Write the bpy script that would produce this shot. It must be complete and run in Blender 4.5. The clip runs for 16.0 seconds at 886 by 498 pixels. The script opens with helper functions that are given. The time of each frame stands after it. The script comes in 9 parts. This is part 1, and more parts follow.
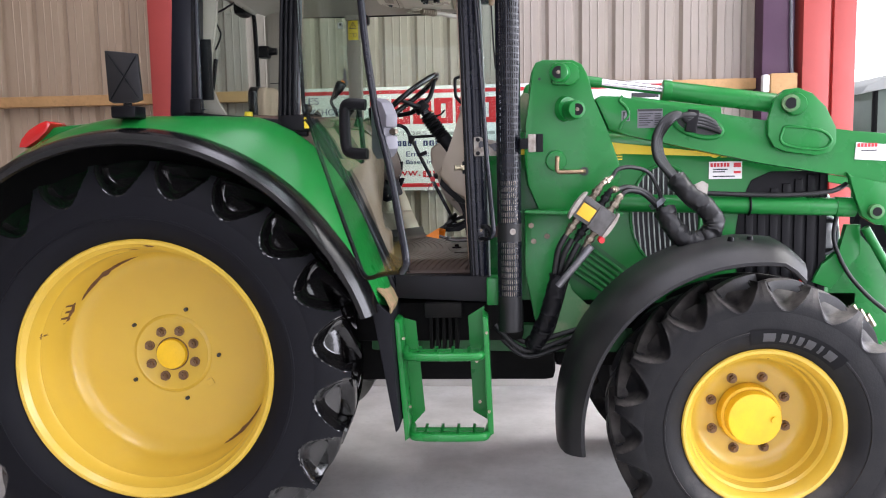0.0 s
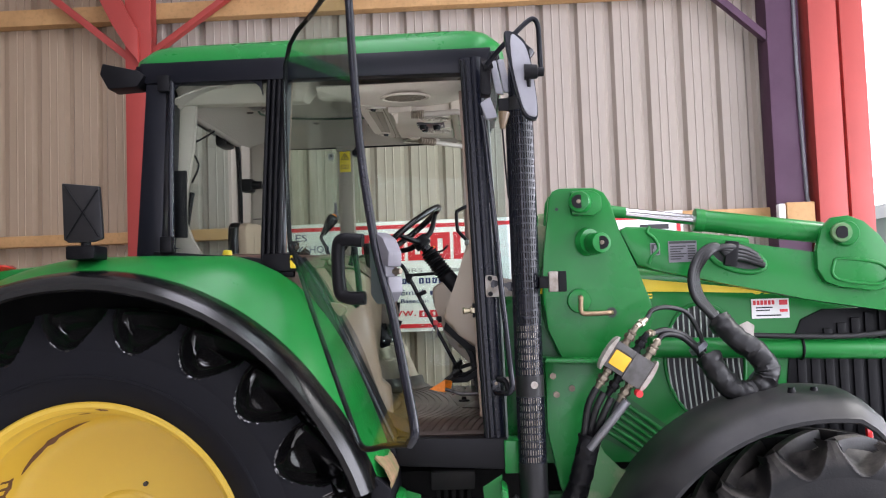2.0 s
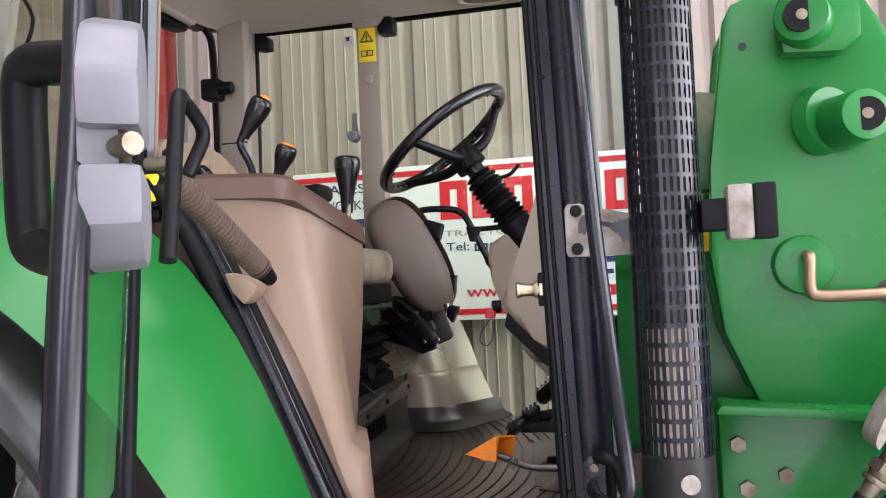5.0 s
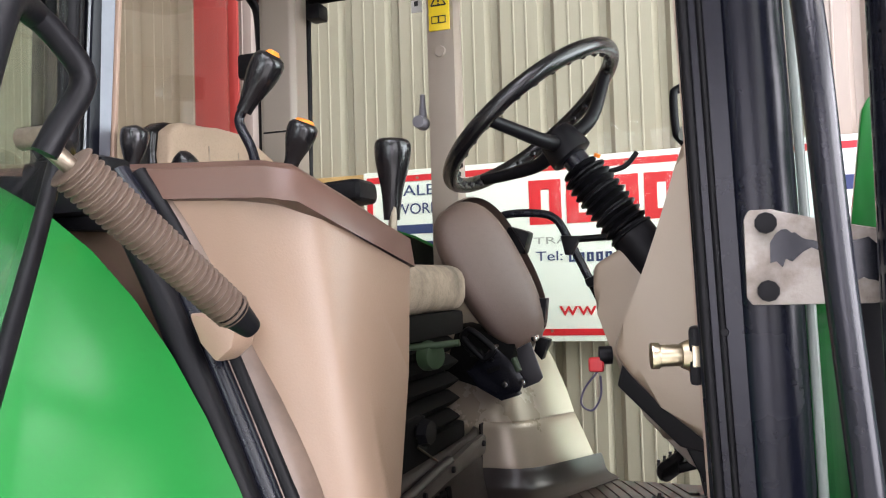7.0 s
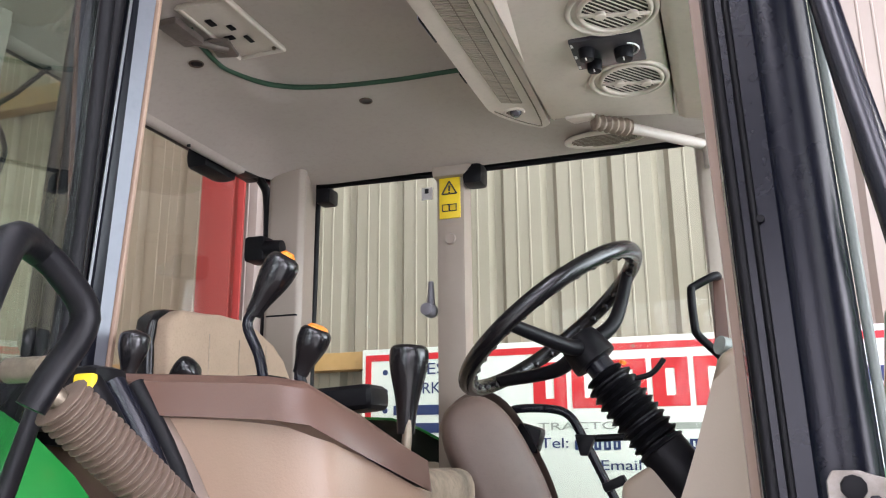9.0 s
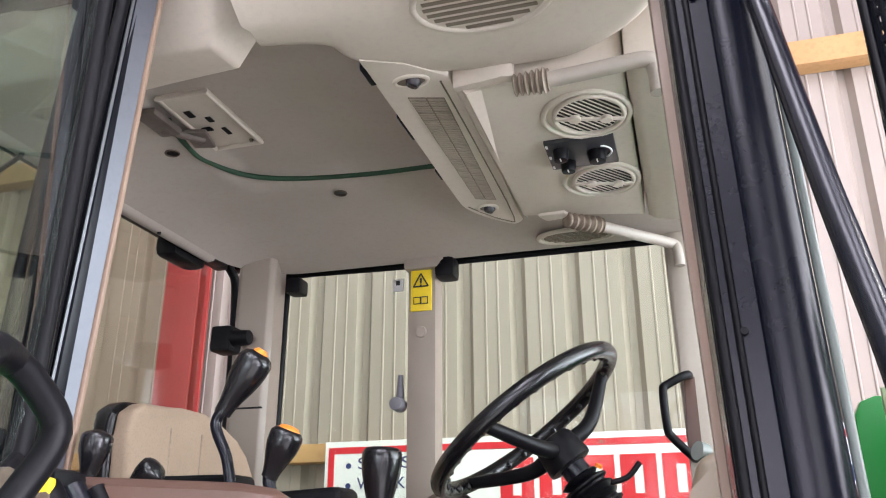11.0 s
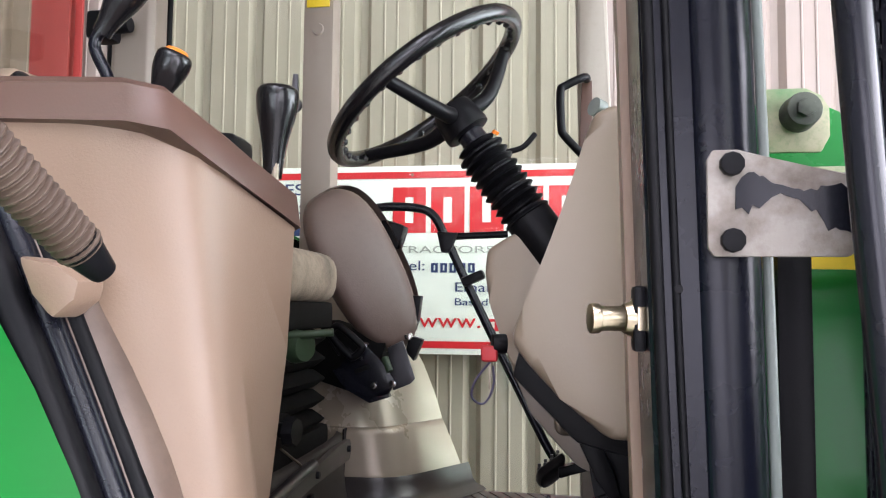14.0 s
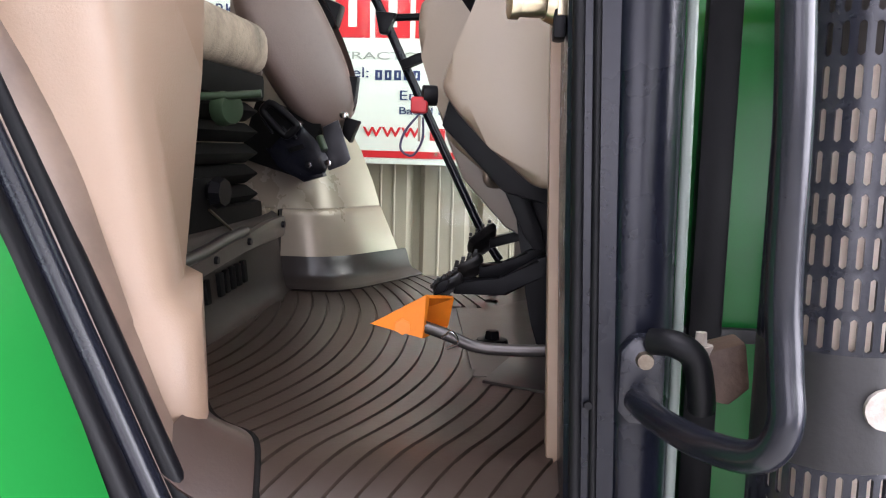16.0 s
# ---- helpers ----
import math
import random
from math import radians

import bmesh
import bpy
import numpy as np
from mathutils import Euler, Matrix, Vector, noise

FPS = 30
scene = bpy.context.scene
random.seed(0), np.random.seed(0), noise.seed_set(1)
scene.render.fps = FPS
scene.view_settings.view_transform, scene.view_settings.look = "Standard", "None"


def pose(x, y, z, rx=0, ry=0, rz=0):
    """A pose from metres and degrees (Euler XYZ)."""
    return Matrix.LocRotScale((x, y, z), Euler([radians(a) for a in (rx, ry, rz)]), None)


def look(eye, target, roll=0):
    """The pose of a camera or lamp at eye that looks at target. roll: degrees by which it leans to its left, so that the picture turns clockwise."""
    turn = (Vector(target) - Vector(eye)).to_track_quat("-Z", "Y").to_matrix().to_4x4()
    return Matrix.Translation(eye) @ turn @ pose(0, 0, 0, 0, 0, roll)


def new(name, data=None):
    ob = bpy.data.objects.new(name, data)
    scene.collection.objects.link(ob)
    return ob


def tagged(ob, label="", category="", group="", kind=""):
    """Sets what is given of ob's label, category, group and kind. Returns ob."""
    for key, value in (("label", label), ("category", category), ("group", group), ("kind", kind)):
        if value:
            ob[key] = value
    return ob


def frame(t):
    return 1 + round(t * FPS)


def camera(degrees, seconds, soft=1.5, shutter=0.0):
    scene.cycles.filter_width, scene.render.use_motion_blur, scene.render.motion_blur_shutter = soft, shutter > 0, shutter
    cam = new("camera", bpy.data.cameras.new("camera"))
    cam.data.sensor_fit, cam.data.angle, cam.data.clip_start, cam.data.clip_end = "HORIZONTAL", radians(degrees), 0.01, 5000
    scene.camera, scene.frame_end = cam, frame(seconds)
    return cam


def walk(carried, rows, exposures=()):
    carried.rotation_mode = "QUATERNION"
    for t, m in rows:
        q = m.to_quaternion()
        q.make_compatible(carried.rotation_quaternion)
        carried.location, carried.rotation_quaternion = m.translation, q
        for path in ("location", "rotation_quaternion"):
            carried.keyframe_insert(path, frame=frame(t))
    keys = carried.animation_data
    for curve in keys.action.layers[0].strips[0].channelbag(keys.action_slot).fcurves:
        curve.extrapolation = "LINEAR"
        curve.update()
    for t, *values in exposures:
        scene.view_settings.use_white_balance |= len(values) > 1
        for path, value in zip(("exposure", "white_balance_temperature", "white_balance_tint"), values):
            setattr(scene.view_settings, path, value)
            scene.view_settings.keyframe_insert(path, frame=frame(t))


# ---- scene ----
cam = camera(57.30, 16.0, soft=1.1)
PATH = [
    (0, (0.184, 0.308, 1.606), (0.057, 2.293, 1.390), -1.15),
    (0.5, (0.175, 0.326, 1.638), (0.059, 2.319, 1.515), -1.16),
    (1, (0.167, 0.393, 1.648), (0.064, 2.391, 1.618), -1.34),
    (1.5, (0.146, 0.525, 1.645), (0.052, 2.522, 1.690), -1.53),
    (2, (0.087, 0.742, 1.635), (0.001, 2.737, 1.748), -1.99),
    (2.5, (0.132, 1.009, 1.600), (0.042, 3.001, 1.748), -2.41),
    (3, (0.230, 1.332, 1.606), (0.093, 3.320, 1.774), -2.78),
    (3.5, (0.206, 1.648, 1.600), (0.017, 3.633, 1.750), -3.31),
    (4, (0.197, 1.885, 1.601), (-0.081, 3.861, 1.736), -3.30),
    (4.2, (0.215, 1.985, 1.594), (-0.100, 3.956, 1.718), -3.15),
    (6.3, (0.156, 2.767, 1.628), (-0.500, 4.656, 1.644), -1.82),
    (6.5, (0.142, 2.794, 1.632), (-0.525, 4.679, 1.661), -1.69),
    (7, (0.103, 2.829, 1.647), (-0.580, 4.707, 1.730), -1.71),
    (7.5, (0.082, 2.848, 1.656), (-0.613, 4.717, 1.815), -1.56),
    (8, (0.070, 2.859, 1.671), (-0.615, 4.720, 1.930), -1.34),
    (8.5, (0.056, 2.875, 1.693), (-0.610, 4.724, 2.064), -0.85),
    (9, (0.052, 2.876, 1.712), (-0.590, 4.708, 2.196), -0.47),
    (9.5, (0.047, 2.875, 1.731), (-0.566, 4.679, 2.336), -0.14),
    (9.7, (0.045, 2.872, 1.736), (-0.557, 4.666, 2.386), 0.01),
    (11.8, (0.028, 2.878, 1.707), (-0.455, 4.693, 2.394), 0.18),
    (12, (0.025, 2.881, 1.694), (-0.441, 4.717, 2.334), 0.16),
    (12.5, (0.021, 2.892, 1.664), (-0.403, 4.778, 2.176), 0.21),
    (13, (0.016, 2.905, 1.639), (-0.365, 4.832, 2.016), 0.33),
    (13.5, (0.013, 2.913, 1.620), (-0.329, 4.868, 1.872), 0.52),
    (14, (0.015, 2.929, 1.586), (-0.300, 4.899, 1.727), 0.54),
    (14.5, (0.020, 2.944, 1.555), (-0.272, 4.922, 1.594), 0.63),
    (15, (0.028, 2.953, 1.527), (-0.238, 4.934, 1.466), 0.85),
    (15.5, (0.038, 2.950, 1.498), (-0.195, 4.930, 1.341), 1.18),
    (16, (0.043, 2.950, 1.473), (-0.147, 4.925, 1.225), 1.54),
]
EXPOSURE = [(0.0, 0.15, 6300, 12), (2.5, 0.14, 6300, 12), (4.2, 0.22, 6450, 14), (6.3, 0.84, 6600, 12), (8.0, 0.83, 6450, 13), (9.5, 0.78, 6350, 14),
            (12.0, 0.84, 6350, 14), (13.0, 0.78, 6350, 14), (14.0, 0.79, 6350, 14), (15.0, 0.93, 6350, 14), (16.0, 1.06, 6350, 14)]
walk(cam, [(t, look(eye, target, roll)) for t, eye, target, roll in PATH], EXPOSURE)

# ---- world, sun, large lights ----
world = bpy.data.worlds.new("overcast_world")
scene.world = world
world.use_nodes = True
wn, wl = world.node_tree.nodes, world.node_tree.links
sky = wn.new("ShaderNodeTexSky")
sky.sky_type, sky.sun_disc = "NISHITA", False
sky.sun_elevation, sky.sun_rotation = radians(48), radians(95)
sky.air_density, sky.dust_density = 1.0, 4.0
pale = wn.new("ShaderNodeHueSaturation")
pale.inputs["Saturation"].default_value = 0.25
wl.new(sky.outputs["Color"], pale.inputs["Color"])
wl.new(pale.outputs["Color"], wn["Background"].inputs["Color"])
wn["Background"].inputs["Strength"].default_value = 0.15

sun_data = bpy.data.lights.new("sun", "SUN")
sun_data.energy, sun_data.angle, sun_data.color = 1.2, radians(12), (1.0, 0.97, 0.92)
sun = new("sun", sun_data)
sun.matrix_world = look((30, 8, 34), (0, 4, 0))


def area_lamp(name, eye, target, width, height, power, color):
    data = bpy.data.lights.new(name, "AREA")
    data.shape, data.size, data.size_y, data.energy, data.color = "RECTANGLE", width, height, power, color
    lamp = new(name, data)
    lamp.matrix_world = look(eye, target)
    return lamp


# daylight that enters through the big door behind the walk, the roof lights and the open gable
area_lamp("door_daylight", (1.4, -6.8, 2.1), (0.4, 3.0, 1.5), 8.4, 3.9, 368, (0.90, 0.872, 1.0))
area_lamp("roof_light_daylight", (-0.4, 0.9, 4.9), (-0.4, 1.1, 0), 1.0, 6.0, 118, (0.92, 0.895, 1.0))
area_lamp("roof_light_daylight", (1.5, 2.0, 4.95), (1.5, 2.2, 0), 0.9, 4.4, 70, (0.92, 0.895, 1.0))
area_lamp("gable_daylight", (4.1, 3.6, 1.65), (0.0, 4.0, 1.3), 6.0, 3.0, 350, (0.92, 0.90, 1.0))

# ---- materials ----
MATS = {}


def mat(name, color, rough=0.5, metal=0.0, coat=0.0, stain=None, stain_amount=0.3, stain_scale=3.0, grain=0.08, grain_scale=90.0,
        bump=0.12, bump_scale=220.0, spec=0.5, dust=None, dust_amount=0.0, piece=0.0):
    """A painted, moulded or cast surface: base colour, broad stains, fine grain, relief, and a little dust on what faces up."""
    m = bpy.data.materials.new(name)
    m.use_nodes = True
    n, l = m.node_tree.nodes, m.node_tree.links
    p = n["Principled BSDF"]
    co = n.new("ShaderNodeTexCoord")
    base = n.new("ShaderNodeRGB")
    base.outputs[0].default_value = (*color, 1)
    col = base.outputs[0]

    def noise_tex(scale, detail, rough_):
        t = n.new("ShaderNodeTexNoise")
        t.inputs["Scale"].default_value, t.inputs["Detail"].default_value, t.inputs["Roughness"].default_value = scale, detail, rough_
        l.new(co.outputs["Object"], t.inputs["Vector"])
        return t

    def ramp(sock, lo, hi):
        r = n.new("ShaderNodeMapRange")
        r.inputs["From Min"].default_value, r.inputs["From Max"].default_value = lo, hi
        l.new(sock, r.inputs["Value"])
        return r.outputs["Result"]

    def mix(fac, a, b, kind="MIX"):
        x = n.new("ShaderNodeMix")
        x.data_type, x.blend_type = "RGBA", kind
        for sock, v in ((x.inputs["Factor"], fac), (x.inputs["A"], a), (x.inputs["B"], b)):
            if isinstance(v, (int, float)):
                sock.default_value = v
            elif isinstance(v, tuple):
                sock.default_value = (*v, 1)
            else:
                l.new(v, sock)
        return x.outputs["Result"]

    def times(sock, k):
        x = n.new("ShaderNodeMath")
        x.operation = "MULTIPLY"
        x.inputs[1].default_value = k
        l.new(sock, x.inputs[0])
        return x.outputs[0]

    broad = noise_tex(stain_scale, 6, 0.62)
    fine = noise_tex(grain_scale, 4, 0.6)
    if stain is None:
        stain = tuple(c * 0.62 for c in color)
    col = mix(times(ramp(broad.outputs["Fac"], 0.42, 0.72), stain_amount), col, stain)
    dark = tuple(c * (1 - grain * 2.5) for c in color)
    col = mix(times(ramp(fine.outputs["Fac"], 0.5, 0.75), min(1.0, grain * 5)), col, dark)
    if piece:
        info = n.new("ShaderNodeObjectInfo")
        val = n.new("ShaderNodeHueSaturation")
        l.new(times(info.outputs["Random"], piece), val.inputs["Fac"])
        val.inputs["Value"].default_value = 0.6
        l.new(col, val.inputs["Color"])
        col = val.outputs["Color"]
    if dust:
        geo = n.new("ShaderNodeNewGeometry")
        sep = n.new("ShaderNodeSeparateXYZ")
        l.new(geo.outputs["Normal"], sep.inputs[0])
        up = ramp(sep.outputs["Z"], 0.2, 1.0)
        both = n.new("ShaderNodeMath")
        both.operation = "MULTIPLY"
        l.new(up, both.inputs[0])
        l.new(ramp(broad.outputs["Fac"], 0.3, 0.6), both.inputs[1])
        col = mix(times(both.outputs[0], dust_amount), col, dust)
    l.new(col, p.inputs["Base Color"])
    ro = n.new("ShaderNodeMapRange")
    ro.inputs["To Min"].default_value, ro.inputs["To Max"].default_value = max(0.02, rough * 0.8), min(1.0, rough * 1.3)
    l.new(broad.outputs["Fac"], ro.inputs["Value"])
    l.new(ro.outputs["Result"], p.inputs["Roughness"])
    p.inputs["Metallic"].default_value = metal
    p.inputs["Coat Weight"].default_value = coat
    p.inputs["Coat Roughness"].default_value = 0.08
    p.inputs["Specular IOR Level"].default_value = spec
    if bump:
        b = n.new("ShaderNodeBump")
        b.inputs["Strength"].default_value, b.inputs["Distance"].default_value = bump, 0.002
        t = noise_tex(bump_scale, 5, 0.6)
        l.new(t.outputs["Fac"], b.inputs["Height"])
        l.new(b.outputs["Normal"], p.inputs["Normal"])
    MATS[name] = m
    return m


def glass(name, tint, rough=0.0, gloss_least=0.045, gloss_most=0.9):
    m = bpy.data.materials.new(name)
    m.use_nodes = True
    n, l = m.node_tree.nodes, m.node_tree.links
    n.remove(n["Principled BSDF"])
    clear = n.new("ShaderNodeBsdfTransparent")
    clear.inputs["Color"].default_value = (*tint, 1)
    gloss = n.new("ShaderNodeBsdfGlossy")
    gloss.inputs["Roughness"].default_value = rough
    facing = n.new("ShaderNodeLayerWeight")
    facing.inputs["Blend"].default_value = 0.5
    steep = n.new("ShaderNodeMath")
    steep.operation = "POWER"
    steep.inputs[1].default_value = 5.0
    l.new(facing.outputs["Facing"], steep.inputs[0])
    fres = n.new("ShaderNodeMath")
    fres.operation = "MULTIPLY_ADD"
    fres.inputs[1].default_value, fres.inputs[2].default_value = gloss_most, gloss_least
    l.new(steep.outputs[0], fres.inputs[0])
    mix = n.new("ShaderNodeMixShader")
    l.new(fres.outputs[0], mix.inputs[0])
    l.new(clear.outputs[0], mix.inputs[1])
    l.new(gloss.outputs[0], mix.inputs[2])
    l.new(mix.outputs[0], n["Material Output"].inputs["Surface"])
    return m


GREEN = mat("green_paint", (0.010, 0.152, 0.028), 0.27, coat=0.03, spec=0.28, stain=(0.006, 0.14, 0.02), stain_amount=0.35, grain=0.04, bump=0.05)
GREEN_WORN = mat("worn_green_paint", (0.05, 0.18, 0.05), 0.5, coat=0.1, stain=(0.36, 0.31, 0.21), stain_amount=1.0, stain_scale=4.0, grain=0.08, bump=0.15)
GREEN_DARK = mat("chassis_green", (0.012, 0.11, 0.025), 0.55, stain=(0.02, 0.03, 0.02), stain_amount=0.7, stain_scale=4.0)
YELLOW = mat("yellow_paint", (0.60, 0.40, 0.048), 0.3, coat=0.25, stain=(0.53, 0.345, 0.035), stain_amount=0.35, stain_scale=2.2, grain=0.03, bump=0.06)
YELLOW_HUB = mat("bright_yellow_paint", (0.82, 0.52, 0.012), 0.42, stain=(0.5, 0.28, 0.02), stain_amount=0.4, stain_scale=9.0)
YELLOW_TRIM = mat("yellow_decal", (0.85, 0.62, 0.02), 0.4, bump=0)
RUST = mat("rusty_scrape", (0.10, 0.045, 0.022), 0.85, stain=(0.2, 0.1, 0.05), stain_amount=0.7, stain_scale=14.0, bump=0.4)
BOLT = mat("rusty_bolt", (0.23, 0.14, 0.08), 0.6, metal=0.5, stain=(0.12, 0.07, 0.04), stain_amount=0.8, stain_scale=30.0)
RUBBER = mat("tyre_rubber", (0.0058, 0.006, 0.0085), 0.6, stain=(0.0065, 0.0065, 0.007), stain_amount=0.6, stain_scale=6.0, grain=0.1, bump=0.25, bump_scale=140.0, spec=0.14, dust=(0.02, 0.02, 0.0195), dust_amount=0.2)
RUBBER_LUG = mat("shiny_tread_rubber", (0.005, 0.005, 0.0055), 0.11, stain=(0.02, 0.018, 0.016), stain_amount=0.6, stain_scale=16.0, bump=0.5, bump_scale=30.0, spec=0.9)
RUBBER_DUSTY = mat("dusty_rubber", (0.0065, 0.0065, 0.0075), 0.5, stain=(0.017, 0.0165, 0.016), stain_amount=0.7, stain_scale=9.0, bump=0.4, bump_scale=110.0, spec=0.22, dust=(0.17, 0.155, 0.14), dust_amount=0.9)
BLACK = mat("black_plastic", (0.004, 0.004, 0.005), 0.4, stain=(0.009, 0.009, 0.0105), stain_amount=0.6, stain_scale=5.0, bump=0.1, spec=0.15)
GLOSS_BLACK = mat("satin_black_fender_plastic", (0.003, 0.003, 0.0035), 0.2, stain=(0.009, 0.009, 0.0095), stain_amount=0.6, stain_scale=5.0, bump=0.08, spec=0.5)
BLACK_DUSTY = mat("dusty_black_plastic", (0.0065, 0.0065, 0.0075), 0.4, stain=(0.017, 0.0165, 0.016), stain_amount=0.6, stain_scale=6.0, spec=0.35, dust=(0.06, 0.058, 0.055), dust_amount=0.5)
BLACK_STEEL = mat("black_painted_steel", (0.006, 0.0068, 0.011), 0.22, coat=0.0, stain=(0.013, 0.014, 0.02), stain_amount=0.5, stain_scale=4.0, bump=0.06, spec=0.36)
CAB_BLACK = mat("blue_black_cab_paint", (0.0045, 0.0052, 0.0085), 0.3, stain=(0.009, 0.0095, 0.013), stain_amount=0.4, stain_scale=4.0, bump=0.05, spec=0.2)
POST_BLACK = mat("glossy_blue_black_post_paint", (0.0040, 0.0048, 0.0095), 0.25, stain=(0.011, 0.012, 0.019), stain_amount=0.45, stain_scale=4.0, bump=0.05, spec=0.26)
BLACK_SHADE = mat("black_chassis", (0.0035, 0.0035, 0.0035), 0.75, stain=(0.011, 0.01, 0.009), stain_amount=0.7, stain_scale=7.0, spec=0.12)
HOSE = mat("black_hose_rubber", (0.006, 0.006, 0.007), 0.4, stain=(0.015, 0.015, 0.0155), stain_amount=0.5, stain_scale=25.0, spec=0.4)
STEEL = mat("zinc_plated_steel", (0.36, 0.31, 0.24), 0.36, metal=0.85, stain=(0.13, 0.09, 0.055), stain_amount=0.7, stain_scale=22.0, grain=0.1)
DIRTY_STEEL = mat("grimy_hydraulic_steel", (0.24, 0.205, 0.155), 0.4, metal=0.8, stain=(0.07, 0.05, 0.035), stain_amount=0.85, stain_scale=30.0, grain=0.12, bump=0.25)
CHROME = mat("chrome_rod", (0.62, 0.62, 0.63), 0.13, metal=1.0, stain_amount=0.1, bump=0.02)
BARE = mat("scuffed_bare_metal", (0.36, 0.33, 0.295), 0.6, metal=0.1, stain=(0.13, 0.095, 0.07), stain_amount=0.85, stain_scale=28.0, bump=0.2)
DARK_ALU = mat("grey_post_fold", (0.16, 0.165, 0.175), 0.35, metal=0.6, stain_amount=0.2, bump=0.03)
ALU = mat("aluminium_strip", (0.17, 0.18, 0.2), 0.42, metal=0.7, stain_amount=0.2, bump=0.03)
BEIGE = mat("beige_cab_plastic", (0.27, 0.187, 0.133), 0.36, stain=(0.225, 0.152, 0.106), stain_amount=0.45, stain_scale=3.0, grain=0.05, grain_scale=400.0, bump=0.16, bump_scale=420.0)
TAUPE = mat("taupe_cab_plastic", (0.30, 0.255, 0.21), 0.45, stain=(0.2, 0.165, 0.13), stain_amount=0.4, grain=0.03, bump=0.1, bump_scale=420.0)
BROWN = mat("brown_cab_plastic", (0.105, 0.058, 0.042), 0.36, stain=(0.085, 0.048, 0.036), stain_amount=0.4, grain=0.03, bump=0.08, bump_scale=420.0)
VINYL = mat("brown_vinyl", (0.15, 0.107, 0.088), 0.45, stain=(0.135, 0.10, 0.084), stain_amount=0.4, bump=0.15, bump_scale=300.0)
CLOTH = mat("beige_seat_cloth", (0.36, 0.27, 0.19), 0.9, stain=(0.27, 0.2, 0.14), stain_amount=0.4, stain_scale=8.0, grain=0.12, grain_scale=260.0, bump=0.5, bump_scale=500.0)
CLOTH_DIRTY = mat("soiled_seat_cloth", (0.34, 0.27, 0.2), 0.95, stain=(0.08, 0.07, 0.055), stain_amount=0.8, stain_scale=14.0, grain=0.14, bump=0.6, bump_scale=300.0)
LINER = mat("grey_beige_headliner", (0.39, 0.34, 0.293), 0.75, stain=(0.29, 0.26, 0.22), stain_amount=0.35, stain_scale=2.5, bump=0.12, bump_scale=380.0)
LINER_TRIM = mat("cream_roof_console", (0.56, 0.495, 0.415), 0.5, stain=(0.37, 0.33, 0.27), stain_amount=0.35, stain_scale=4.0, bump=0.08)
GREY_PLASTIC = mat("grey_plastic", (0.135, 0.132, 0.15), 0.45, stain=(0.25, 0.245, 0.25), stain_amount=0.4, bump=0.08)
MATTING = mat("brown_rubber_mat", (0.031, 0.020, 0.015), 0.3, stain=(0.05, 0.036, 0.029), stain_amount=0.7, stain_scale=6.0, grain=0.06, bump=0.12, bump_scale=120.0)
BOOT = mat("dusty_brown_bellows", (0.078, 0.051, 0.035), 0.6, stain=(0.125, 0.088, 0.062), stain_amount=0.6, stain_scale=20.0, bump=0.3)
ORANGE = mat("orange_plastic", (0.80, 0.22, 0.012), 0.42, stain=(0.55, 0.16, 0.02), stain_amount=0.4, stain_scale=20.0, bump=0.05)
RED_LENS = mat("red_lens", (0.55, 0.012, 0.012), 0.12, coat=0.8, stain_amount=0.2, bump=0.02)
RED_TAG = mat("red_key_tag", (0.48, 0.02, 0.025), 0.45, bump=0.05)
CONCRETE = mat("concrete_floor", (0.60, 0.59, 0.575), 0.68, stain=(0.30, 0.29, 0.275), stain_amount=0.75, stain_scale=1.4, grain=0.1, grain_scale=30.0, bump=0.3, bump_scale=60.0)
CLADDING = mat("cream_cladding", (0.335, 0.286, 0.246), 0.5, stain=(0.28, 0.24, 0.195), stain_amount=0.5, stain_scale=1.2, grain=0.03, bump=0.04)
# cladding colour turned tan to imitate warm light on the left of the wall
CLADDING_WARM_LIT = mat("tan_old_cladding", (0.36, 0.27, 0.188), 0.5, stain=(0.285, 0.205, 0.135), stain_amount=0.6, stain_scale=0.9, grain=0.04, bump=0.04)
OXIDE = mat("red_oxide_steel", (0.36, 0.045, 0.036), 0.5, stain=(0.27, 0.036, 0.03), stain_amount=0.5, stain_scale=2.5, grain=0.06)
TIMBER = mat("pine_rail", (0.47, 0.27, 0.11), 0.65, stain=(0.33, 0.18, 0.07), stain_amount=0.6, stain_scale=6.0, grain=0.14, grain_scale=40.0)
SIGN_WHITE = mat("white_sign_panel", (0.80, 0.81, 0.80), 0.4, stain=(0.7, 0.7, 0.69), stain_amount=0.3, bump=0.02)
SIGN_RED = mat("red_sign_paint", (0.60, 0.015, 0.025), 0.45, bump=0)
SIGN_NAVY = mat("navy_sign_paint", (0.02, 0.035, 0.13), 0.45, bump=0)
SIGN_GREY = mat("grey_sign_paint", (0.33, 0.34, 0.33), 0.45, bump=0)
STICKER = mat("white_sticker", (0.75, 0.74, 0.72), 0.4, stain_amount=0.2, bump=0.02)
INK = mat("black_print", (0.02, 0.02, 0.022), 0.5, bump=0)
GLASS = glass("cab_glass", (0.93, 0.97, 0.95), gloss_least=0.015, gloss_most=0.5)
GLASS_FAR = glass("green_tinted_far_glass", (0.90, 0.955, 0.875), gloss_least=0.01, gloss_most=0.3)
GLASS_FRONT = glass("windscreen_glass", (0.90, 0.95, 0.93), gloss_least=0.015, gloss_most=0.05)
GLASS_REAR = glass("bowed_rear_glass", (0.90, 0.95, 0.93), gloss_least=0.10)
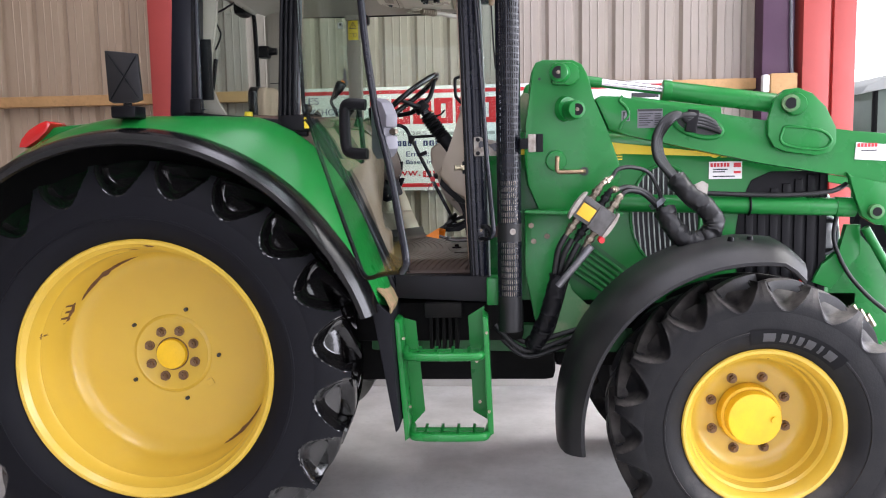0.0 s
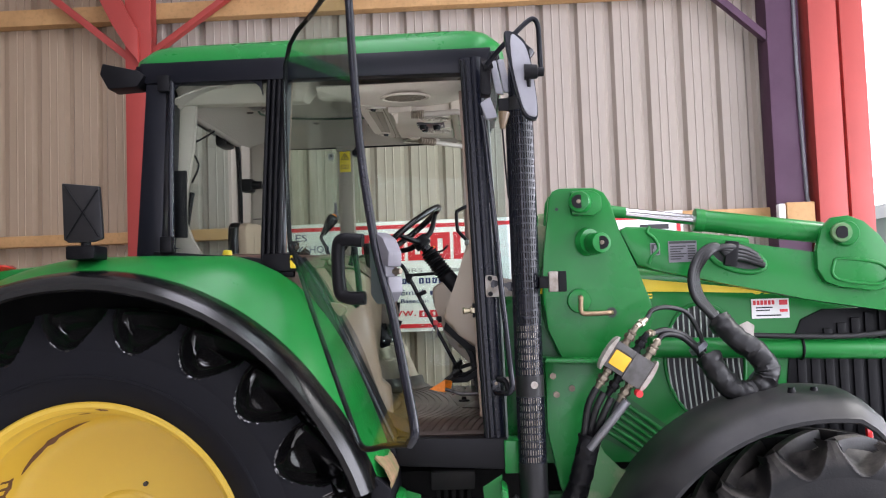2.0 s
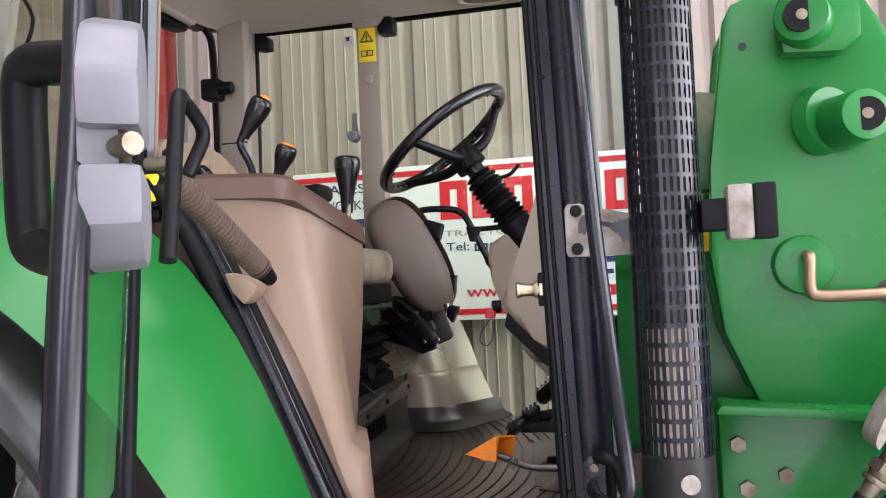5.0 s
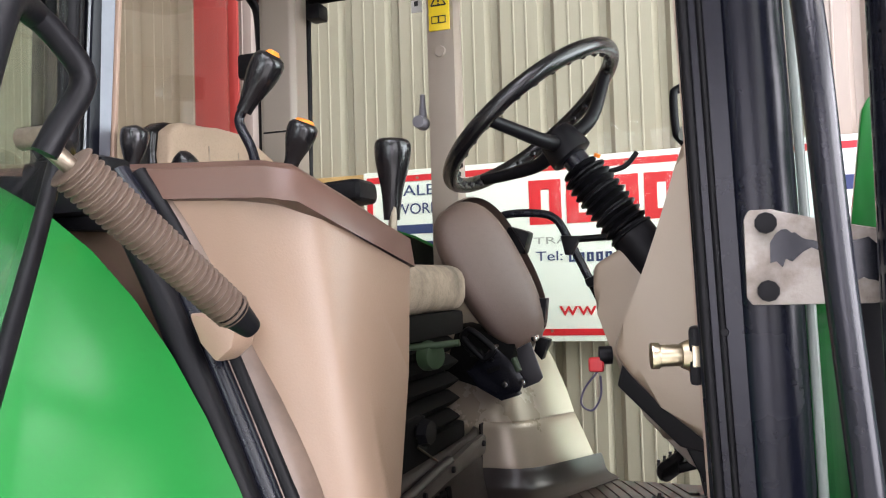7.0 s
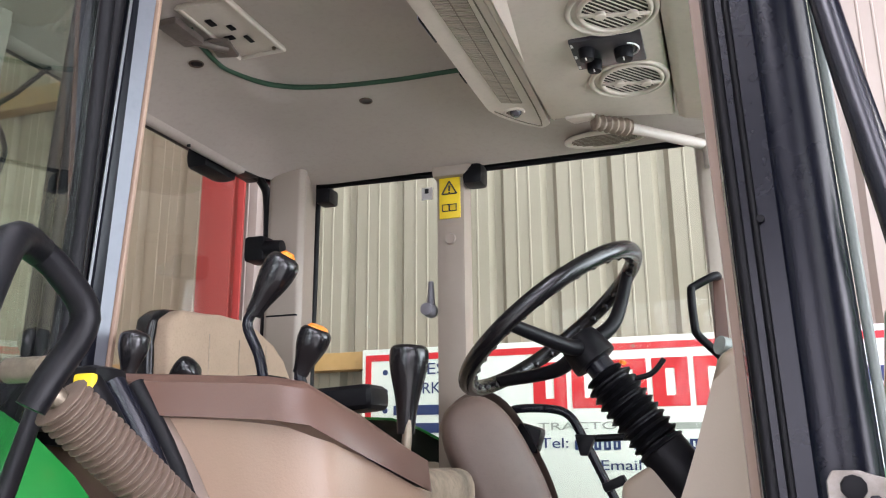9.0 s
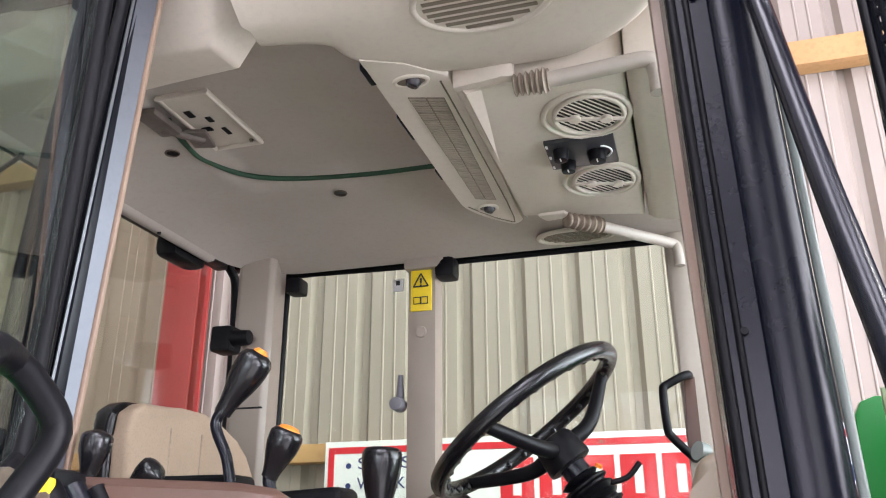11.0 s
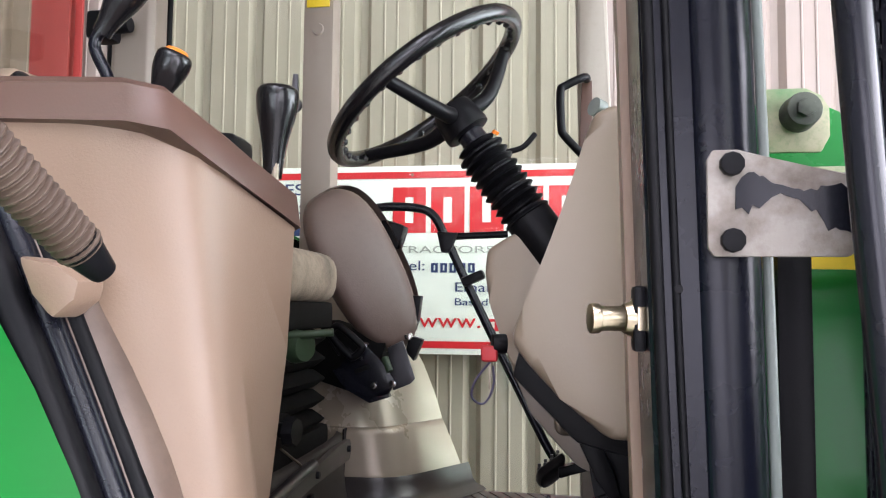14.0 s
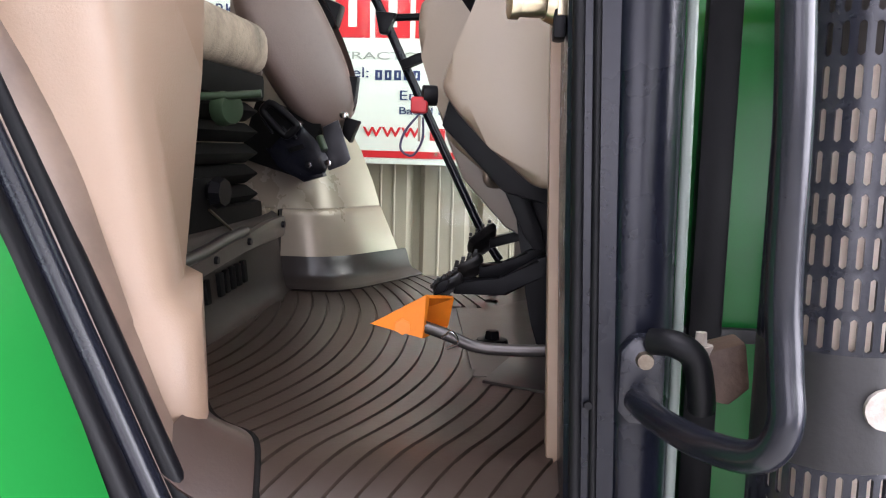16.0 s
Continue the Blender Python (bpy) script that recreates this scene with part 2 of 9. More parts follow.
GLASS_DOOR = glass("green_tinted_door_glass", (0.86, 0.925, 0.89), gloss_least=0.05, gloss_most=0.7)
LAMP_GLASS = mat("headlight_lens", (0.16, 0.17, 0.17), 0.1, coat=0.9, stain_amount=0.2, bump=0.02)
WHITE_PAINT = mat("white_wall_render", (0.75, 0.76, 0.76), 0.7, stain_amount=0.2)
TARMAC = mat("yard_concrete", (0.30, 0.30, 0.295), 0.85, stain=(0.2, 0.2, 0.195), stain_amount=0.6, stain_scale=0.8, bump=0.3, bump_scale=30.0)

# ---- mesh helpers ----


def link(name, bm, material, label="", category="", group="", kind="", sharp=35.0, parent=None):
    bmesh.ops.recalc_face_normals(bm, faces=bm.faces)
    for e in bm.edges:
        e.smooth = len(e.link_faces) == 2 and e.calc_face_angle(0) < radians(sharp)
    for f in bm.faces:
        f.smooth = True
    data = bpy.data.meshes.new(name)
    bm.to_mesh(data)
    bm.free()
    data.materials.append(material)
    ob = new(name, data)
    if parent:
        adopt(ob, parent)
    return tagged(ob, label, category, group, kind)


BASES = {}


def adopt(ob, parent):
    ob.parent = parent
    ob.matrix_parent_inverse = Matrix.Translation(-Vector(BASES.get(parent.name, (0, 0, 0))))


def thing(name, base, label, category, group="", kind=""):
    ob = new(name)
    ob.location = base
    BASES[ob.name] = base
    return tagged(ob, label, category, group, kind)


def part(name, bm, material, parent, label="", sharp=35.0, kind=""):
    return link(name, bm, material, label=label, kind=kind, sharp=sharp, parent=parent)


def twin(ob, matrix, parent):
    """Another object on the same mesh."""
    c = bpy.data.objects.new(ob.name.split(".")[0], ob.data)
    scene.collection.objects.link(c)
    adopt(c, parent)
    c.matrix_basis = matrix
    return c


def bm_new():
    return bmesh.new()


def bevel(bm, verts, size, segments=2):
    edges = list({e for v in verts for e in v.link_edges})
    bmesh.ops.bevel(bm, geom=edges, offset=size, segments=segments, affect="EDGES", profile=0.6, clamp_overlap=True)


def box(bm, lo, hi, round_=0.0, segments=2, turn=None):
    size = [b - a for a, b in zip(lo, hi)]
    mid = [(a + b) / 2 for a, b in zip(lo, hi)]
    m = Matrix.Translation(mid) @ (turn or Matrix()) @ Matrix.Diagonal((*size, 1))
    vs = bmesh.ops.create_cube(bm, size=1.0, matrix=m)["verts"]
    if round_:
        bevel(bm, vs, round_, segments)
    return bm


def prism(bm, outline, a, b, axis="y", round_=0.0, segments=2):
    """A flat outline pushed from a to b along an axis. The outline is (x, z) for y, (x, y) for z, (y, z) for x."""
    def at(p, d):
        return {"y": (p[0], d, p[1]), "z": (p[0], p[1], d), "x": (d, p[0], p[1])}[axis]
    lo = [bm.verts.new(at(p, a)) for p in outline]
    hi = [bm.verts.new(at(p, b)) for p in outline]
    bm.faces.new(lo)
    bm.faces.new(hi[::-1])
    k = len(outline)
    for i in range(k):
        bm.faces.new((lo[i], hi[i], hi[(i + 1) % k], lo[(i + 1) % k]))
    if round_:
        bevel(bm, lo + hi, round_, segments)
    return bm


def soften(points, cuts=6, closed=False):
    """A smooth curve through the points."""
    pts = [Vector(p) for p in points]
    k, out = len(pts), []
    for i in range(k if closed else k - 1):
        if closed:
            a, b, c, d = (pts[(i + j) % k] for j in (-1, 0, 1, 2))
        else:
            a, b, c, d = pts[max(i - 1, 0)], pts[i], pts[i + 1], pts[min(i + 2, k - 1)]
        for j in range(cuts):
            t = j / cuts
            out.append(0.5 * (2 * b + (c - a) * t + (2 * a - 5 * b + 4 * c - d) * t * t + (3 * b - 3 * c + d - a) * t ** 3))
    if not closed:
        out.append(pts[-1])
    return out


def tube(bm, points, r, seg=10, cuts=6, closed=False, radii=None):
    """A round bar or hose along a smooth curve."""
    seg = max(seg, 14)
    pts = soften(points, cuts, closed) if cuts else [Vector(p) for p in points]
    k = len(pts)
    rings, ref = [], None
    for i, p in enumerate(pts):
        if closed:
            d = (pts[(i + 1) % k] - pts[i - 1]).normalized()
        else:
            d = (pts[min(i + 1, k - 1)] - pts[max(i - 1, 0)]).normalized()
        if ref is None:
            ref = d.orthogonal().normalized()
        ref = (ref - d * ref.dot(d)).normalized()
        side = d.cross(ref)
        rr = radii(i / max(1, k - 1)) if radii else r
        rings.append([bm.verts.new(p + rr * (math.cos(2 * math.pi * j / seg) * ref + math.sin(2 * math.pi * j / seg) * side)) for j in range(seg)])
    for i in range(k if closed else k - 1):
        a, b = rings[i], rings[(i + 1) % k]
        shift = 0
        if closed and i == k - 1:
            shift = min(range(seg), key=lambda s: (a[0].co - b[s].co).length)
        for j in range(seg):
            bm.faces.new((a[j], a[(j + 1) % seg], b[(j + 1 + shift) % seg], b[(j + shift) % seg]))
    if not closed:
        bm.faces.new(rings[0][::-1])
        bm.faces.new(rings[-1])
    return bm


def rod(bm, p0, p1, r0, r1=None, seg=20, round_=0.0):
    p0, p1 = Vector(p0), Vector(p1)
    d = p1 - p0
    m = Matrix.Translation((p0 + p1) / 2) @ d.to_track_quat("Z", "Y").to_matrix().to_4x4()
    vs = bmesh.ops.create_cone(bm, cap_ends=True, segments=seg, radius1=r0, radius2=r0 if r1 is None else r1, depth=d.length, matrix=m)["verts"]
    if round_:
        caps = [e for e in {e for v in vs for e in v.link_edges} if any(len(f.verts) == seg for f in e.link_faces)]
        bmesh.ops.bevel(bm, geom=caps, offset=round_, segments=2, affect="EDGES", profile=0.6)
    return bm


def spun(bm, profile, centre, seg=64, start=0.0, end=360.0, flip=1):
    """A profile of (radius, offset along y) spun about an axis along y through the centre."""
    full = abs(end - start) >= 359.9
    cx, cy, cz = centre
    k = seg if full else seg + 1
    rings = []
    for i in range(k):
        a = radians(start + (end - start) * i / seg)
        rings.append([bm.verts.new((cx + r * math.sin(a), cy + flip * y, cz + r * math.cos(a))) for r, y in profile])
    for i in range(k if full else k - 1):
        a, b = rings[i], rings[(i + 1) % k]
        for j in range(len(profile) - 1):
            bm.faces.new((a[j], a[j + 1], b[j + 1], b[j]))
    bmesh.ops.remove_doubles(bm, verts=bm.verts, dist=1e-5)
    return bm


def sheet(bm, rows, thick=0.0):
    """A skin over rows of points; thick gives it a back."""
    grid = [[bm.verts.new(p) for p in row] for row in rows]
    for i in range(len(grid) - 1):
        for j in range(len(grid[0]) - 1):
            bm.faces.new((grid[i][j], grid[i][j + 1], grid[i + 1][j + 1], grid[i + 1][j]))
    if thick:
        bmesh.ops.recalc_face_normals(bm, faces=bm.faces)
        bmesh.ops.solidify(bm, geom=list(bm.faces), thickness=thick)
    return bm


def lettering(name, text, size, place, turn, material, parent, deep=0.002, width=None, label=""):
    cu = bpy.data.curves.new(name, "FONT")
    cu.body, cu.size, cu.extrude, cu.align_x, cu.align_y = text, size, deep, "LEFT", "BOTTOM"
    tmp = bpy.data.objects.new(name, cu)
    scene.collection.objects.link(tmp)
    bpy.context.view_layer.update()
    data = bpy.data.meshes.new_from_object(tmp.evaluated_get(bpy.context.evaluated_depsgraph_get()))
    bpy.data.objects.remove(tmp)
    wide = max((v.co.x for v in data.vertices), default=1.0)
    m = Matrix.Translation(place) @ turn @ Matrix.Diagonal(((width / wide) if width else 1.0, 1, 1, 1))
    data.transform(m)
    data.materials.clear()
    data.materials.append(material)
    ob = new(name, data)
    adopt(ob, parent)
    return tagged(ob, label)


FACING = pose(0, 0, 0, 90, 0, 0)   # writing that is read from the camera's side

# ---- the shed ----
WALL_Y = 6.05
bm = box(bm_new(), (-30, -30, -0.3), (2.6, 30, 0.0))
link("floor", bm, CONCRETE, "stained grey concrete shed floor", "floor", kind="structure")
GLOW = bpy.data.materials.new("white_overcast_sky")
GLOW.use_nodes = True
GLOW.node_tree.nodes["Principled BSDF"].inputs["Emission Color"].default_value = (0.96, 0.98, 1.0, 1)
GLOW.node_tree.nodes["Principled BSDF"].inputs["Emission Strength"].default_value = 2.2
bm = sheet(bm_new(), [[(110 * math.cos(radians(a)), 4 + 110 * math.sin(radians(a)), z) for a in range(-60, 86, 6)] for z in (-0.3, 60)])
link("backdrop", bm, GLOW, "white overcast sky beyond the yard", "sky", kind="structure")
bm = box(bm_new(), (2.6, -60, -0.34), (120, 90, -0.02))
link("ground", bm, TARMAC, "pale concrete yard outside the shed", "ground", kind="structure")


def cladding(name, x0, x1, y, z0, z1, along="x", label="cream box-profile steel wall cladding", material=CLADDING):
    """Box-profile sheet from inside: flat pans with two stiffening lines, and narrow troughs between them."""
    pitch, x = 0.227, x0
    prof = [(0.0, 0.0), (0.050, 0.0), (0.053, 0.004), (0.058, 0.004), (0.061, 0.0), (0.102, 0.0), (0.105, 0.004), (0.110, 0.004), (0.113, 0.0), (0.157, 0.0), (0.178, -0.034), (0.206, -0.034)]
    pts = []
    while x < x1:
        pts += [(x + a, y - b) for a, b in prof]
        x += pitch
    pts.append((x, y))
    if along == "y":
        pts = [(2 * y - b, a) for a, b in pts]
    bm = bm_new()
    sheet(bm, [[(px, py, z) for px, py in pts] for z in (z0, z1)])
    back = 0.05
    lo, hi = pts[0], pts[-1]
    if along == "x":
        box(bm, (lo[0], y + 0.05, z0), (hi[0], y + 0.05 + back, z1))
    else:
        box(bm, (y - 0.05 - back, lo[1], z0), (y - 0.05, hi[1], z1))
    return link(name, bm, material, label, "wall", kind="structure", sharp=20)


cladding("wall_north", -0.105 - 0.227 * 9, 2.1, WALL_Y, 0.0, 5.2)
# left of the stanchion the warm light is put into the sheets' colour
cladding("wall_north_old", -0.105 - 0.227 * 26, -2.2, WALL_Y, 0.0, 5.2, label="box-profile wall sheets tinted tan for warm light", material=CLADDING_WARM_LIT)
cladding("wall_west", -8.0, 6.0, -6.05, 0.0, 5.2, along="y")
bm = box(bm_new(), (-6.0, -8.1, 0.0), (-3.0, -8.0, 5.2))
box(bm, (5.7, -8.1, 0.0), (6.0, -8.0, 5.2))
box(bm, (-3.0, -8.1, 4.3), (5.7, -8.0, 5.2))
link("wall_south", bm, CLADDING, "cream steel wall with a wide door opening", "wall", kind="structure")
bm = box(bm_new(), (2.6, -8.0, 0.0), (2.7, -3.2, 5.2))
box(bm, (2.6, -3.2, 4.4), (2.7, 5.7, 5.2))
link("wall_east", bm, CLADDING, "cream steel gable wall with a tall open doorway", "wall", kind="structure")
bm = box(bm_new(), (-6.2, -8.1, 5.2), (2.7, 6.2, 5.3))
link("ceiling", bm, WHITE_PAINT, "pale underside of the shed roof", "ceiling", kind="structure")

bm = box(bm_new(), (-6.0, 5.97, 0.0), (2.0, 6.04, 0.62), 0.008)
link("plinth", bm, mat("pale_concrete_plinth", (0.55, 0.53, 0.50), 0.75, stain=(0.42, 0.40, 0.37), stain_amount=0.6, stain_scale=1.6, bump=0.3, bump_scale=50.0), "pale concrete plinth along the foot of the wall", "wall base", kind="structure")

# timber rails on the wall
for z0, z1 in ((2.045, 2.118), (3.53, 3.64)):
    bm = box(bm_new(), (-6.0, 5.955, z0), (1.95, 6.045, z1), 0.004)
    link("trim_rail", bm, TIMBER, "sawn pine sheeting rail along the wall", "timber rail", kind="structure")


def h_column(name, x, y, width, depth, z1, label):
    """An upright H section: two flanges that face the room, and a web."""
    bm = box(bm_new(), (x - width / 2, y - depth / 2, 0), (x + width / 2, y - depth / 2 + 0.014, z1), 0.002)
    box(bm, (x - width / 2, y + depth / 2 - 0.014, 0), (x + width / 2, y + depth / 2, z1), 0.002)
    box(bm, (x - 0.005, y - depth / 2 + 0.014, 0), (x + 0.005, y + depth / 2 - 0.014, z1))
    return link(name, bm, OXIDE, label, "steel column", kind="structure")


h_column("column_left", -2.075, 5.90, 0.17, 0.10, 4.6, "red oxide steel stanchion with a haunched rafter")
bm = prism(bm_new(), [(-2.165, 3.24), (-2.165, 3.30), (-3.1, 4.08), (-3.1, 4.02)], 5.87, 5.93, round_=0.004)
prism(bm, [(-1.985, 3.27), (-1.985, 3.315), (-1.0, 4.0), (-1.0, 3.955)], 5.87, 5.93, round_=0.004)
prism(bm, [(-2.06, 3.2), (-2.13, 3.3), (-2.23, 3.46), (-2.45, 3.9), (-2.3, 3.9), (-2.13, 3.52), (-2.06, 3.42)], 5.81, 5.845, round_=0.006)
link("column_brace", bm, OXIDE, "red steel knee braces on the stanchion", "steel brace", kind="structure")
bm = box(bm_new(), (-6.0, 5.80, 4.3), (2.3, 5.95, 4.5))
link("eaves_beam", bm, OXIDE, "red steel beam under the roof", "steel beam", kind="structure")

# the corner stanchion at the open gable: a deep section seen across its flange
link("column_corner", box(bm_new(), (2.185, 5.78, 0), (2.355, 6.0, 5.2), 0.003), OXIDE, "tall red oxide steel corner stanchion by the open doorway", "steel column", kind="structure")
link("column_web", box(bm_new(), (2.355, 5.84, 0), (2.385, 6.0, 5.2)), OXIDE, "recessed red oxide web of the corner stanchion", "steel column", kind="structure")
link("column_flange", box(bm_new(), (2.385, 5.80, 0), (2.525, 6.0, 5.2), 0.003), OXIDE, "outer red oxide flange of the corner stanchion", "steel column", kind="structure")
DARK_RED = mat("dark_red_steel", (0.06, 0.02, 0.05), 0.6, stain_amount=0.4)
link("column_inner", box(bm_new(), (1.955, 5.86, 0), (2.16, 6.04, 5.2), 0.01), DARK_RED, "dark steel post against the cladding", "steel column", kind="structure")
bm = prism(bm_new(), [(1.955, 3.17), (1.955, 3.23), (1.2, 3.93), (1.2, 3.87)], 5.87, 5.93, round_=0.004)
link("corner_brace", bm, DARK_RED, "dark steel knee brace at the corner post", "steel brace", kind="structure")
bm = tube(bm_new(), [(2.125, 5.85, 5.1), (2.13, 5.85, 4.0), (2.125, 5.85, 3.0), (2.14, 5.85, 2.2), (2.15, 5.85, 2.14)], 0.012, 10, 4)
link("cable_conduit", bm, GREY_PLASTIC, "grey cable conduit on the corner post", "conduit", kind="structure")

# timber packing at the rail's end, beside the corner stanchion
bm = box(bm_new(), (1.995, 5.80, 2.0), (2.165, 5.855, 2.13), 0.006)
link("trim_packing", bm, TIMBER, "pine packing piece beside the stanchion", "timber block", kind="structure")
bm = box(bm_new(), (1.945, 5.80, 2.01), (1.99, 5.855, 2.125), 0.014)
link("trim_block", bm, WHITE_PAINT, "pale block on the end of the timber rail", "block", kind="structure")

# ---- out in the yard ----
far_shed = thing("storage_shed", (5.6, 19.0, 0.0), "pale green sheeted store building across the yard", "building")
YARD_GREEN = mat("pale_green_sheeting", (0.33, 0.40, 0.33), 0.6, stain=(0.26, 0.32, 0.26), stain_amount=0.4, stain_scale=0.8)
bm = bm_new()
for k in range(14):
    box(bm, (4.6 + 0.2 * k, 18.0 - 0.02 * (k % 2), -0.02), (4.8 + 0.2 * k, 18.1, 3.6))
box(bm, (4.6, 18.1, -0.02), (7.4, 22.0, 3.6))
part("wall", bm, YARD_GREEN, far_shed)
part("roof", prism(bm_new(), [(4.4, 3.6), (7.6, 3.6), (7.6, 3.72), (4.4, 3.78)], 17.7, 22.3, round_=0.02), WHITE_PAINT, far_shed, "white roof edge")
machine = thing("parked_machine", (6.3, 12.4, 0.0), "white-roofed farm machine parked in the yard", "machine")
part("roof", prism(bm_new(), [(5.2, 2.40), (5.3, 2.52), (5.6, 2.66), (6.1, 2.74), (6.9, 2.74), (7.1, 2.6), (7.1, 2.5), (5.9, 2.52), (5.5, 2.46)], 11.9, 13.1, round_=0.03), WHITE_PAINT, machine, "white rounded roof")
part("cab", box(bm_new(), (5.45, 12.0, 1.35), (6.9, 13.0, 2.5), 0.05), mat("hazy_cab_glass", (0.30, 0.36, 0.32), 0.12, coat=0.5, stain_amount=0.3), machine, "hazy glazed cab")
for x in (5.42, 6.1, 6.88):
    part("post", box(bm_new(), (x, 11.97, 1.3), (x + 0.06, 12.03, 2.5), 0.01), BLACK, machine)
part("body", box(bm_new(), (5.2, 11.8, 0.5), (7.3, 13.2, 1.4), 0.08), GREEN, machine, "green body")
for x in (5.6, 6.9):
    part("wheel", spun(bm_new(), [(0.0, 0.06), (0.25, 0.05), (0.3, 0.0), (0.5, 0.0), (0.55, 0.06), (0.55, 0.3)], (x, 11.6, 0.53), 28), RUBBER, machine, "black tyre")

# ---- the wall sign ----
sign = thing("wall_sign", (0.0, 5.95, 1.41), "white dealer sign with a red border and red lettering", "sign")
SY = 5.33
bm = box(bm_new(), (-1.098, SY, 1.45), (1.118, SY + 0.016, 2.01), 0.003)
part("panel", bm, SIGN_WHITE, sign)
bm = bm_new()
for lo, hi in (((-1.085, 1.468), (1.105, 1.488)), ((-1.085, 1.972), (1.105, 1.992)), ((-1.085, 1.488), (-1.065, 1.972)), ((1.085, 1.488), (1.105, 1.972))):
    box(bm, (lo[0], SY - 0.003, lo[1]), (hi[0], SY, hi[1]))
part("border", bm, SIGN_RED, sign)

# ---- the tractor ----
YC = 4.14          # centre line
tractor = thing("tractor", (0.0, YC, 0.0), "green farm tractor, yellow wheels, open cab door, front loader", "tractor")


def mirrored(y):
    return 2 * YC - y


LUG_TURN = 5.2


def shoulder(c, f, low_r, h, lugs, tyre, turned, matt, glossy):
    """Where the side wall runs up into the lugs: matt teeth with shiny rounded scoops between them, one pitch copied round."""
    pitch = 2 * math.pi / lugs
    nu, nr = 40, 22
    r0 = low_r - 0.004

    def ease(v):
        v = min(1.0, max(0.0, v))
        return v * v * (3 - 2 * v)

    def inside(u, r):
        k = (r - low_r) / (h - low_r)
        left = 0.26 - 0.15 * min(1.0, k * 1.4)
        right = 0.72 + 0.24 * min(1.0, k * 1.3)
        d = min(u - left, right - u) * pitch * r
        e = r - low_r - 0.004 - 0.42 * (u - 0.48) ** 2
        m = 0.5 * (d + e - math.hypot(d - e, 0.02))
        return m

    pts, deep = [], []
    for j in range(nr + 1):
        r = r0 + (h - 0.004 - r0) * (j / nr)
        row, drow = [], []
        for i in range(nu + 1):
            u = i / nu
            s = inside(u, r)
            q = ease((s + 0.006) / 0.030)
            k = (r - r0) / (h - r0)
            y = -0.033 + 0.055 * k ** 2.2 + q * (0.05 + 0.045 * k)
            # a soft raised lip round the scoop
            y -= 0.002 * math.exp(-((s + 0.007) / 0.006) ** 2)
            a = u * pitch
            row.append((r * math.sin(a), f * y, r * math.cos(a)))
            drow.append(s)
        pts.append(row)
        deep.append(drow)
    for name, shiny, material in (("tread_shoulder", False, matt), ("tread_scoop", True, glossy)):
        bm = bm_new()
        grid = {}
        for j in range(nr):
            for i in range(nu):
                s = 0.25 * (deep[j][i] + deep[j + 1][i] + deep[j][i + 1] + deep[j + 1][i + 1])
                if (s > -0.008) != shiny or (s > 0.012 and j > nr * 0.68):
                    continue
                face = []
                for a, b in ((j, i), (j, i + 1), (j + 1, i + 1), (j + 1, i)):
                    if (a, b) not in grid:
                        grid[(a, b)] = bm.verts.new(pts[a][b])
                    face.append(grid[(a, b)])
                bm.faces.new(face)
        first = part(name, bm, material, tyre, "rounded scoop between two lugs" if shiny else "", sharp=80)
        for i in range(lugs):
            turn = Matrix.Translation(c) @ Matrix.Rotation(pitch * i + radians(turned), 4, "Y")
            if i == 0:
                first.matrix_basis = turn
            else:
                twin(first, turn, tyre)


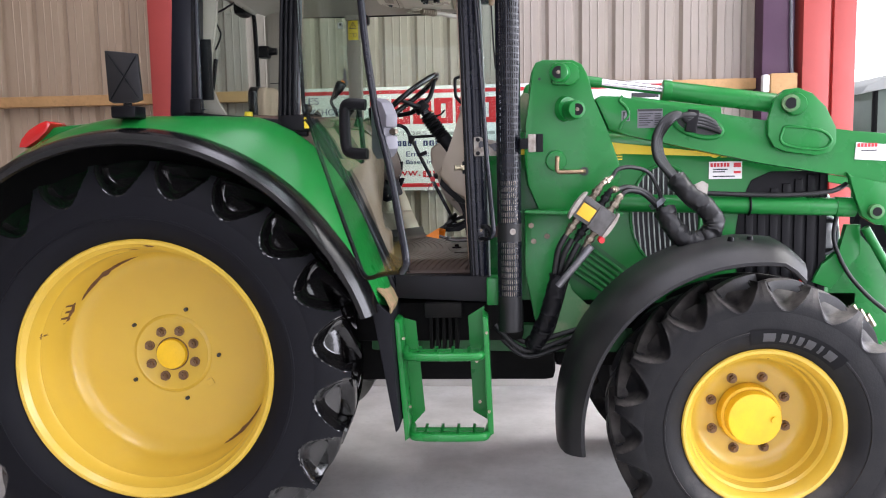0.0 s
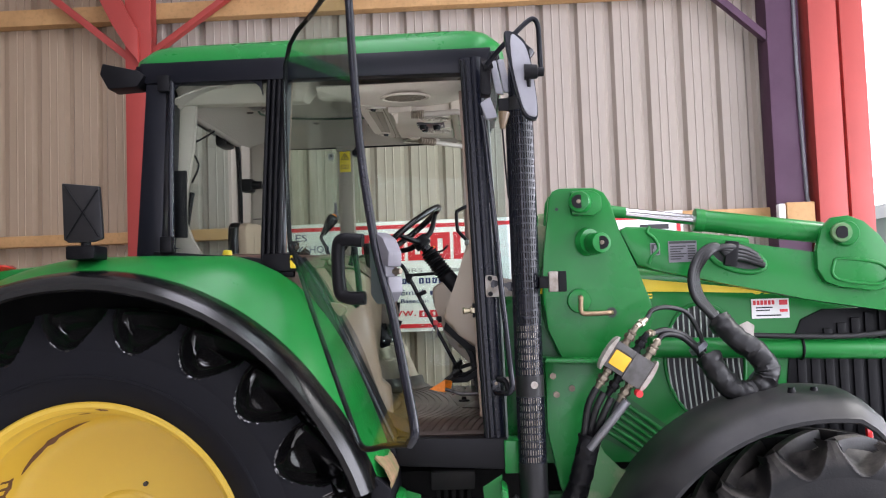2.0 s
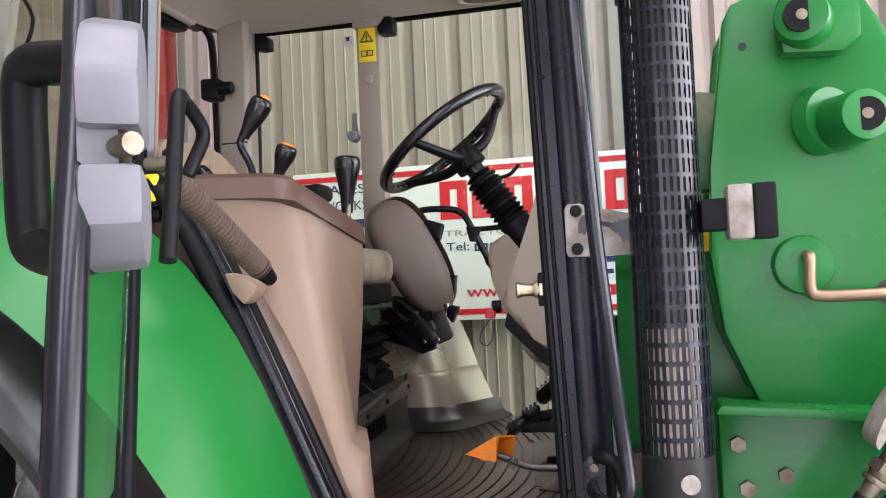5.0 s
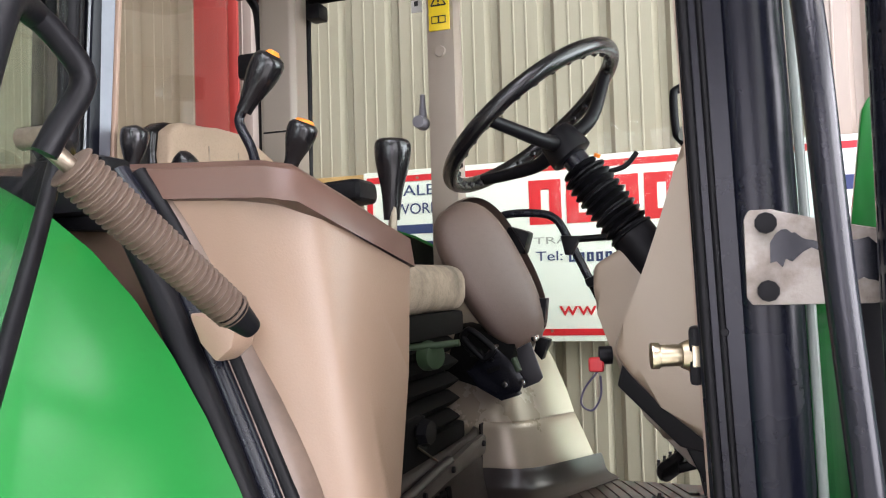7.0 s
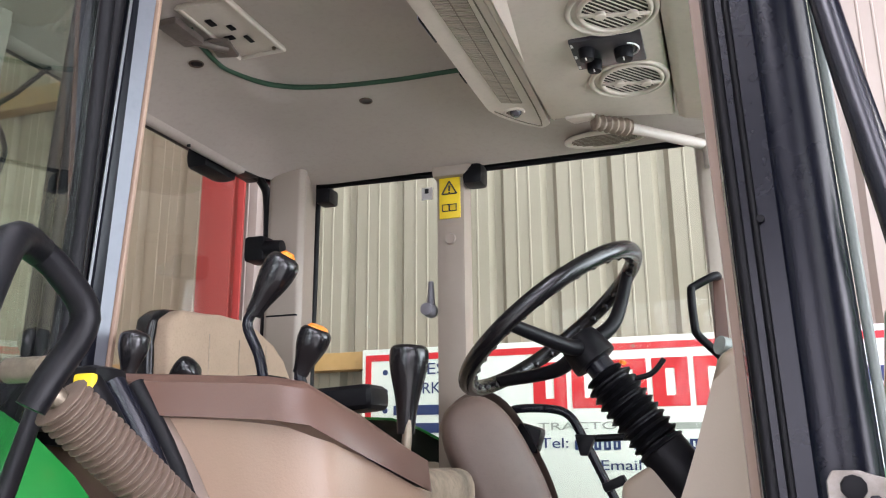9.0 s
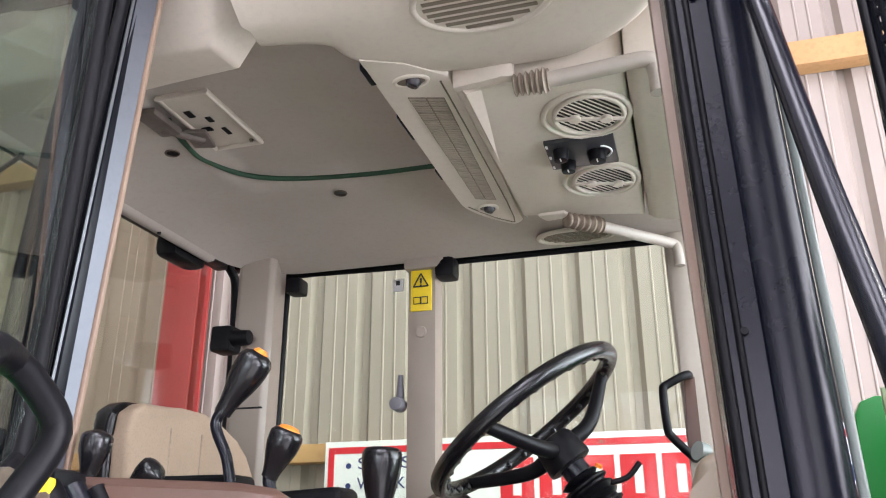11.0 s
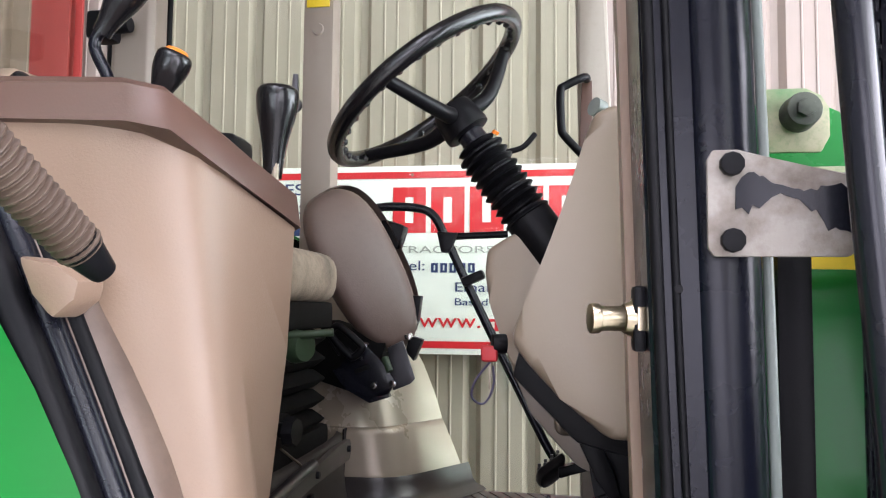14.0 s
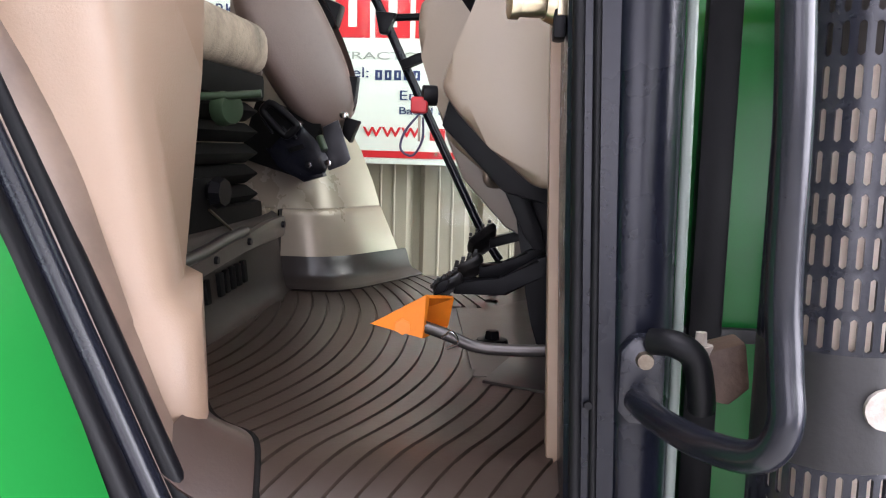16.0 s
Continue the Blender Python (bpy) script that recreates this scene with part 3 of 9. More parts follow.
def wheel(cx, cz, face, out, rim_r, tyre_r, width, dish, lugs, lug_len, near, rear):
    """One wheel: rim with its parts, tyre with its lugs. face: the rim's outer edge; out: -1 where it looks to the walk."""
    f = -out
    c = (cx, face, cz)
    seg = 96 if near else 48
    lip = rim_r
    prof = [(lip, 0.012), (lip + 0.006, 0.004), (lip, -0.002)] + prof_slice(lip, dish) + [(lip - 0.15, dish * 0.957)]
    if rear:
        prof += [(0.168, dish * 0.972), (0.162, dish * 0.955), (0.154, dish * 0.945), (0.146, dish * 0.955), (0.0, dish * 0.955)]
    else:
        prof += [(0.14, dish * 0.97), (0.0, dish * 0.97)]
    bm = spun(bm_new(), prof, c, seg, flip=f)
    rim = part("rear_rim" if rear else "front_rim", bm, YELLOW, tractor, "yellow painted wheel rim with scraped rusty patches", sharp=28)
    # rubber
    h = tyre_r
    wall_ = tyre_r - rim_r
    low_r = rim_r + wall_ * (0.565 if rear else 0.6)
    prof = [(rim_r - 0.02, 0.03), (rim_r + 0.008, 0.006), (rim_r + 0.03, -0.012), (rim_r + wall_ * 0.22, -0.032), (rim_r + wall_ * 0.28, -0.036), (rim_r + wall_ * 0.285, -0.040), (rim_r + wall_ * 0.31, -0.040), (rim_r + wall_ * 0.315, -0.037),
            (rim_r + wall_ * 0.45, -0.038), (low_r, -0.032), (low_r + 0.004, 0.02)]
    bm = spun(bm_new(), prof, c, seg, flip=f)
    spun(bm, [(rim_r + wall_ * 0.72, width - 0.02), (rim_r + wall_ * 0.5, width + 0.02), (rim_r + 0.01, width - 0.03)], c, seg, flip=f)
    tyre = part("rear_tyre" if rear else "front_tyre", bm, RUBBER if rear else RUBBER_DUSTY, tractor, "black ribbed tractor tyre", sharp=40)
    prof = [(low_r - 0.012, -0.026), (low_r + 0.006, -0.004), (low_r + 0.022, 0.022), (low_r + 0.06, 0.042), (h - 0.075, 0.06), (h - 0.058, 0.10), (h - 0.05, width * 0.5), (h - 0.062, width - 0.085), (h - 0.085, width - 0.04), (low_r, width - 0.01)]
    prof = [(low_r + 0.01, 0.05), (h - 0.09, 0.085), (h - 0.065, 0.10)] + prof[6:]
    bm = spun(bm_new(), prof, c, seg, flip=f)
    part("tread_base", bm, RUBBER_LUG if rear else RUBBER_DUSTY, tyre, "shiny rubber between the lugs", sharp=60)
    # one lug, then copies on the same mesh
    r_base, r_top = h - 0.05, h

    def lug(mirror):
        bm = bm_new()
        n = 7
        rows = []
        for i in range(n + 1):
            t = i / n
            y0 = 0.05
            y = y0 + t * (width * 0.54 - y0)
            ang = (0.02 + 0.30 * t ** 0.9) * (0.82 / h) * 0.82
            half = lug_len * (0.46 - 0.1 * t) / h
            foot = half * (1.3 + 0.35 * (1 - t) ** 3)
            top = r_top - (0.012 * (1 - t) ** 4)
            low = r_base - 0.02
            if mirror:
                y = width - y
            ring = []
            for r, a in ((low, ang - foot), (low * 0.78 + top * 0.22, ang - half * 1.28), (top - 0.008, ang - half), (top, ang - half * 0.8), (top, ang + half * 0.8), (top - 0.008, ang + half), (low * 0.78 + top * 0.22, ang + half * 1.28), (low, ang + foot)):
                ring.append((r * math.sin(a), f * y, r * math.cos(a)))
            rows.append(ring)
        # the shoulder end runs a little down the side wall
        first = []
        for (x, y, z) in rows[0]:
            s = 1.0 - 0.012 / h
            first.append((x * s, y - f * (0.009 if not mirror else -0.009), z * s))
        sheet(bm, [first] + rows)
        vs = list(bm.verts)
        bm.verts.ensure_lookup_table()
        bm.faces.new([bm.verts[i] for i in range(8)][::-1])
        bm.faces.new([bm.verts[len(vs) - 8 + i] for i in range(8)])
        return bm

    for m in (0, 1):
        shift = 180.0 / lugs * m + (LUG_TURN if rear else -2.3)
        first = part("tread_lug", lug(m), RUBBER_LUG if rear else RUBBER_DUSTY, tyre, sharp=70 if rear else 32)
        for i in range(lugs):
            turn = Matrix.Translation(c) @ Matrix.Rotation(2 * math.pi * i / lugs + radians(shift), 4, "Y")
            if i == 0:
                first.matrix_basis = turn
            else:
                twin(first, turn, tyre)
    shoulder(c, f, low_r, h, lugs, tyre, LUG_TURN if rear else -2.3, RUBBER if rear else RUBBER_DUSTY, RUBBER_LUG if rear else RUBBER_DUSTY)
    if not near:
        return
    # hub, nuts, holes
    hub_y = face + f * dish * 0.955
    if rear:
        bm = rod(bm_new(), (cx, hub_y, cz), (cx, hub_y - f * 0.022, cz), 0.066, 0.062, 32, 0.004)
        part("hub_cap", bm, YELLOW_HUB, rim, "bright yellow hub centre")
        nuts, ring, holes, hole_r = 8, 0.102, 5, 0.2
    else:
        bm = rod(bm_new(), (cx, hub_y, cz), (cx, hub_y - f * 0.05, cz), 0.128, 0.122, 40, 0.008)
        rod(bm, (cx, hub_y - f * 0.05, cz), (cx, hub_y - f * 0.10, cz), 0.112, 0.106, 40, 0.01)
        rod(bm, (cx + 0.075, hub_y - f * 0.10, cz + 0.0), (cx + 0.075, hub_y - f * 0.108, cz), 0.014, 0.014, 12)
        part("hub_cap", bm, YELLOW_HUB, rim, "bright yellow planetary hub")
        nuts, ring, holes, hole_r = 8, 0.158, 0, 0
    for i in range(nuts):
        a = 2 * math.pi * (i + 0.45) / nuts
        x, z = cx + ring * math.sin(a), cz + ring * math.cos(a)
        bm = rod(bm_new(), (x, hub_y, z), (x, hub_y - f * 0.006, z), 0.021, None, 16)
        rod(bm, (x, hub_y - f * 0.006, z), (x, hub_y - f * 0.024, z), 0.015, None, 6)
        rod(bm, (x, hub_y - f * 0.024, z), (x, hub_y - f * 0.034, z), 0.009, None, 10)
        part("wheel_nut", bm, BOLT, rim, "rusty wheel nut")
    if rear:
        bm = box(bm_new(), (cx + 0.145, hub_y - f * 0.006, cz - 0.135), (cx + 0.172, hub_y, cz - 0.108), 0.001, turn=Matrix.Rotation(radians(-28), 4, "Y"))
        part("rim_plate", bm, YELLOW, rim, "small painted plate on the wheel disc")
        part("hub_groove", tube(bm_new(), [(cx + 0.068 * math.cos(radians(a)), hub_y - f * 0.001, cz + 0.068 * math.sin(radians(a))) for a in range(0, 360, 10)], 0.0025, 6, 1, closed=True), BOLT, rim, "dark line round the hub centre")
    for i in range(holes):
        a = radians(20 + 72 * i)
        x, z = cx + hole_r * math.sin(a), cz + hole_r * math.cos(a)
        part("bolt_hole", rod(bm_new(), (x, hub_y + 0.004 * f, z), (x, hub_y - f * 0.0095, z), 0.008, None, 12), INK, rim)
    # scrapes: worn patches that lie on the rim's own shape
    rough_prof = [(r, y - 0.0015) for r, y in prof_slice(lip, dish)]
    scr = ((303, 345, 6, 7.6), (289, 303, 4.2, 7), (118, 150, 5.6, 7.4), (3, 8, 0.1, 1.0), (283, 287, 2.2, 4), (352, 357, 2.2, 2.9), (86, 90, 0.8, 1.4), (28, 33, 5, 6)) if rear else ((8, 12, 2, 6), (30, 32, 3, 4))
    for a0, a1, j0, j1 in scr:
        bm = bm_new()
        rows = []
        for k in range(13):
            t = k / 12
            a = radians(a0 + (a1 - a0) * t)
            mid = (j0 + j1) / 2
            w = (j1 - j0) * 0.5 * math.sin(math.pi * min(1, max(0, t))) ** 0.5 * (0.5 + 0.5 * noise.noise((k * 0.9, a0, 0)))
            w = max(0.05, w)
            row = []
            for u in (mid - w, mid - w * 0.3, mid + w * 0.3, mid + w):
                i0 = max(0, min(len(rough_prof) - 2, int(u)))
                q = u - i0
                r = rough_prof[i0][0] * (1 - q) + rough_prof[i0 + 1][0] * q
                y = rough_prof[i0][1] * (1 - q) + rough_prof[i0 + 1][1] * q
                row.append((cx + r * math.sin(a), face + f * y, cz + r * math.cos(a)))
            rows.append(row)
        sheet(bm, rows)
        part("rust_patch", bm, RUST, rim, "bare rusty scrape in the paint")


def prof_slice(lip, dish):
    return [(lip - 0.012, 0.0), (lip - 0.028, 0.02), (lip - 0.035, dish * 0.24), (lip - 0.045, dish * 0.29), (lip - 0.05, dish * 0.5), (lip - 0.06, dish * 0.56),
            (lip - 0.066, dish * 0.78), (lip - 0.078, dish * 0.87), (lip - 0.10, dish * 0.93), (lip - 0.125, dish * 0.95)]


RX, RZ, FX, FZ = -1.18, 0.82, 1.210, 0.557
wheel(RX, RZ, 3.30, -1, 0.508, 0.814, 0.44, 0.305, 21, 0.085, True, True)
wheel(FX, FZ, 3.40, -1, 0.308, 0.575, 0.36, 0.22, 18, 0.075, True, False)
wheel(RX, RZ, mirrored(3.30), 1, 0.508, 0.814, 0.44, 0.305, 21, 0.085, False, True)
wheel(FX, FZ, mirrored(3.40), 1, 0.308, 0.575, 0.36, 0.22, 18, 0.075, False, False)

# the maker's plate moulded on the front tyre, a plain dark field with a worn bar
bm = bm_new()
sheet(bm, [[(FX + r * math.sin(radians(a)), 3.4 - d, FZ + r * math.cos(radians(a))) for r, d in ((0.338, 0.019), (0.366, 0.039), (0.40, 0.044))] for a in range(-11, 47, 3)])
part("tyre_marking", bm, BLACK, tractor, "raised dark marking field on the tyre")
bm = bm_new()
for a0, a1 in ((-4, 3), (6, 10), (12, 14), (16, 19), (21, 26), (29, 31), (34, 40)):
    sheet(bm, [[(FX + r * math.sin(radians(a)), 3.4 - d, FZ + r * math.cos(radians(a))) for r, d in ((0.35, 0.0305), (0.366, 0.0425), (0.385, 0.0455))] for a in (a0, (a0 + a1) / 2, a1)])
part("tyre_marking", bm, mat("grey_print", (0.05, 0.05, 0.052), 0.5), tractor, "worn grey bars of the marking")

# ---- chassis ----
bm = bm_new()
box(bm, (-1.3, YC - 0.28, 0.62), (0.45, YC + 0.28, 1.12), 0.04)
box(bm, (0.45, YC - 0.2, 0.66), (1.5, YC + 0.2, 1.1), 0.04)
rod(bm, (RX, 3.63, RZ), (RX, mirrored(3.63), RZ), 0.12)
rod(bm, (FX, 3.56, FZ), (FX, mirrored(3.56), FZ), 0.075)
part("chassis", bm, BLACK_SHADE, tractor, "dark oily transmission and axles")
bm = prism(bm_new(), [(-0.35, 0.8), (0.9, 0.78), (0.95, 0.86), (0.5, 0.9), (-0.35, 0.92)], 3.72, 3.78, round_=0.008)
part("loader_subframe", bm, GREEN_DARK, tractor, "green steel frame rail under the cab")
bm = bm_new()
box(bm, (-0.62, 3.6, 0.86), (0.3, 4.68, 1.03), 0.03)
box(bm, (-0.1, 3.5, 0.98), (0.05, 3.62, 1.04), 0.008)
for i in range(5):
    box(bm, (-0.085 + i * 0.026, 3.54, 0.84), (-0.07 + i * 0.026, 3.62, 0.98), 0.003)
part("under_cab_box", bm, BLACK_SHADE, tractor, "black ribbed box under the cab")
bm = bm_new()
for k, (za, zb) in enumerate(((0.93, 0.86), (0.9, 0.83), (0.95, 0.88))):
    tube(bm, [(0.18, 3.6 + 0.03 * k, za), (0.3, 3.58 + 0.03 * k, zb - 0.03), (0.45, 3.6 + 0.02 * k, zb), (0.62, 3.66, zb + 0.05)], 0.011, 8)
part("under_hose", bm, HOSE, tractor, "black hydraulic hoses under the cab")

# ---- rear fender ----


def fender_inner(a):
    """Where the green fender meets the cab side, as an angle from straight up."""
    s, c = math.sin(a), math.cos(a)
    r = 0.985
    if a > 0:
        r = 0.985 + 0.095 * math.exp(-((math.degrees(a) - 33) / 22) ** 2)
    z = RZ + r * c
    x = RX + r * s
    return x, min(z, 1.80 - 0.02 * max(0, x + 1.0))


def fender(y_side, f, near):
    ang = [radians(a) for a in range(-52, 77, 4)]
    rows = []
    for a in ang:
        s, c = math.sin(a), math.cos(a)
        tail = max(0.0, math.degrees(a) - 55) / 22
        ro = 0.93 + 0.03 * tail
        xi, zi = fender_inner(a)
        xo, zo = RX + ro * s, RZ + ro * c
        row = []
        for t in (0.0, 0.12, 0.3, 0.5, 0.75, 1.0):
            bulge = math.sin(math.pi * t) * 0.012
            row.append((xo + (xi - xo) * t + bulge * s, y_side + f * (0.10 + 0.22 * t), zo + (zi - zo) * (1 - (1 - t) ** 1.7) + bulge * c))
        rows.append(row)
    part("fender", sheet(bm_new(), rows, 0.006), GREEN, tractor, "glossy green rear fender")
    rows = []
    for a in ang:
        s, c = math.sin(a), math.cos(a)
        tail = max(0.0, math.degrees(a) - 55) / 22
        grow = 0.03 * tail
        prof = [(0.865, 0.012), (0.872, 0.0), (0.89, -0.006), (0.908, 0.008), (0.922, 0.04), (0.93, 0.075), (0.934, 0.105)]
        rows.append([(RX + (r + grow) * s, y_side + f * y, RZ + (r + grow) * c) for r, y in prof])
    part("fender_extension", sheet(bm_new(), rows, 0.006), GLOSS_BLACK, tractor, "wide black plastic fender extension")
    # inner splash wall between tyre and cab
    rows = []
    for a in ang:
        xi, zi = fender_inner(a)
        rows.append([(xi, y_side + f * 0.315, zi - 0.004), (RX + 0.3 * math.sin(a), y_side + f * 0.52, RZ + 0.35 * math.cos(a) + 0.2)])
    part("fender_liner", sheet(bm_new(), rows), BLACK_SHADE, tractor)


fender(3.195, 1, True)
fender(mirrored(3.195), -1, False)
# scraped front tip and mud flap
bm = bm_new()
sheet(bm, [[(-0.262, 3.33 + 0.05 * k, 1.13 + 0.004 * k), (-0.225, 3.3 + 0.055 * k, 1.10), (-0.205, 3.29 + 0.055 * k, 1.06), (-0.21, 3.3 + 0.05 * k, 1.035)] for k in range(5)], 0.006)
part("fender_tip", bm, mat("scraped_fender_tip", (0.30, 0.17, 0.10), 0.7, stain=(0.02, 0.16, 0.03), stain_amount=0.9, stain_scale=14.0, bump=0.3), tractor, "fender tip with the paint scraped off")
bm = prism(bm_new(), [(-0.285, 1.1), (-0.21, 1.04), (-0.185, 0.6), (-0.2, 0.58)], 3.28, 3.6, round_=0.004)
part("mud_flap", bm, RUBBER, tractor, "black rubber flap behind the steps")
# tail light
bm = bm_new()
prism(bm, [(-1.70, 1.69), (-1.685, 1.725), (-1.655, 1.758), (-1.61, 1.785), (-1.575, 1.797), (-1.557, 1.785), (-1.575, 1.755), (-1.615, 1.72), (-1.665, 1.69)], 3.44, 3.57, round_=0.014)
part("tail_light", bm, RED_LENS, tractor, "red tail light lens on the fender")
bm = prism(bm_new(), [(-1.75, 1.62), (-1.60, 1.77), (-1.2, 1.80), (-1.2, 1.74), (-1.6, 1.66)], 3.47, 3.72, round_=0.02)
part("fender_shoulder", bm, GREEN, tractor, "green fender top behind the cab")

# ---- cab shell ----
FAR = mirrored(3.52)


def post(name, outline, y0, y1, material, label="", round_=0.006):
    return part(name, prism(bm_new(), outline, y0, y1, round_=round_), material, tractor, label)


for y0, y1, side in ((3.56, 3.70, 0), (mirrored(3.70), mirrored(3.58), 1)):
    if not side:
        post("rear_post", [(-1.125, 1.80), (-1.03, 1.80), (-1.0, 2.46), (-1.075, 2.5)], y0, y1, CAB_BLACK, "wide black rear cab post", 0.012)
# near B post with its sealing ribs
post("door_post", [(-0.675, 1.74), (-0.605, 1.74), (-0.565, 2.46), (-0.635, 2.46)], 3.57, 3.612, CAB_BLACK, "black door post", 0.006)
for k in range(4):
    x = -0.647 + k * 0.019
    bm = tube(bm_new(), [(x - 0.025, 3.562, 1.76), (x - 0.005, 3.555, 2.1), (x + 0.015, 3.562, 2.45)], 0.0075, 8, 4)
    part("door_seal", bm, BLACK, tractor, "rubber sealing rib")
# bright inner edge, facing forward into the doorway
edge = lambda z: -0.613 + 0.06 * (z - 1.74)
bm = sheet(bm_new(), [[(edge(z), 3.568, z), (edge(z) + 0.001, 3.571, z), (edge(z) + 0.0012, 3.573, z)] for z in (1.74, 2.1, 2.45)], 0.002)
part("post_edge", bm, DARK_ALU, tractor, "grey metal fold of the door post")
bm = sheet(bm_new(), [[(edge(z) + 0.0015, 3.573, z), (edge(z) + 0.008, 3.601, z)] for z in (1.74, 2.1, 2.45)], 0.003)
part("post_strip", bm, ALU, tractor, "bright metal edge of the door post")
bm = prism(bm_new(), [(-0.606, 1.74), (-0.598, 1.74), (-0.557, 2.44), (-0.564, 2.44)], 3.602, 3.608, round_=0.002)
part("post_trim", bm, BEIGE, tractor, "beige trim inside the door post")
# near A post
rows = []
for k in range(13):
    z = 1.09 + 1.37 * k / 12
    xl = 0.0865 - 0.037 * (z - 1.09) if z < 1.46 else 0.0728 - 0.0265 * (z - 1.46)
    xr = 0.162 - 0.0165 * (z - 1.09) if z < 1.7 else 0.152 - 0.0316 * (z - 1.7)
    ring = [(xl, 3.65), (xl, 3.536), (xl + 0.004, 3.532), (xl + 0.036, 3.532), (xl + 0.038, 3.529), (xl + 0.042, 3.527)]
    ring += [(xr - 0.03 + 0.03 * math.sin(radians(q)), 3.527 + 0.034 * (1 - math.cos(radians(q)))) for q in (0, 18, 36, 54, 72, 90)] + [(xr, 3.65)]
    rows.append([(x, y, z) for x, y in ring + ring[:1]])
part("front_post", sheet(bm_new(), rows), POST_BLACK, tractor, "broad black front cab post with rounded edge", sharp=30)
for k in range(2):
    bm = tube(bm_new(), [(0.094 + 0.013 * k, 3.530, 1.1), (0.083 + 0.013 * k, 3.530, 1.4), (0.0725 + 0.013 * k, 3.530, 1.7), (0.051 + 0.013 * k, 3.530, 2.45)], 0.0046 - 0.0016 * k, 8, 4)
    part("door_seal", bm, BLACK, tractor, "rubber sealing rib")
bm = prism(bm_new(), [(0.075, 1.12), (0.11, 1.12), (0.10, 1.7), (0.075, 2.42), (0.036, 2.42), (0.046, 2.12), (0.0565, 1.8), (0.0635, 1.5)], 3.655, 3.70, round_=0.003)
part("post_trim", bm, BEIGE, tractor, "beige trim inside the front post")
bm = tube(bm_new(), [(0.1645, 3.555, 1.1), (0.1555, 3.555, 1.7), (0.132, 3.555, 2.44)], 0.004, 8, 4)
part("windscreen_seal", bm, mat("pale_glass_edge", (0.20, 0.235, 0.215), 0.3, stain_amount=0.3), tractor, "pale edge of the windscreen in its rubber")
for z in (1.29, 1.6, 1.885, 2.2):
    part("post_screw", rod(bm_new(), (0.098 - 0.02 * (z - 1.2), 3.530, z), (0.098 - 0.02 * (z - 1.2), 3.5265, z), 0.0036, 0.003, 12), BLACK, tractor)
# sill and rim over the fender
bm = prism(bm_new(), [(-0.215, 1.06), (0.165, 1.04), (0.165, 1.145), (-0.215, 1.155)], 3.515, 3.62, round_=0.008)
part("door_sill", bm, BLACK, tractor, "black door sill")
part("sill_corner", box(bm_new(), (0.15, 3.5, 1.03), (0.2, 3.6, 1.14), 0.006), GREEN, tractor, "green corner of the cab base")
curve = [(-0.56, 1.775), (-0.50, 1.69), (-0.42, 1.53), (-0.33, 1.33), (-0.25, 1.15), (-0.215, 1.08)]
for k, (dy, dx, m, r) in enumerate(((0.0, 0.0, BLACK, 0.016), (0.022, 0.014, BLACK_STEEL, 0.013), (0.036, 0.030, BLACK, 0.010))):
    bm = tube(bm_new(), [(x + dx, 3.535 + dy, z + 0.006) for x, z in curve], r, 8, 5)
    part("door_seal", bm, m, tractor, "curved rubber seal along the fender")
rows = [[(x + 0.030, 3.56, z), (x + 0.034 + 0.014 * min(1.0, max(0.0, (z - 1.27) / 0.2)), 3.572, z + 0.002), (x + 0.036 + 0.02 * min(1.0, max(0.0, (z - 1.27) / 0.2)), 3.588, z + 0.003), (x + 0.036 + 0.02 * min(1.0, max(0.0, (z - 1.27) / 0.2)), 3.60, z + 0.003)] for x, z in [(v.x, v.y) for v in soften([(a, b, 0) for a, b in curve], 5)]]
part("fender_trim", sheet(bm_new(), rows, 0.004), mat("soiled_beige_trim", (0.15, 0.105, 0.08), 0.4, stain=(0.045, 0.033, 0.027), stain_amount=0.75, stain_scale=7.0), tractor, "soiled beige trim inside the fender")
# header over the door and quarter window
bm = prism(bm_new(), [(-1.08, 2.424), (0.135, 2.409), (0.16, 2.5), (-1.1, 2.5)], 3.55, 3.61, round_=0.01)
prism(bm, [(-1.05, 2.430), (0.06, 2.421), (0.06, 2.5), (-1.05, 2.5)], 3.594, 3.624)
part("door_header", bm, CAB_BLACK, tractor, "black header over the door")


def fillet(x, z, sx, sz, r=0.12):
    """Rounded inner corner of a window opening."""
    pts = [(x, z)] + [(x + sx * r * (1 - math.sin(radians(a))), z + sz * r * (1 - math.cos(radians(a)))) for a in range(0, 91, 15)]
    part("corner_fillet", prism(bm_new(), pts, 3.562, 3.583), CAB_BLACK, tractor, "rounded black corner of the window frame")


for fx, fz, fsx, fsz in ((-0.99, 2.424, 1, -1), (-0.66, 2.420, -1, -1), (-0.58, 2.419, 1, -1), (-1.01, 1.83, 1, 1)):
    fillet(fx, fz, fsx, fsz, 0.05)
bm = prism(bm_new(), [(-1.07, 1.755), (-0.56, 1.715), (-0.56, 1.775), (-1.06, 1.825)], 3.555, 3.66, round_=0.008)
part("window_ledge", bm, BLACK, tractor, "black rubber ledge under the quarter window")
bm = box(bm_new(), (-0.665, 3.53, 1.735), (-0.545, 3.58, 1.80), 0.012)
part("latch_housing", bm, BLACK, tractor, "black latch housing at the window corner")
part("latch_mark", box(bm_new(), (-0.565, 3.52, 1.745), (-0.542, 3.531, 1.79), 0.004), YELLOW_TRIM, tractor, "yellow mark on the latch")
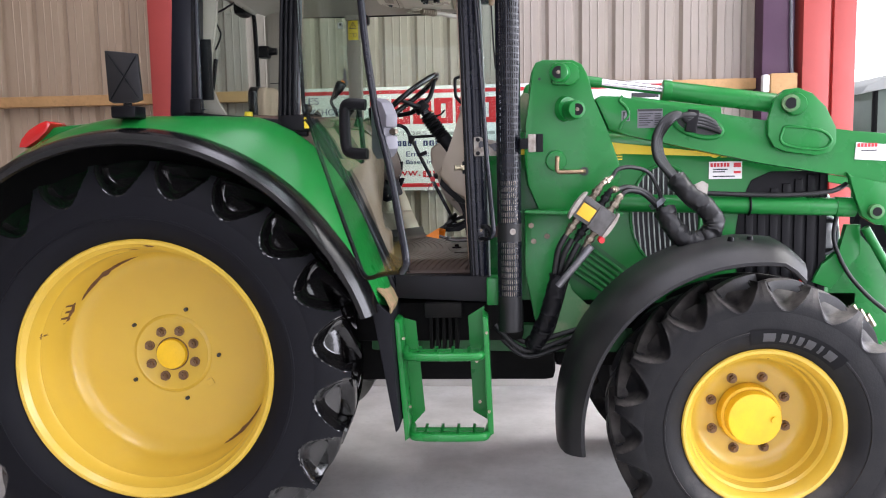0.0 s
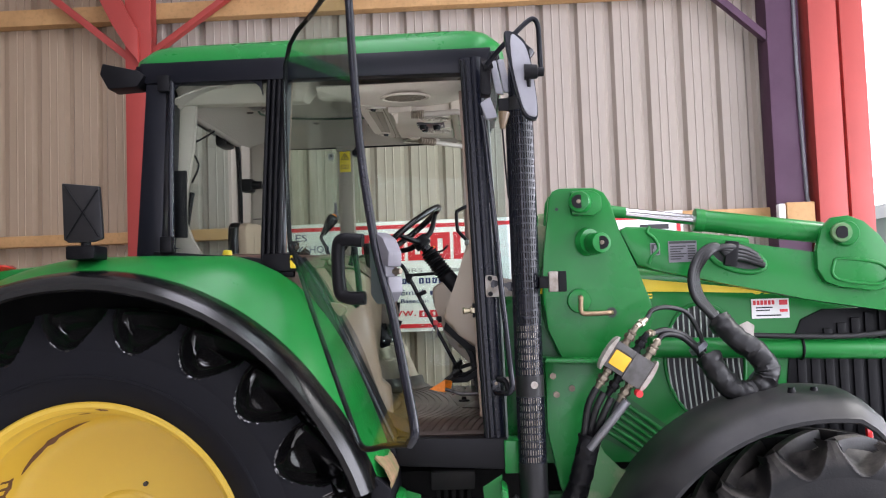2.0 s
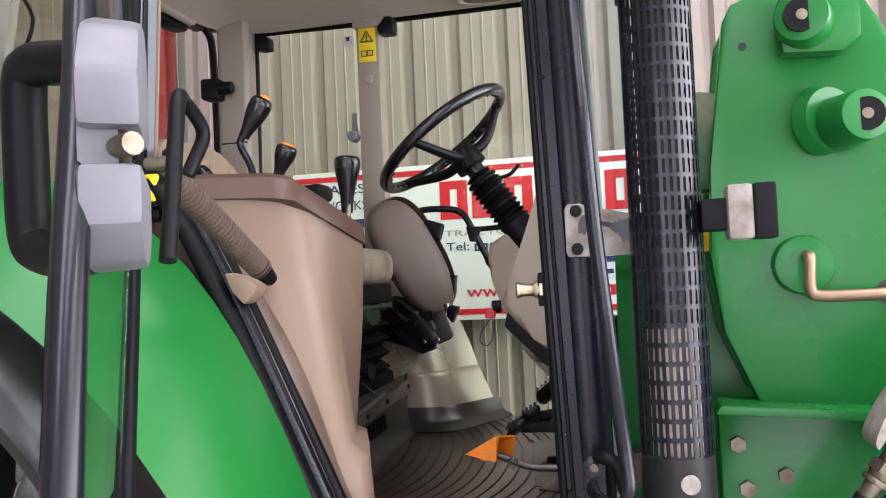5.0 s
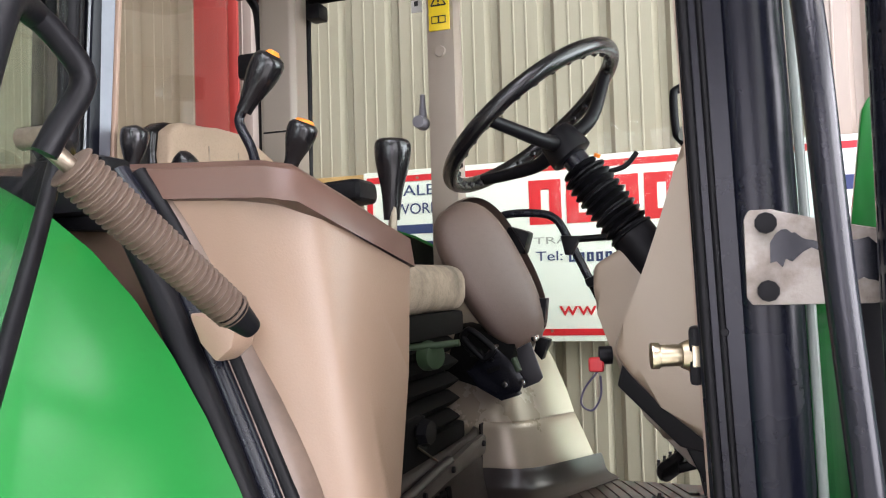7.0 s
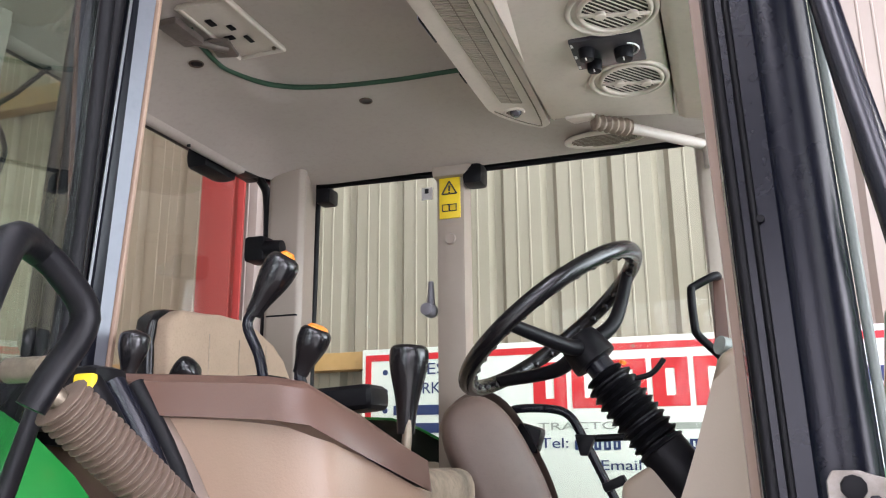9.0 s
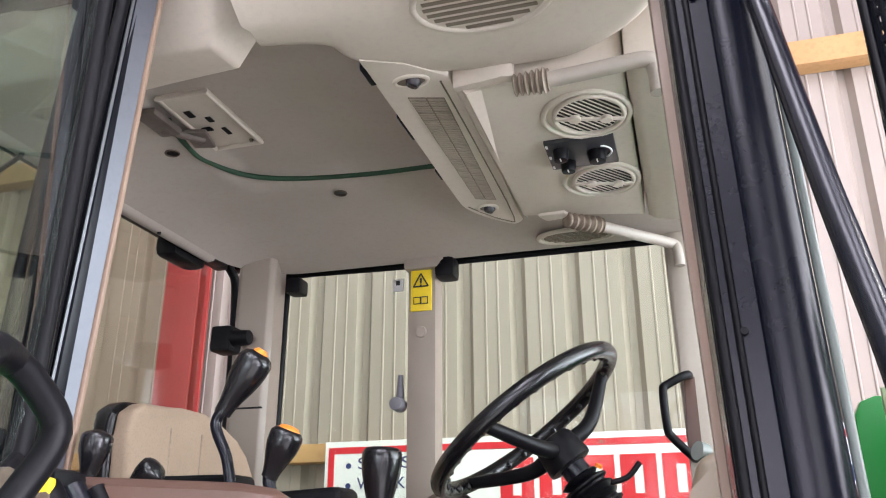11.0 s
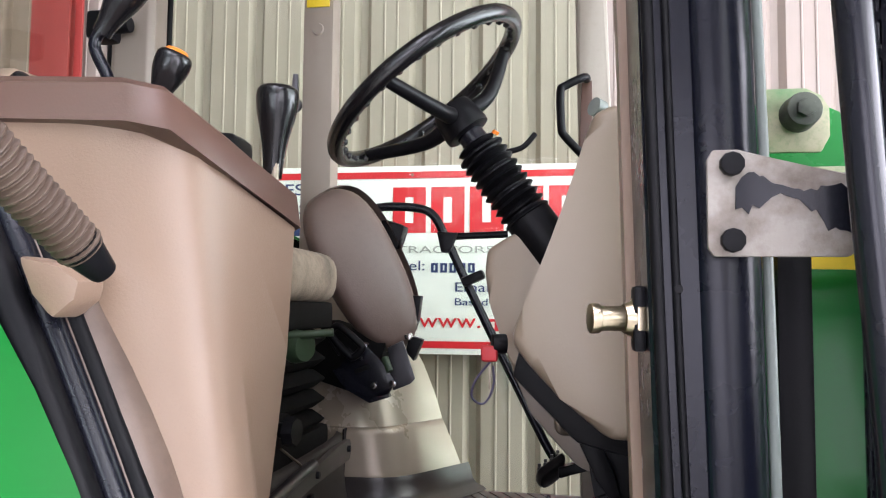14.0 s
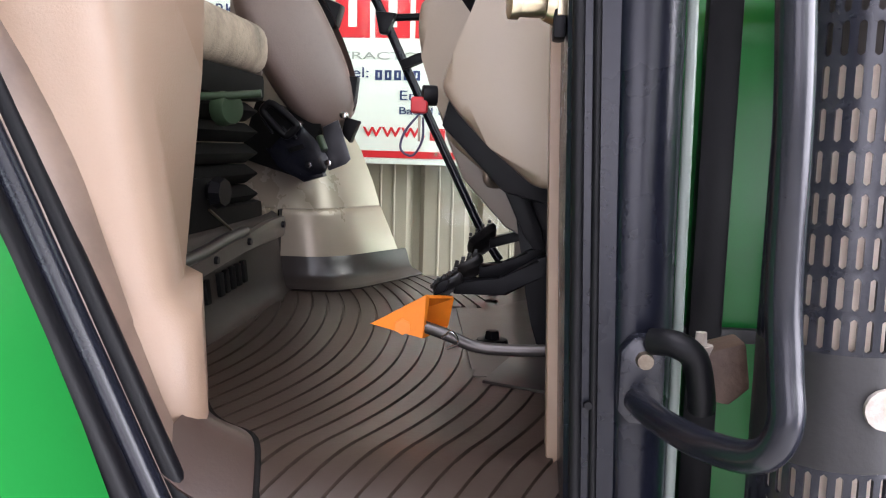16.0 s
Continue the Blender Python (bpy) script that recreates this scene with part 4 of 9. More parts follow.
for z in (1.845, 2.42):
    part("window_hinge", box(bm_new(), (-1.03, 3.535, z - 0.03), (-0.985, 3.58, z + 0.03), 0.008), BLACK, tractor, "black window hinge")
part("window_stay", tube(bm_new(), [(-0.995, 3.56, 1.83), (-0.99, 3.552, 2.1), (-0.985, 3.56, 2.43)], 0.011, 8, 4), BLACK_STEEL, tractor)
# panes
bm = prism(bm_new(), [(-1.02, 1.82), (-0.64, 1.785), (-0.64, 2.445), (-0.995, 2.45)], 3.585, 3.59)
pane = part("quarter_window", bm, GLASS, tractor, "clear rear quarter window")
pane.visible_shadow = False
bow = [3.7 + (mirrored(3.7) - 3.7) * k / 16 for k in range(17)]
bm = sheet(bm_new(), [[(-1.105 - 0.10 * (1 - ((y - YC) / 0.44) ** 2), y, z) for y in bow] for z in (1.78, 2.1, 2.45)], 0.004)
pane = part("rear_window", bm, GLASS_REAR, tractor, "clear rear window")
pane.visible_shadow = False
bm = prism(bm_new(), [(-0.99, 1.35), (-0.54, 1.35), (-0.54, 2.42), (-0.99, 2.42)], FAR - 0.085, FAR - 0.081)
pane = part("quarter_window", bm, GLASS_FAR, tractor, "clear rear quarter window")
pane.visible_shadow = False
bm = prism(bm_new(), [(-0.54, 1.16), (0.09, 1.16), (0.08, 2.42), (-0.54, 2.42)], FAR - 0.065, FAR - 0.061)
pane = part("far_door_window", bm, GLASS_FAR, tractor, "clear glass of the closed door")
pane.visible_shadow = False
rows = [[(0.16 + 0.07 * math.sin(math.pi * j / 8) - 0.02 * (z - 1.2), 3.56 + (FAR - 3.56 + 0.02) * j / 8, z) for j in range(9)] for z in (1.2, 1.8, 2.45)]
pane = part("windscreen", sheet(bm_new(), rows, 0.005), GLASS_FRONT, tractor, "curved clear windscreen")
pane.visible_shadow = False

# roof
rows = []
for i, (inset, z) in enumerate(((0.0, 2.475), (-0.008, 2.5), (0.0, 2.545), (0.035, 2.585), (0.1, 2.605), (0.2, 2.615))):
    x0, x1, y0, y1, r = -1.145 + inset, 0.2 - inset, 3.56 + inset, mirrored(3.56) - inset, 0.12
    ring = []
    for qx, qy, a0 in ((x1 - r, y0 + r, -90), (x1 - r, y1 - r, 0), (x0 + r, y1 - r, 90), (x0 + r, y0 + r, 180)):
        for k in range(7):
            a = radians(a0 + 15 * k)
            ring.append((qx + r * math.cos(a), qy + r * math.sin(a), z - 0.035 * max(0, (qx + 0.2)) - 0.07 * max(0, -0.7 - qx)))
    rows.append(ring + ring[:1])
bm = sheet(bm_new(), rows)
bmesh.ops.remove_doubles(bm, verts=bm.verts, dist=1e-5)
bm.faces.new(sorted((v for v in bm.verts if any(e.is_boundary for e in v.link_edges) and v.co.z > 2.56), key=lambda v: math.atan2(v.co.y - YC, v.co.x + 0.465)))
part("roof", bm, GREEN, tractor, "green moulded cab roof", sharp=50)
bm = bm_new()
prism(bm, [(-1.11, 2.44), (0.17, 2.43), (0.19, 2.49), (-1.12, 2.495)], 3.565, 3.6, round_=0.008)
prism(bm, [(-1.11, 2.42), (0.17, 2.42), (0.19, 2.49), (-1.12, 2.495)], mirrored(3.6), mirrored(3.565), round_=0.008)
box(bm, (-1.13, 3.58, 2.44), (-1.08, mirrored(3.58), 2.49), 0.008)
box(bm, (0.13, 3.58, 2.44), (0.19, mirrored(3.58), 2.48), 0.008)
part("roof_edge", bm, CAB_BLACK, tractor, "black band under the roof edge")
# work lamp on the rear corner of the roof
bm = prism(bm_new(), [(-1.235, 2.46), (-1.205, 2.405), (-1.1, 2.41), (-1.07, 2.45), (-1.1, 2.47), (-1.225, 2.5)], 3.53, 3.62, round_=0.008)
part("work_lamp", bm, BLACK, tractor, "black work lamp on the rear roof corner")

# ---- open door ----
HX, HY, DA = -0.565, 3.50, radians(-59)


def on_door(u, z, off=0.0):
    return (HX + u * math.cos(DA) - off * math.sin(DA), HY + u * math.sin(DA) + off * math.cos(DA), z)


outline = [(0.0, 2.45), (0.3, 2.545), (0.52, 2.565), (0.585, 2.52), (0.61, 2.30), (0.65, 2.03), (0.73, 1.77), (0.82, 1.60), (0.90, 1.40), (0.93, 1.31), (0.90, 1.275), (0.75, 1.25),
           (0.60, 1.225), (0.50, 1.31), (0.38, 1.43), (0.18, 1.64), (0.05, 1.79), (0.0, 1.86)]
bm = bm_new()
a_ = [bm.verts.new(on_door(u, z, 0.003)) for u, z in outline]
b_ = [bm.verts.new(on_door(u, z, -0.003)) for u, z in outline]
bm.faces.new(a_), bm.faces.new(b_[::-1])
for i in range(len(a_)):
    j = (i + 1) % len(a_)
    bm.faces.new((a_[i], b_[i], b_[j], a_[j]))
pane = part("cab_door", bm, GLASS_DOOR, tractor, "open frameless glass cab door with a black tube edge")
pane.visible_shadow = False
door = pane
bm = tube(bm_new(), [on_door(u + 0.002, z, 0.005) for u, z in outline[2:11]], 0.012, 14, 5)
part("door_tube", bm, BLACK_STEEL, door, "black tube along the door's free edge")
bm = tube(bm_new(), [on_door(u, z, 0.006) for u, z in outline[10:] + outline[:3]], 0.008, 8, 4)
part("door_rubber", bm, BLACK, door, "black rubber door edge")
bm = bm_new()
loop = [(0.66, 1.79, 0.0), (0.645, 1.793, -0.02), (0.625, 1.795, -0.043), (0.612, 1.782, -0.052), (0.607, 1.72, -0.053), (0.612, 1.652, -0.050), (0.63, 1.637, -0.036), (0.65, 1.634, -0.018), (0.665, 1.634, 0.0)]
tube(bm, [on_door(*p) for p in loop], 0.0185, 14, 5)
part("outer_handle", bm, BLACK, door, "black outer door handle loop")
bm = bm_new()
for lat in ([(0.68, 1.712), (0.80, 1.712), (0.806, 1.75), (0.77, 1.79), (0.72, 1.81), (0.68, 1.795)], [(0.68, 1.64), (0.72, 1.615), (0.77, 1.62), (0.805, 1.645), (0.80, 1.688), (0.68, 1.688)]):
    a_ = [bm.verts.new(on_door(u, z, 0.008)) for u, z in lat]
    b_ = [bm.verts.new(on_door(0.75 + (u - 0.75) * 0.94, 1.70 + (z - 1.70) * 0.97, 0.05)) for u, z in lat]
    bm.faces.new(a_[::-1]), bm.faces.new(b_)
    for i in range(6):
        bm.faces.new((a_[i], a_[(i + 1) % 6], b_[(i + 1) % 6], b_[i]))
    bevel(bm, a_ + b_, 0.008)
p0, p1 = [on_door(0.69, 1.683, 0.01), on_door(0.79, 1.717, 0.035)]
vs = [bm.verts.new(on_door(u, z, o)) for o in (0.008, 0.034) for u, z in ((0.69, 1.683), (0.785, 1.683), (0.785, 1.717), (0.69, 1.717))]
for fc in ((0, 1, 2, 3), (4, 5, 6, 7), (0, 1, 5, 4), (1, 2, 6, 5), (2, 3, 7, 6), (3, 0, 4, 7)):
    bm.faces.new([vs[i] for i in fc])
part("door_latch", bm, GREY_PLASTIC, door, "lavender grey plastic latch cover")
bm = bm_new()
c0 = Vector(on_door(0.785, 1.70, 0.042))
rod(bm, c0 - Vector((0.012, 0.0, 0)), c0 + Vector((0.01, -0.012, 0)), 0.008, None, 14)
tube(bm, [on_door(0.74 + 0.05 * math.sin(radians(a)), 1.70 + 0.016 * math.cos(radians(a)), 0.038) for a in range(0, 181, 30)], 0.004, 6, 3)
part("latch_catch", bm, DIRTY_STEEL, door, "brass-coloured door catch")
bm = tube(bm_new(), [(-0.302, 3.205, 1.832), (-0.30, 3.225, 1.822), (-0.298, 3.247, 1.797), (-0.302, 3.228, 1.76), (-0.306, 3.222, 1.745)], 0.0085, 10, 5)
tube(bm, [(-0.302, 3.212, 1.83), (-0.292, 3.185, 1.829), (-0.283, 3.163, 1.79), (-0.272, 3.135, 1.72), (-0.262, 3.105, 1.64)], 0.009, 10, 5)
bmesh.ops.translate(bm, verts=bm.verts, vec=(0.0, 0.0, -0.009))
part("inner_handle", bm, BLACK, door, "black inner grab handle")
# gas strut under a ribbed boot, from the door to the cab side
s0, s1 = Vector((-0.390, 3.328, 1.748)), Vector((-0.337, 3.470, 1.624))
bm = bm_new()
d = s1 - s0
tube(bm, [s0 + d * (i / 180) for i in range(181)], 0.02, 16, 0, radii=lambda t: 0.0195 - 0.003 * t + 0.002 * math.sin(t * 30 * 2 * math.pi))
part("door_strut", bm, BOOT, tractor, "dusty brown ribbed boot over the door strut")
part("strut_end", rod(bm_new(), s1 - d * 0.04, s1 + d * 0.13, 0.017, 0.010, 16, 0.003), BLACK, tractor, "black strut end")
bm = rod(bm_new(), s0 - d * 0.10, s0 + d * 0.02, 0.0075, None, 16)
rod(bm, s0 - d * 0.16 + Vector((-0.016, 0, 0.0)), s0 - d * 0.16 + Vector((0.016, 0, 0)), 0.009, None, 12)
part("strut_joint", bm, DIRTY_STEEL, tractor, "rusty ball joint of the strut")
bm = prism(bm_new(), [(-0.43, 1.625), (-0.392, 1.616), (-0.372, 1.604), (-0.376, 1.588), (-0.396, 1.572), (-0.415, 1.592)], 3.52, 3.56, round_=0.007)
part("strut_bracket", bm, BEIGE, tractor, "beige strut bracket")

# ---- steps ----
bm = prism(bm_new(), [(-0.205, 1.0), (-0.185, 0.99), (-0.155, 0.535), (-0.175, 0.52)], 3.36, 3.5, round_=0.003)
prism(bm, [(-0.19, 0.985), (-0.135, 0.97), (-0.105, 0.60), (-0.16, 0.54)], 3.495, 3.5)
part("step_side", bm, GREEN, tractor, "green pressed steel step side")
bm = prism(bm_new(), [(0.135, 1.015), (0.155, 1.0), (0.172, 0.55), (0.15, 0.54)], 3.36, 3.5, round_=0.003)
prism(bm, [(0.075, 0.99), (0.14, 1.03), (0.155, 0.56), (0.09, 0.6)], 3.495, 3.5)
part("step_side", bm, GREEN, tractor, "green pressed steel step side")
for z, x0, x1 in ((0.862, -0.175, 0.14), (0.545, -0.155, 0.155)):
    bm = bm_new()
    tube(bm, [(x0, 3.47, z), (x0 + 0.01, 3.37, z), (x0 + 0.05, 3.335, z), (x1 - 0.05, 3.335, z), (x1 - 0.01, 3.37, z), (x1, 3.47, z)], 0.016, 10, 6)
    box(bm, (x0 + 0.02, 3.36, z - 0.002), (x1 - 0.02, 3.372, z + 0.012), 0.002)
    box(bm, (x0 + 0.02, 3.41, z - 0.002), (x1 - 0.02, 3.422, z + 0.012), 0.002)
    for k in range(4):
        x = x0 + 0.06 + k * (x1 - x0 - 0.12) / 3
        box(bm, (x - 0.006, 3.34, z - 0.002), (x + 0.006, 3.47, z + 0.012), 0.002)
    part("step_tread", bm, GREEN, tractor, "green open step tread")
for x, z in ((-0.17, 0.93), (-0.15, 0.66), (0.15, 0.95), (0.155, 0.64), (0.11, 0.84), (0.12, 0.68)):
    part("step_bolt", rod(bm_new(), (x, 3.362, z), (x, 3.352, z), 0.006, None, 8), STEEL, tractor)
bm = tube(bm_new(), [(-0.06, 3.45, 0.87), (-0.06, 3.44, 0.835), (0.0, 3.44, 0.835), (0.0, 3.45, 0.87)], 0.004, 6, 4)
part("step_clip", bm, STEEL, tractor)

# ---- grab rail, mirror, exhaust ----
RUSTY_CLAMP = mat("rusty_black_clamp", (0.05, 0.028, 0.018), 0.6, stain=(0.11, 0.075, 0.055), stain_amount=0.8, stain_scale=40.0, bump=0.3)
bm = tube(bm_new(), [(0.128, 3.515, 1.30), (0.136, 3.46, 1.304), (0.152, 3.41, 1.308), (0.172, 3.375, 1.316), (0.181, 3.366, 1.336), (0.180, 3.370, 1.365), (0.176, 3.370, 1.41), (0.168, 3.352, 1.51), (0.157, 3.348, 1.65), (0.149, 3.352, 1.79), (0.143, 3.388, 1.887), (0.138, 3.422, 1.968), (0.126, 3.505, 2.18), (0.118, 3.535, 2.25)], 0.0093, 14, 6)
part("grab_rail", bm, BLACK_STEEL, tractor, "black tubular grab rail on the front post")
bm = prism(bm_new(), [(0.115, 1.292), (0.115, 1.335), (0.124, 1.346), (0.138, 1.346), (0.147, 1.335), (0.147, 1.292), (0.139, 1.283), (0.123, 1.283)], 3.512, 3.53, round_=0.004)
part("rail_foot", bm, BLACK_STEEL, tractor, "black bolted foot of the grab rail")
part("rail_bolt", rod(bm_new(), (0.132, 3.513, 1.33), (0.132, 3.506, 1.33), 0.0065, 0.0055, 16), DIRTY_STEEL, tractor)
bm = tube(bm_new(), [(0.136, 3.51, 1.344), (0.150, 3.50, 1.345), (0.163, 3.50, 1.336), (0.170, 3.505, 1.312), (0.172, 3.51, 1.298)], 0.0095, 10, 5)
clamp_ = part("rail_clamp", bm, BLACK, tractor, "black hooked clamp behind the rail foot")
bm = prism(bm_new(), [(0.170, 1.324), (0.177, 1.339), (0.200, 1.346), (0.205, 1.313), (0.191, 1.300), (0.176, 1.303)], 3.512, 3.545, round_=0.004)
part("clamp_block", bm, RUSTY_CLAMP, clamp_, "rusty block of the clamp")
bm = rod(bm_new(), (0.171, 3.52, 1.333), (0.171, 3.52, 1.341), 0.0085, None, 14)
rod(bm, (0.171, 3.52, 1.341), (0.171, 3.52, 1.350), 0.0045, 0.004, 6)
part("clamp_bolt", bm, BARE, clamp_, "pale bolt with a washer")
# perforated guard
GX, GY, GR = 0.243, 3.472, 0.047
bm = bm_new()
cells = 34
for z0, z1 in ((1.075, 1.29), (1.36, 2.245)):
    n_rows = round((z1 - z0) / 0.0242)
    hgt = (z1 - z0) / n_rows
    for i in range(cells):
        ca = 2 * math.pi * i / cells
        for j in range(n_rows):
            zb = z0 + j * hgt

            def pt(u, v, r=GR):
                a = ca + 2 * math.pi / cells * u
                return bm.verts.new((GX + r * math.cos(a), GY + r * math.sin(a), zb + hgt * v))
            o = [pt(u, v) for u, v in ((0, 0), (1, 0), (1, 1), (0, 1))]
            q = [pt(u, v) for u, v in ((0.27, 0.16), (0.5, 0.09), (0.73, 0.16), (0.73, 0.84), (0.5, 0.91), (0.27, 0.84))]
            k = [pt(u, v, GR - 0.0025) for u, v in ((0.27, 0.16), (0.5, 0.09), (0.73, 0.16), (0.73, 0.84), (0.5, 0.91), (0.27, 0.84))]
            for face in ((o[0], o[1], q[2], q[1], q[0]), (o[1], o[2], q[3], q[2]), (o[2], o[3], q[5], q[4], q[3]), (o[3], o[0], q[0], q[5])):
                bm.faces.new(face)
            for e in range(6):
                bm.faces.new((q[e], q[(e + 1) % 6], k[(e + 1) % 6], k[e]))
bmesh.ops.remove_doubles(bm, verts=bm.verts, dist=1e-5)
guard = part("exhaust_guard", bm, BLACK_STEEL, tractor, "black slotted heat guard round the upright exhaust")
for z0, z1 in ((0.935, 1.075), (1.29, 1.36), (2.245, 2.29)):
    spun_z = [(GX + GR * math.cos(2 * math.pi * i / 40), GY + GR * math.sin(2 * math.pi * i / 40)) for i in range(40)]
    bm = sheet(bm_new(), [[(x, y, z) for x, y in spun_z + spun_z[:1]] for z in (z0, z1)], 0.002)
    part("guard_band", bm, BLACK_DUSTY, guard, "plain scuffed band of the heat guard")
part("exhaust_pipe", rod(bm_new(), (GX, GY, 1.53), (GX, GY, 2.40), 0.029, None, 24), mat("sooty_exhaust", (0.05, 0.042, 0.036), 0.8, stain=(0.02, 0.017, 0.015), stain_amount=0.6), guard, "sooty upper exhaust pipe")
part("exhaust_pipe", rod(bm_new(), (GX, GY, 0.96), (GX, GY, 1.53), 0.036, None, 24), mat("tan_scale_exhaust", (0.66, 0.575, 0.49), 0.8, stain=(0.4, 0.29, 0.2), stain_amount=0.7, stain_scale=18.0), guard, "tan scaled exhaust pipe")
bm = tube(bm_new(), [(GX, GY, 2.28), (GX, GY, 2.38), (GX + 0.012, GY, 2.43), (GX + 0.035, GY, 2.465)], 0.033, 16, 5)
part("exhaust_tip", bm, BLACK_STEEL, tractor, "black bent exhaust tip")
part("guard_bolt", rod(bm_new(), (GX + 0.012, GY - 0.05, 1.33), (GX + 0.012, GY - 0.044, 1.33), 0.012, None, 14), BARE, guard, "bright bolt head on the guard")
# bracket with flaked paint between post, guard and loader
bm = prism(bm_new(), [(0.108, 1.628), (0.112, 1.622), (0.20, 1.622), (0.22, 1.635), (0.22, 1.675), (0.145, 1.69), (0.13, 1.697), (0.112, 1.697), (0.108, 1.69)], 3.512, 3.518, round_=0.002)
part("guard_bracket", bm, BARE, tractor, "bare steel bracket with flaked black paint")
rnd = random.Random(41)
top_, low_ = [], []
for k in range(23):
    u = k / 22
    mid = 1.6645 - 0.006 * u + 0.006 * math.sin(u * 5.2)
    wide = 0.0028 + 0.0155 * math.exp(-((u - 0.12) / 0.13) ** 2) + 0.0165 * math.exp(-((u - 0.82) / 0.22) ** 2)
    x = 0.127 + 0.083 * u
    top_.append((x + rnd.uniform(-0.001, 0.001), mid + wide * rnd.uniform(0.55, 0.95)))
    low_.append((x + rnd.uniform(-0.001, 0.001), mid - wide * rnd.uniform(0.45, 1.1)))
part("paint_flake", prism(bm_new(), low_ + top_[::-1], 3.5106, 3.5123), BLACK_STEEL, tractor, "ragged remaining patch of black paint")
for z in (1.686, 1.633):
    part("bracket_bolt", rod(bm_new(), (0.124, 3.512, z), (0.124, 3.503, z), 0.0085, None, 10, 0.002), BLACK, tractor, "dark bracket bolt")
bm = box(bm_new(), (0.285, 3.42, 1.645), (0.345, 3.47, 1.685), 0.004)
part("guard_clamp", bm, BLACK, tractor, "black clamp on the guard")
part("clamp_block", box(bm_new(), (0.315, 3.405, 1.632), (0.346, 3.455, 1.70), 0.006), BARE, tractor, "scuffed metal block")
part("clamp_block", box(bm_new(), (0.346, 3.403, 1.632), (0.372, 3.457, 1.70), 0.004), BLACK, tractor, "black rubber block")
# near mirror seen from behind, with its arm, bracket and small lamp
MIRROR_BACK = mat("pale_grey_mirror_back", (0.26, 0.26, 0.285), 0.4, stain=(0.2, 0.2, 0.225), stain_amount=0.5, stain_scale=9.0)
shell = soften([(0.196, 2.466), (0.216, 2.470), (0.248, 2.450), (0.268, 2.42), (0.281, 2.349), (0.292, 2.25), (0.293, 2.193), (0.282, 2.182), (0.255, 2.193), (0.235, 2.245), (0.214, 2.345), (0.201, 2.42)], 3, closed=True)
bm = prism(bm_new(), [tuple(p[:2]) for p in shell], 3.30, 3.335, round_=0.005)
near_mirror = part("door_mirror", bm, CAB_BLACK, tractor, "rear-view mirror with a pale grey back in a black rim", sharp=50)
face = soften([(0.217, 2.456), (0.246, 2.440), (0.264, 2.412), (0.279, 2.346), (0.290, 2.25), (0.290, 2.197), (0.279, 2.190), (0.258, 2.201), (0.240, 2.25), (0.219, 2.36)], 3, closed=True)
bm = prism(bm_new(), [tuple(p[:2]) for p in face], 3.2965, 3.302, round_=0.002)
part("mirror_back", bm, MIRROR_BACK, near_mirror, "pale grey weathered mirror back", sharp=50)
bm = rod(bm_new(), (0.254, 3.292, 2.332), (0.297, 3.292, 2.332), 0.026, 0.022, 18, 0.004)
rod(bm, (0.292, 3.292, 2.332), (0.317, 3.292, 2.330), 0.016, 0.014, 14, 0.003)
rod(bm, (0.268, 3.292, 2.31), (0.268, 3.292, 2.285), 0.008, 0.006, 10)
part("mirror_knob", bm, BLACK, near_mirror, "black swivel joint")
bm = tube(bm_new(), [(0.138, 3.40, 2.392), (0.185, 3.37, 2.436), (0.231, 3.36, 2.478), (0.278, 3.36, 2.520), (0.299, 3.36, 2.524), (0.310, 3.36, 2.500), (0.312, 3.36, 2.44), (0.312, 3.345, 2.35)], 0.0085, 10, 5)
part("mirror_arm", bm, CAB_BLACK, tractor, "bent black mirror arm")
bm = prism(bm_new(), [(0.113, 2.275), (0.147, 2.294), (0.170, 2.225), (0.132, 2.219)], 3.44, 3.462, round_=0.003)
part("mirror_bracket", bm, MIRROR_BACK, tractor, "pale grey folded bracket")
bm = prism(bm_new(), [(0.114, 2.305), (0.15, 2.30), (0.152, 2.42), (0.118, 2.43)], 3.435, 3.50, round_=0.006)
rod(bm, (0.125, 3.43, 2.395), (0.157, 3.43, 2.405), 0.017, None, 14, 0.003)
part("bracket_clamp", bm, BLACK, tractor, "black clamp of the mirror arm")
for a, b in (((0.150, 2.424), (0.168, 2.312)), ((0.176, 2.428), (0.194, 2.316))):
    bm = prism(bm_new(), [a, (a[0] + 0.022, a[1] + 0.002), (b[0] + 0.026, b[1] - 0.003), b], 3.468, 3.488, round_=0.003)
    part("bracket_plate", bm, MIRROR_BACK, tractor, "pale grey bracket plate")
bm = box(bm_new(), (0.174, 3.44, 2.245), (0.214, 3.47, 2.288), 0.004)
part("lamp_mount", bm, BLACK, tractor, "black lamp mount")
bm = rod(bm_new(), (0.190, 3.42, 2.236), (0.183, 3.42, 2.178), 0.021, 0.008, 20, 0.004)
part("side_lamp", bm, mat("dirty_amber_lens", (0.16, 0.11, 0.06), 0.3, stain=(0.06, 0.045, 0.03), stain_amount=0.6, stain_scale=25.0), tractor, "small dirty amber lamp")
bm = tube(bm_new(), [(0.183, 3.42, 2.18), (0.186, 3.43, 2.12), (0.190, 3.44, 2.04), (0.196, 3.45, 1.95)], 0.003, 6, 5)
part("mirror_cable", bm, BLACK, tractor, "thin black lamp cable")
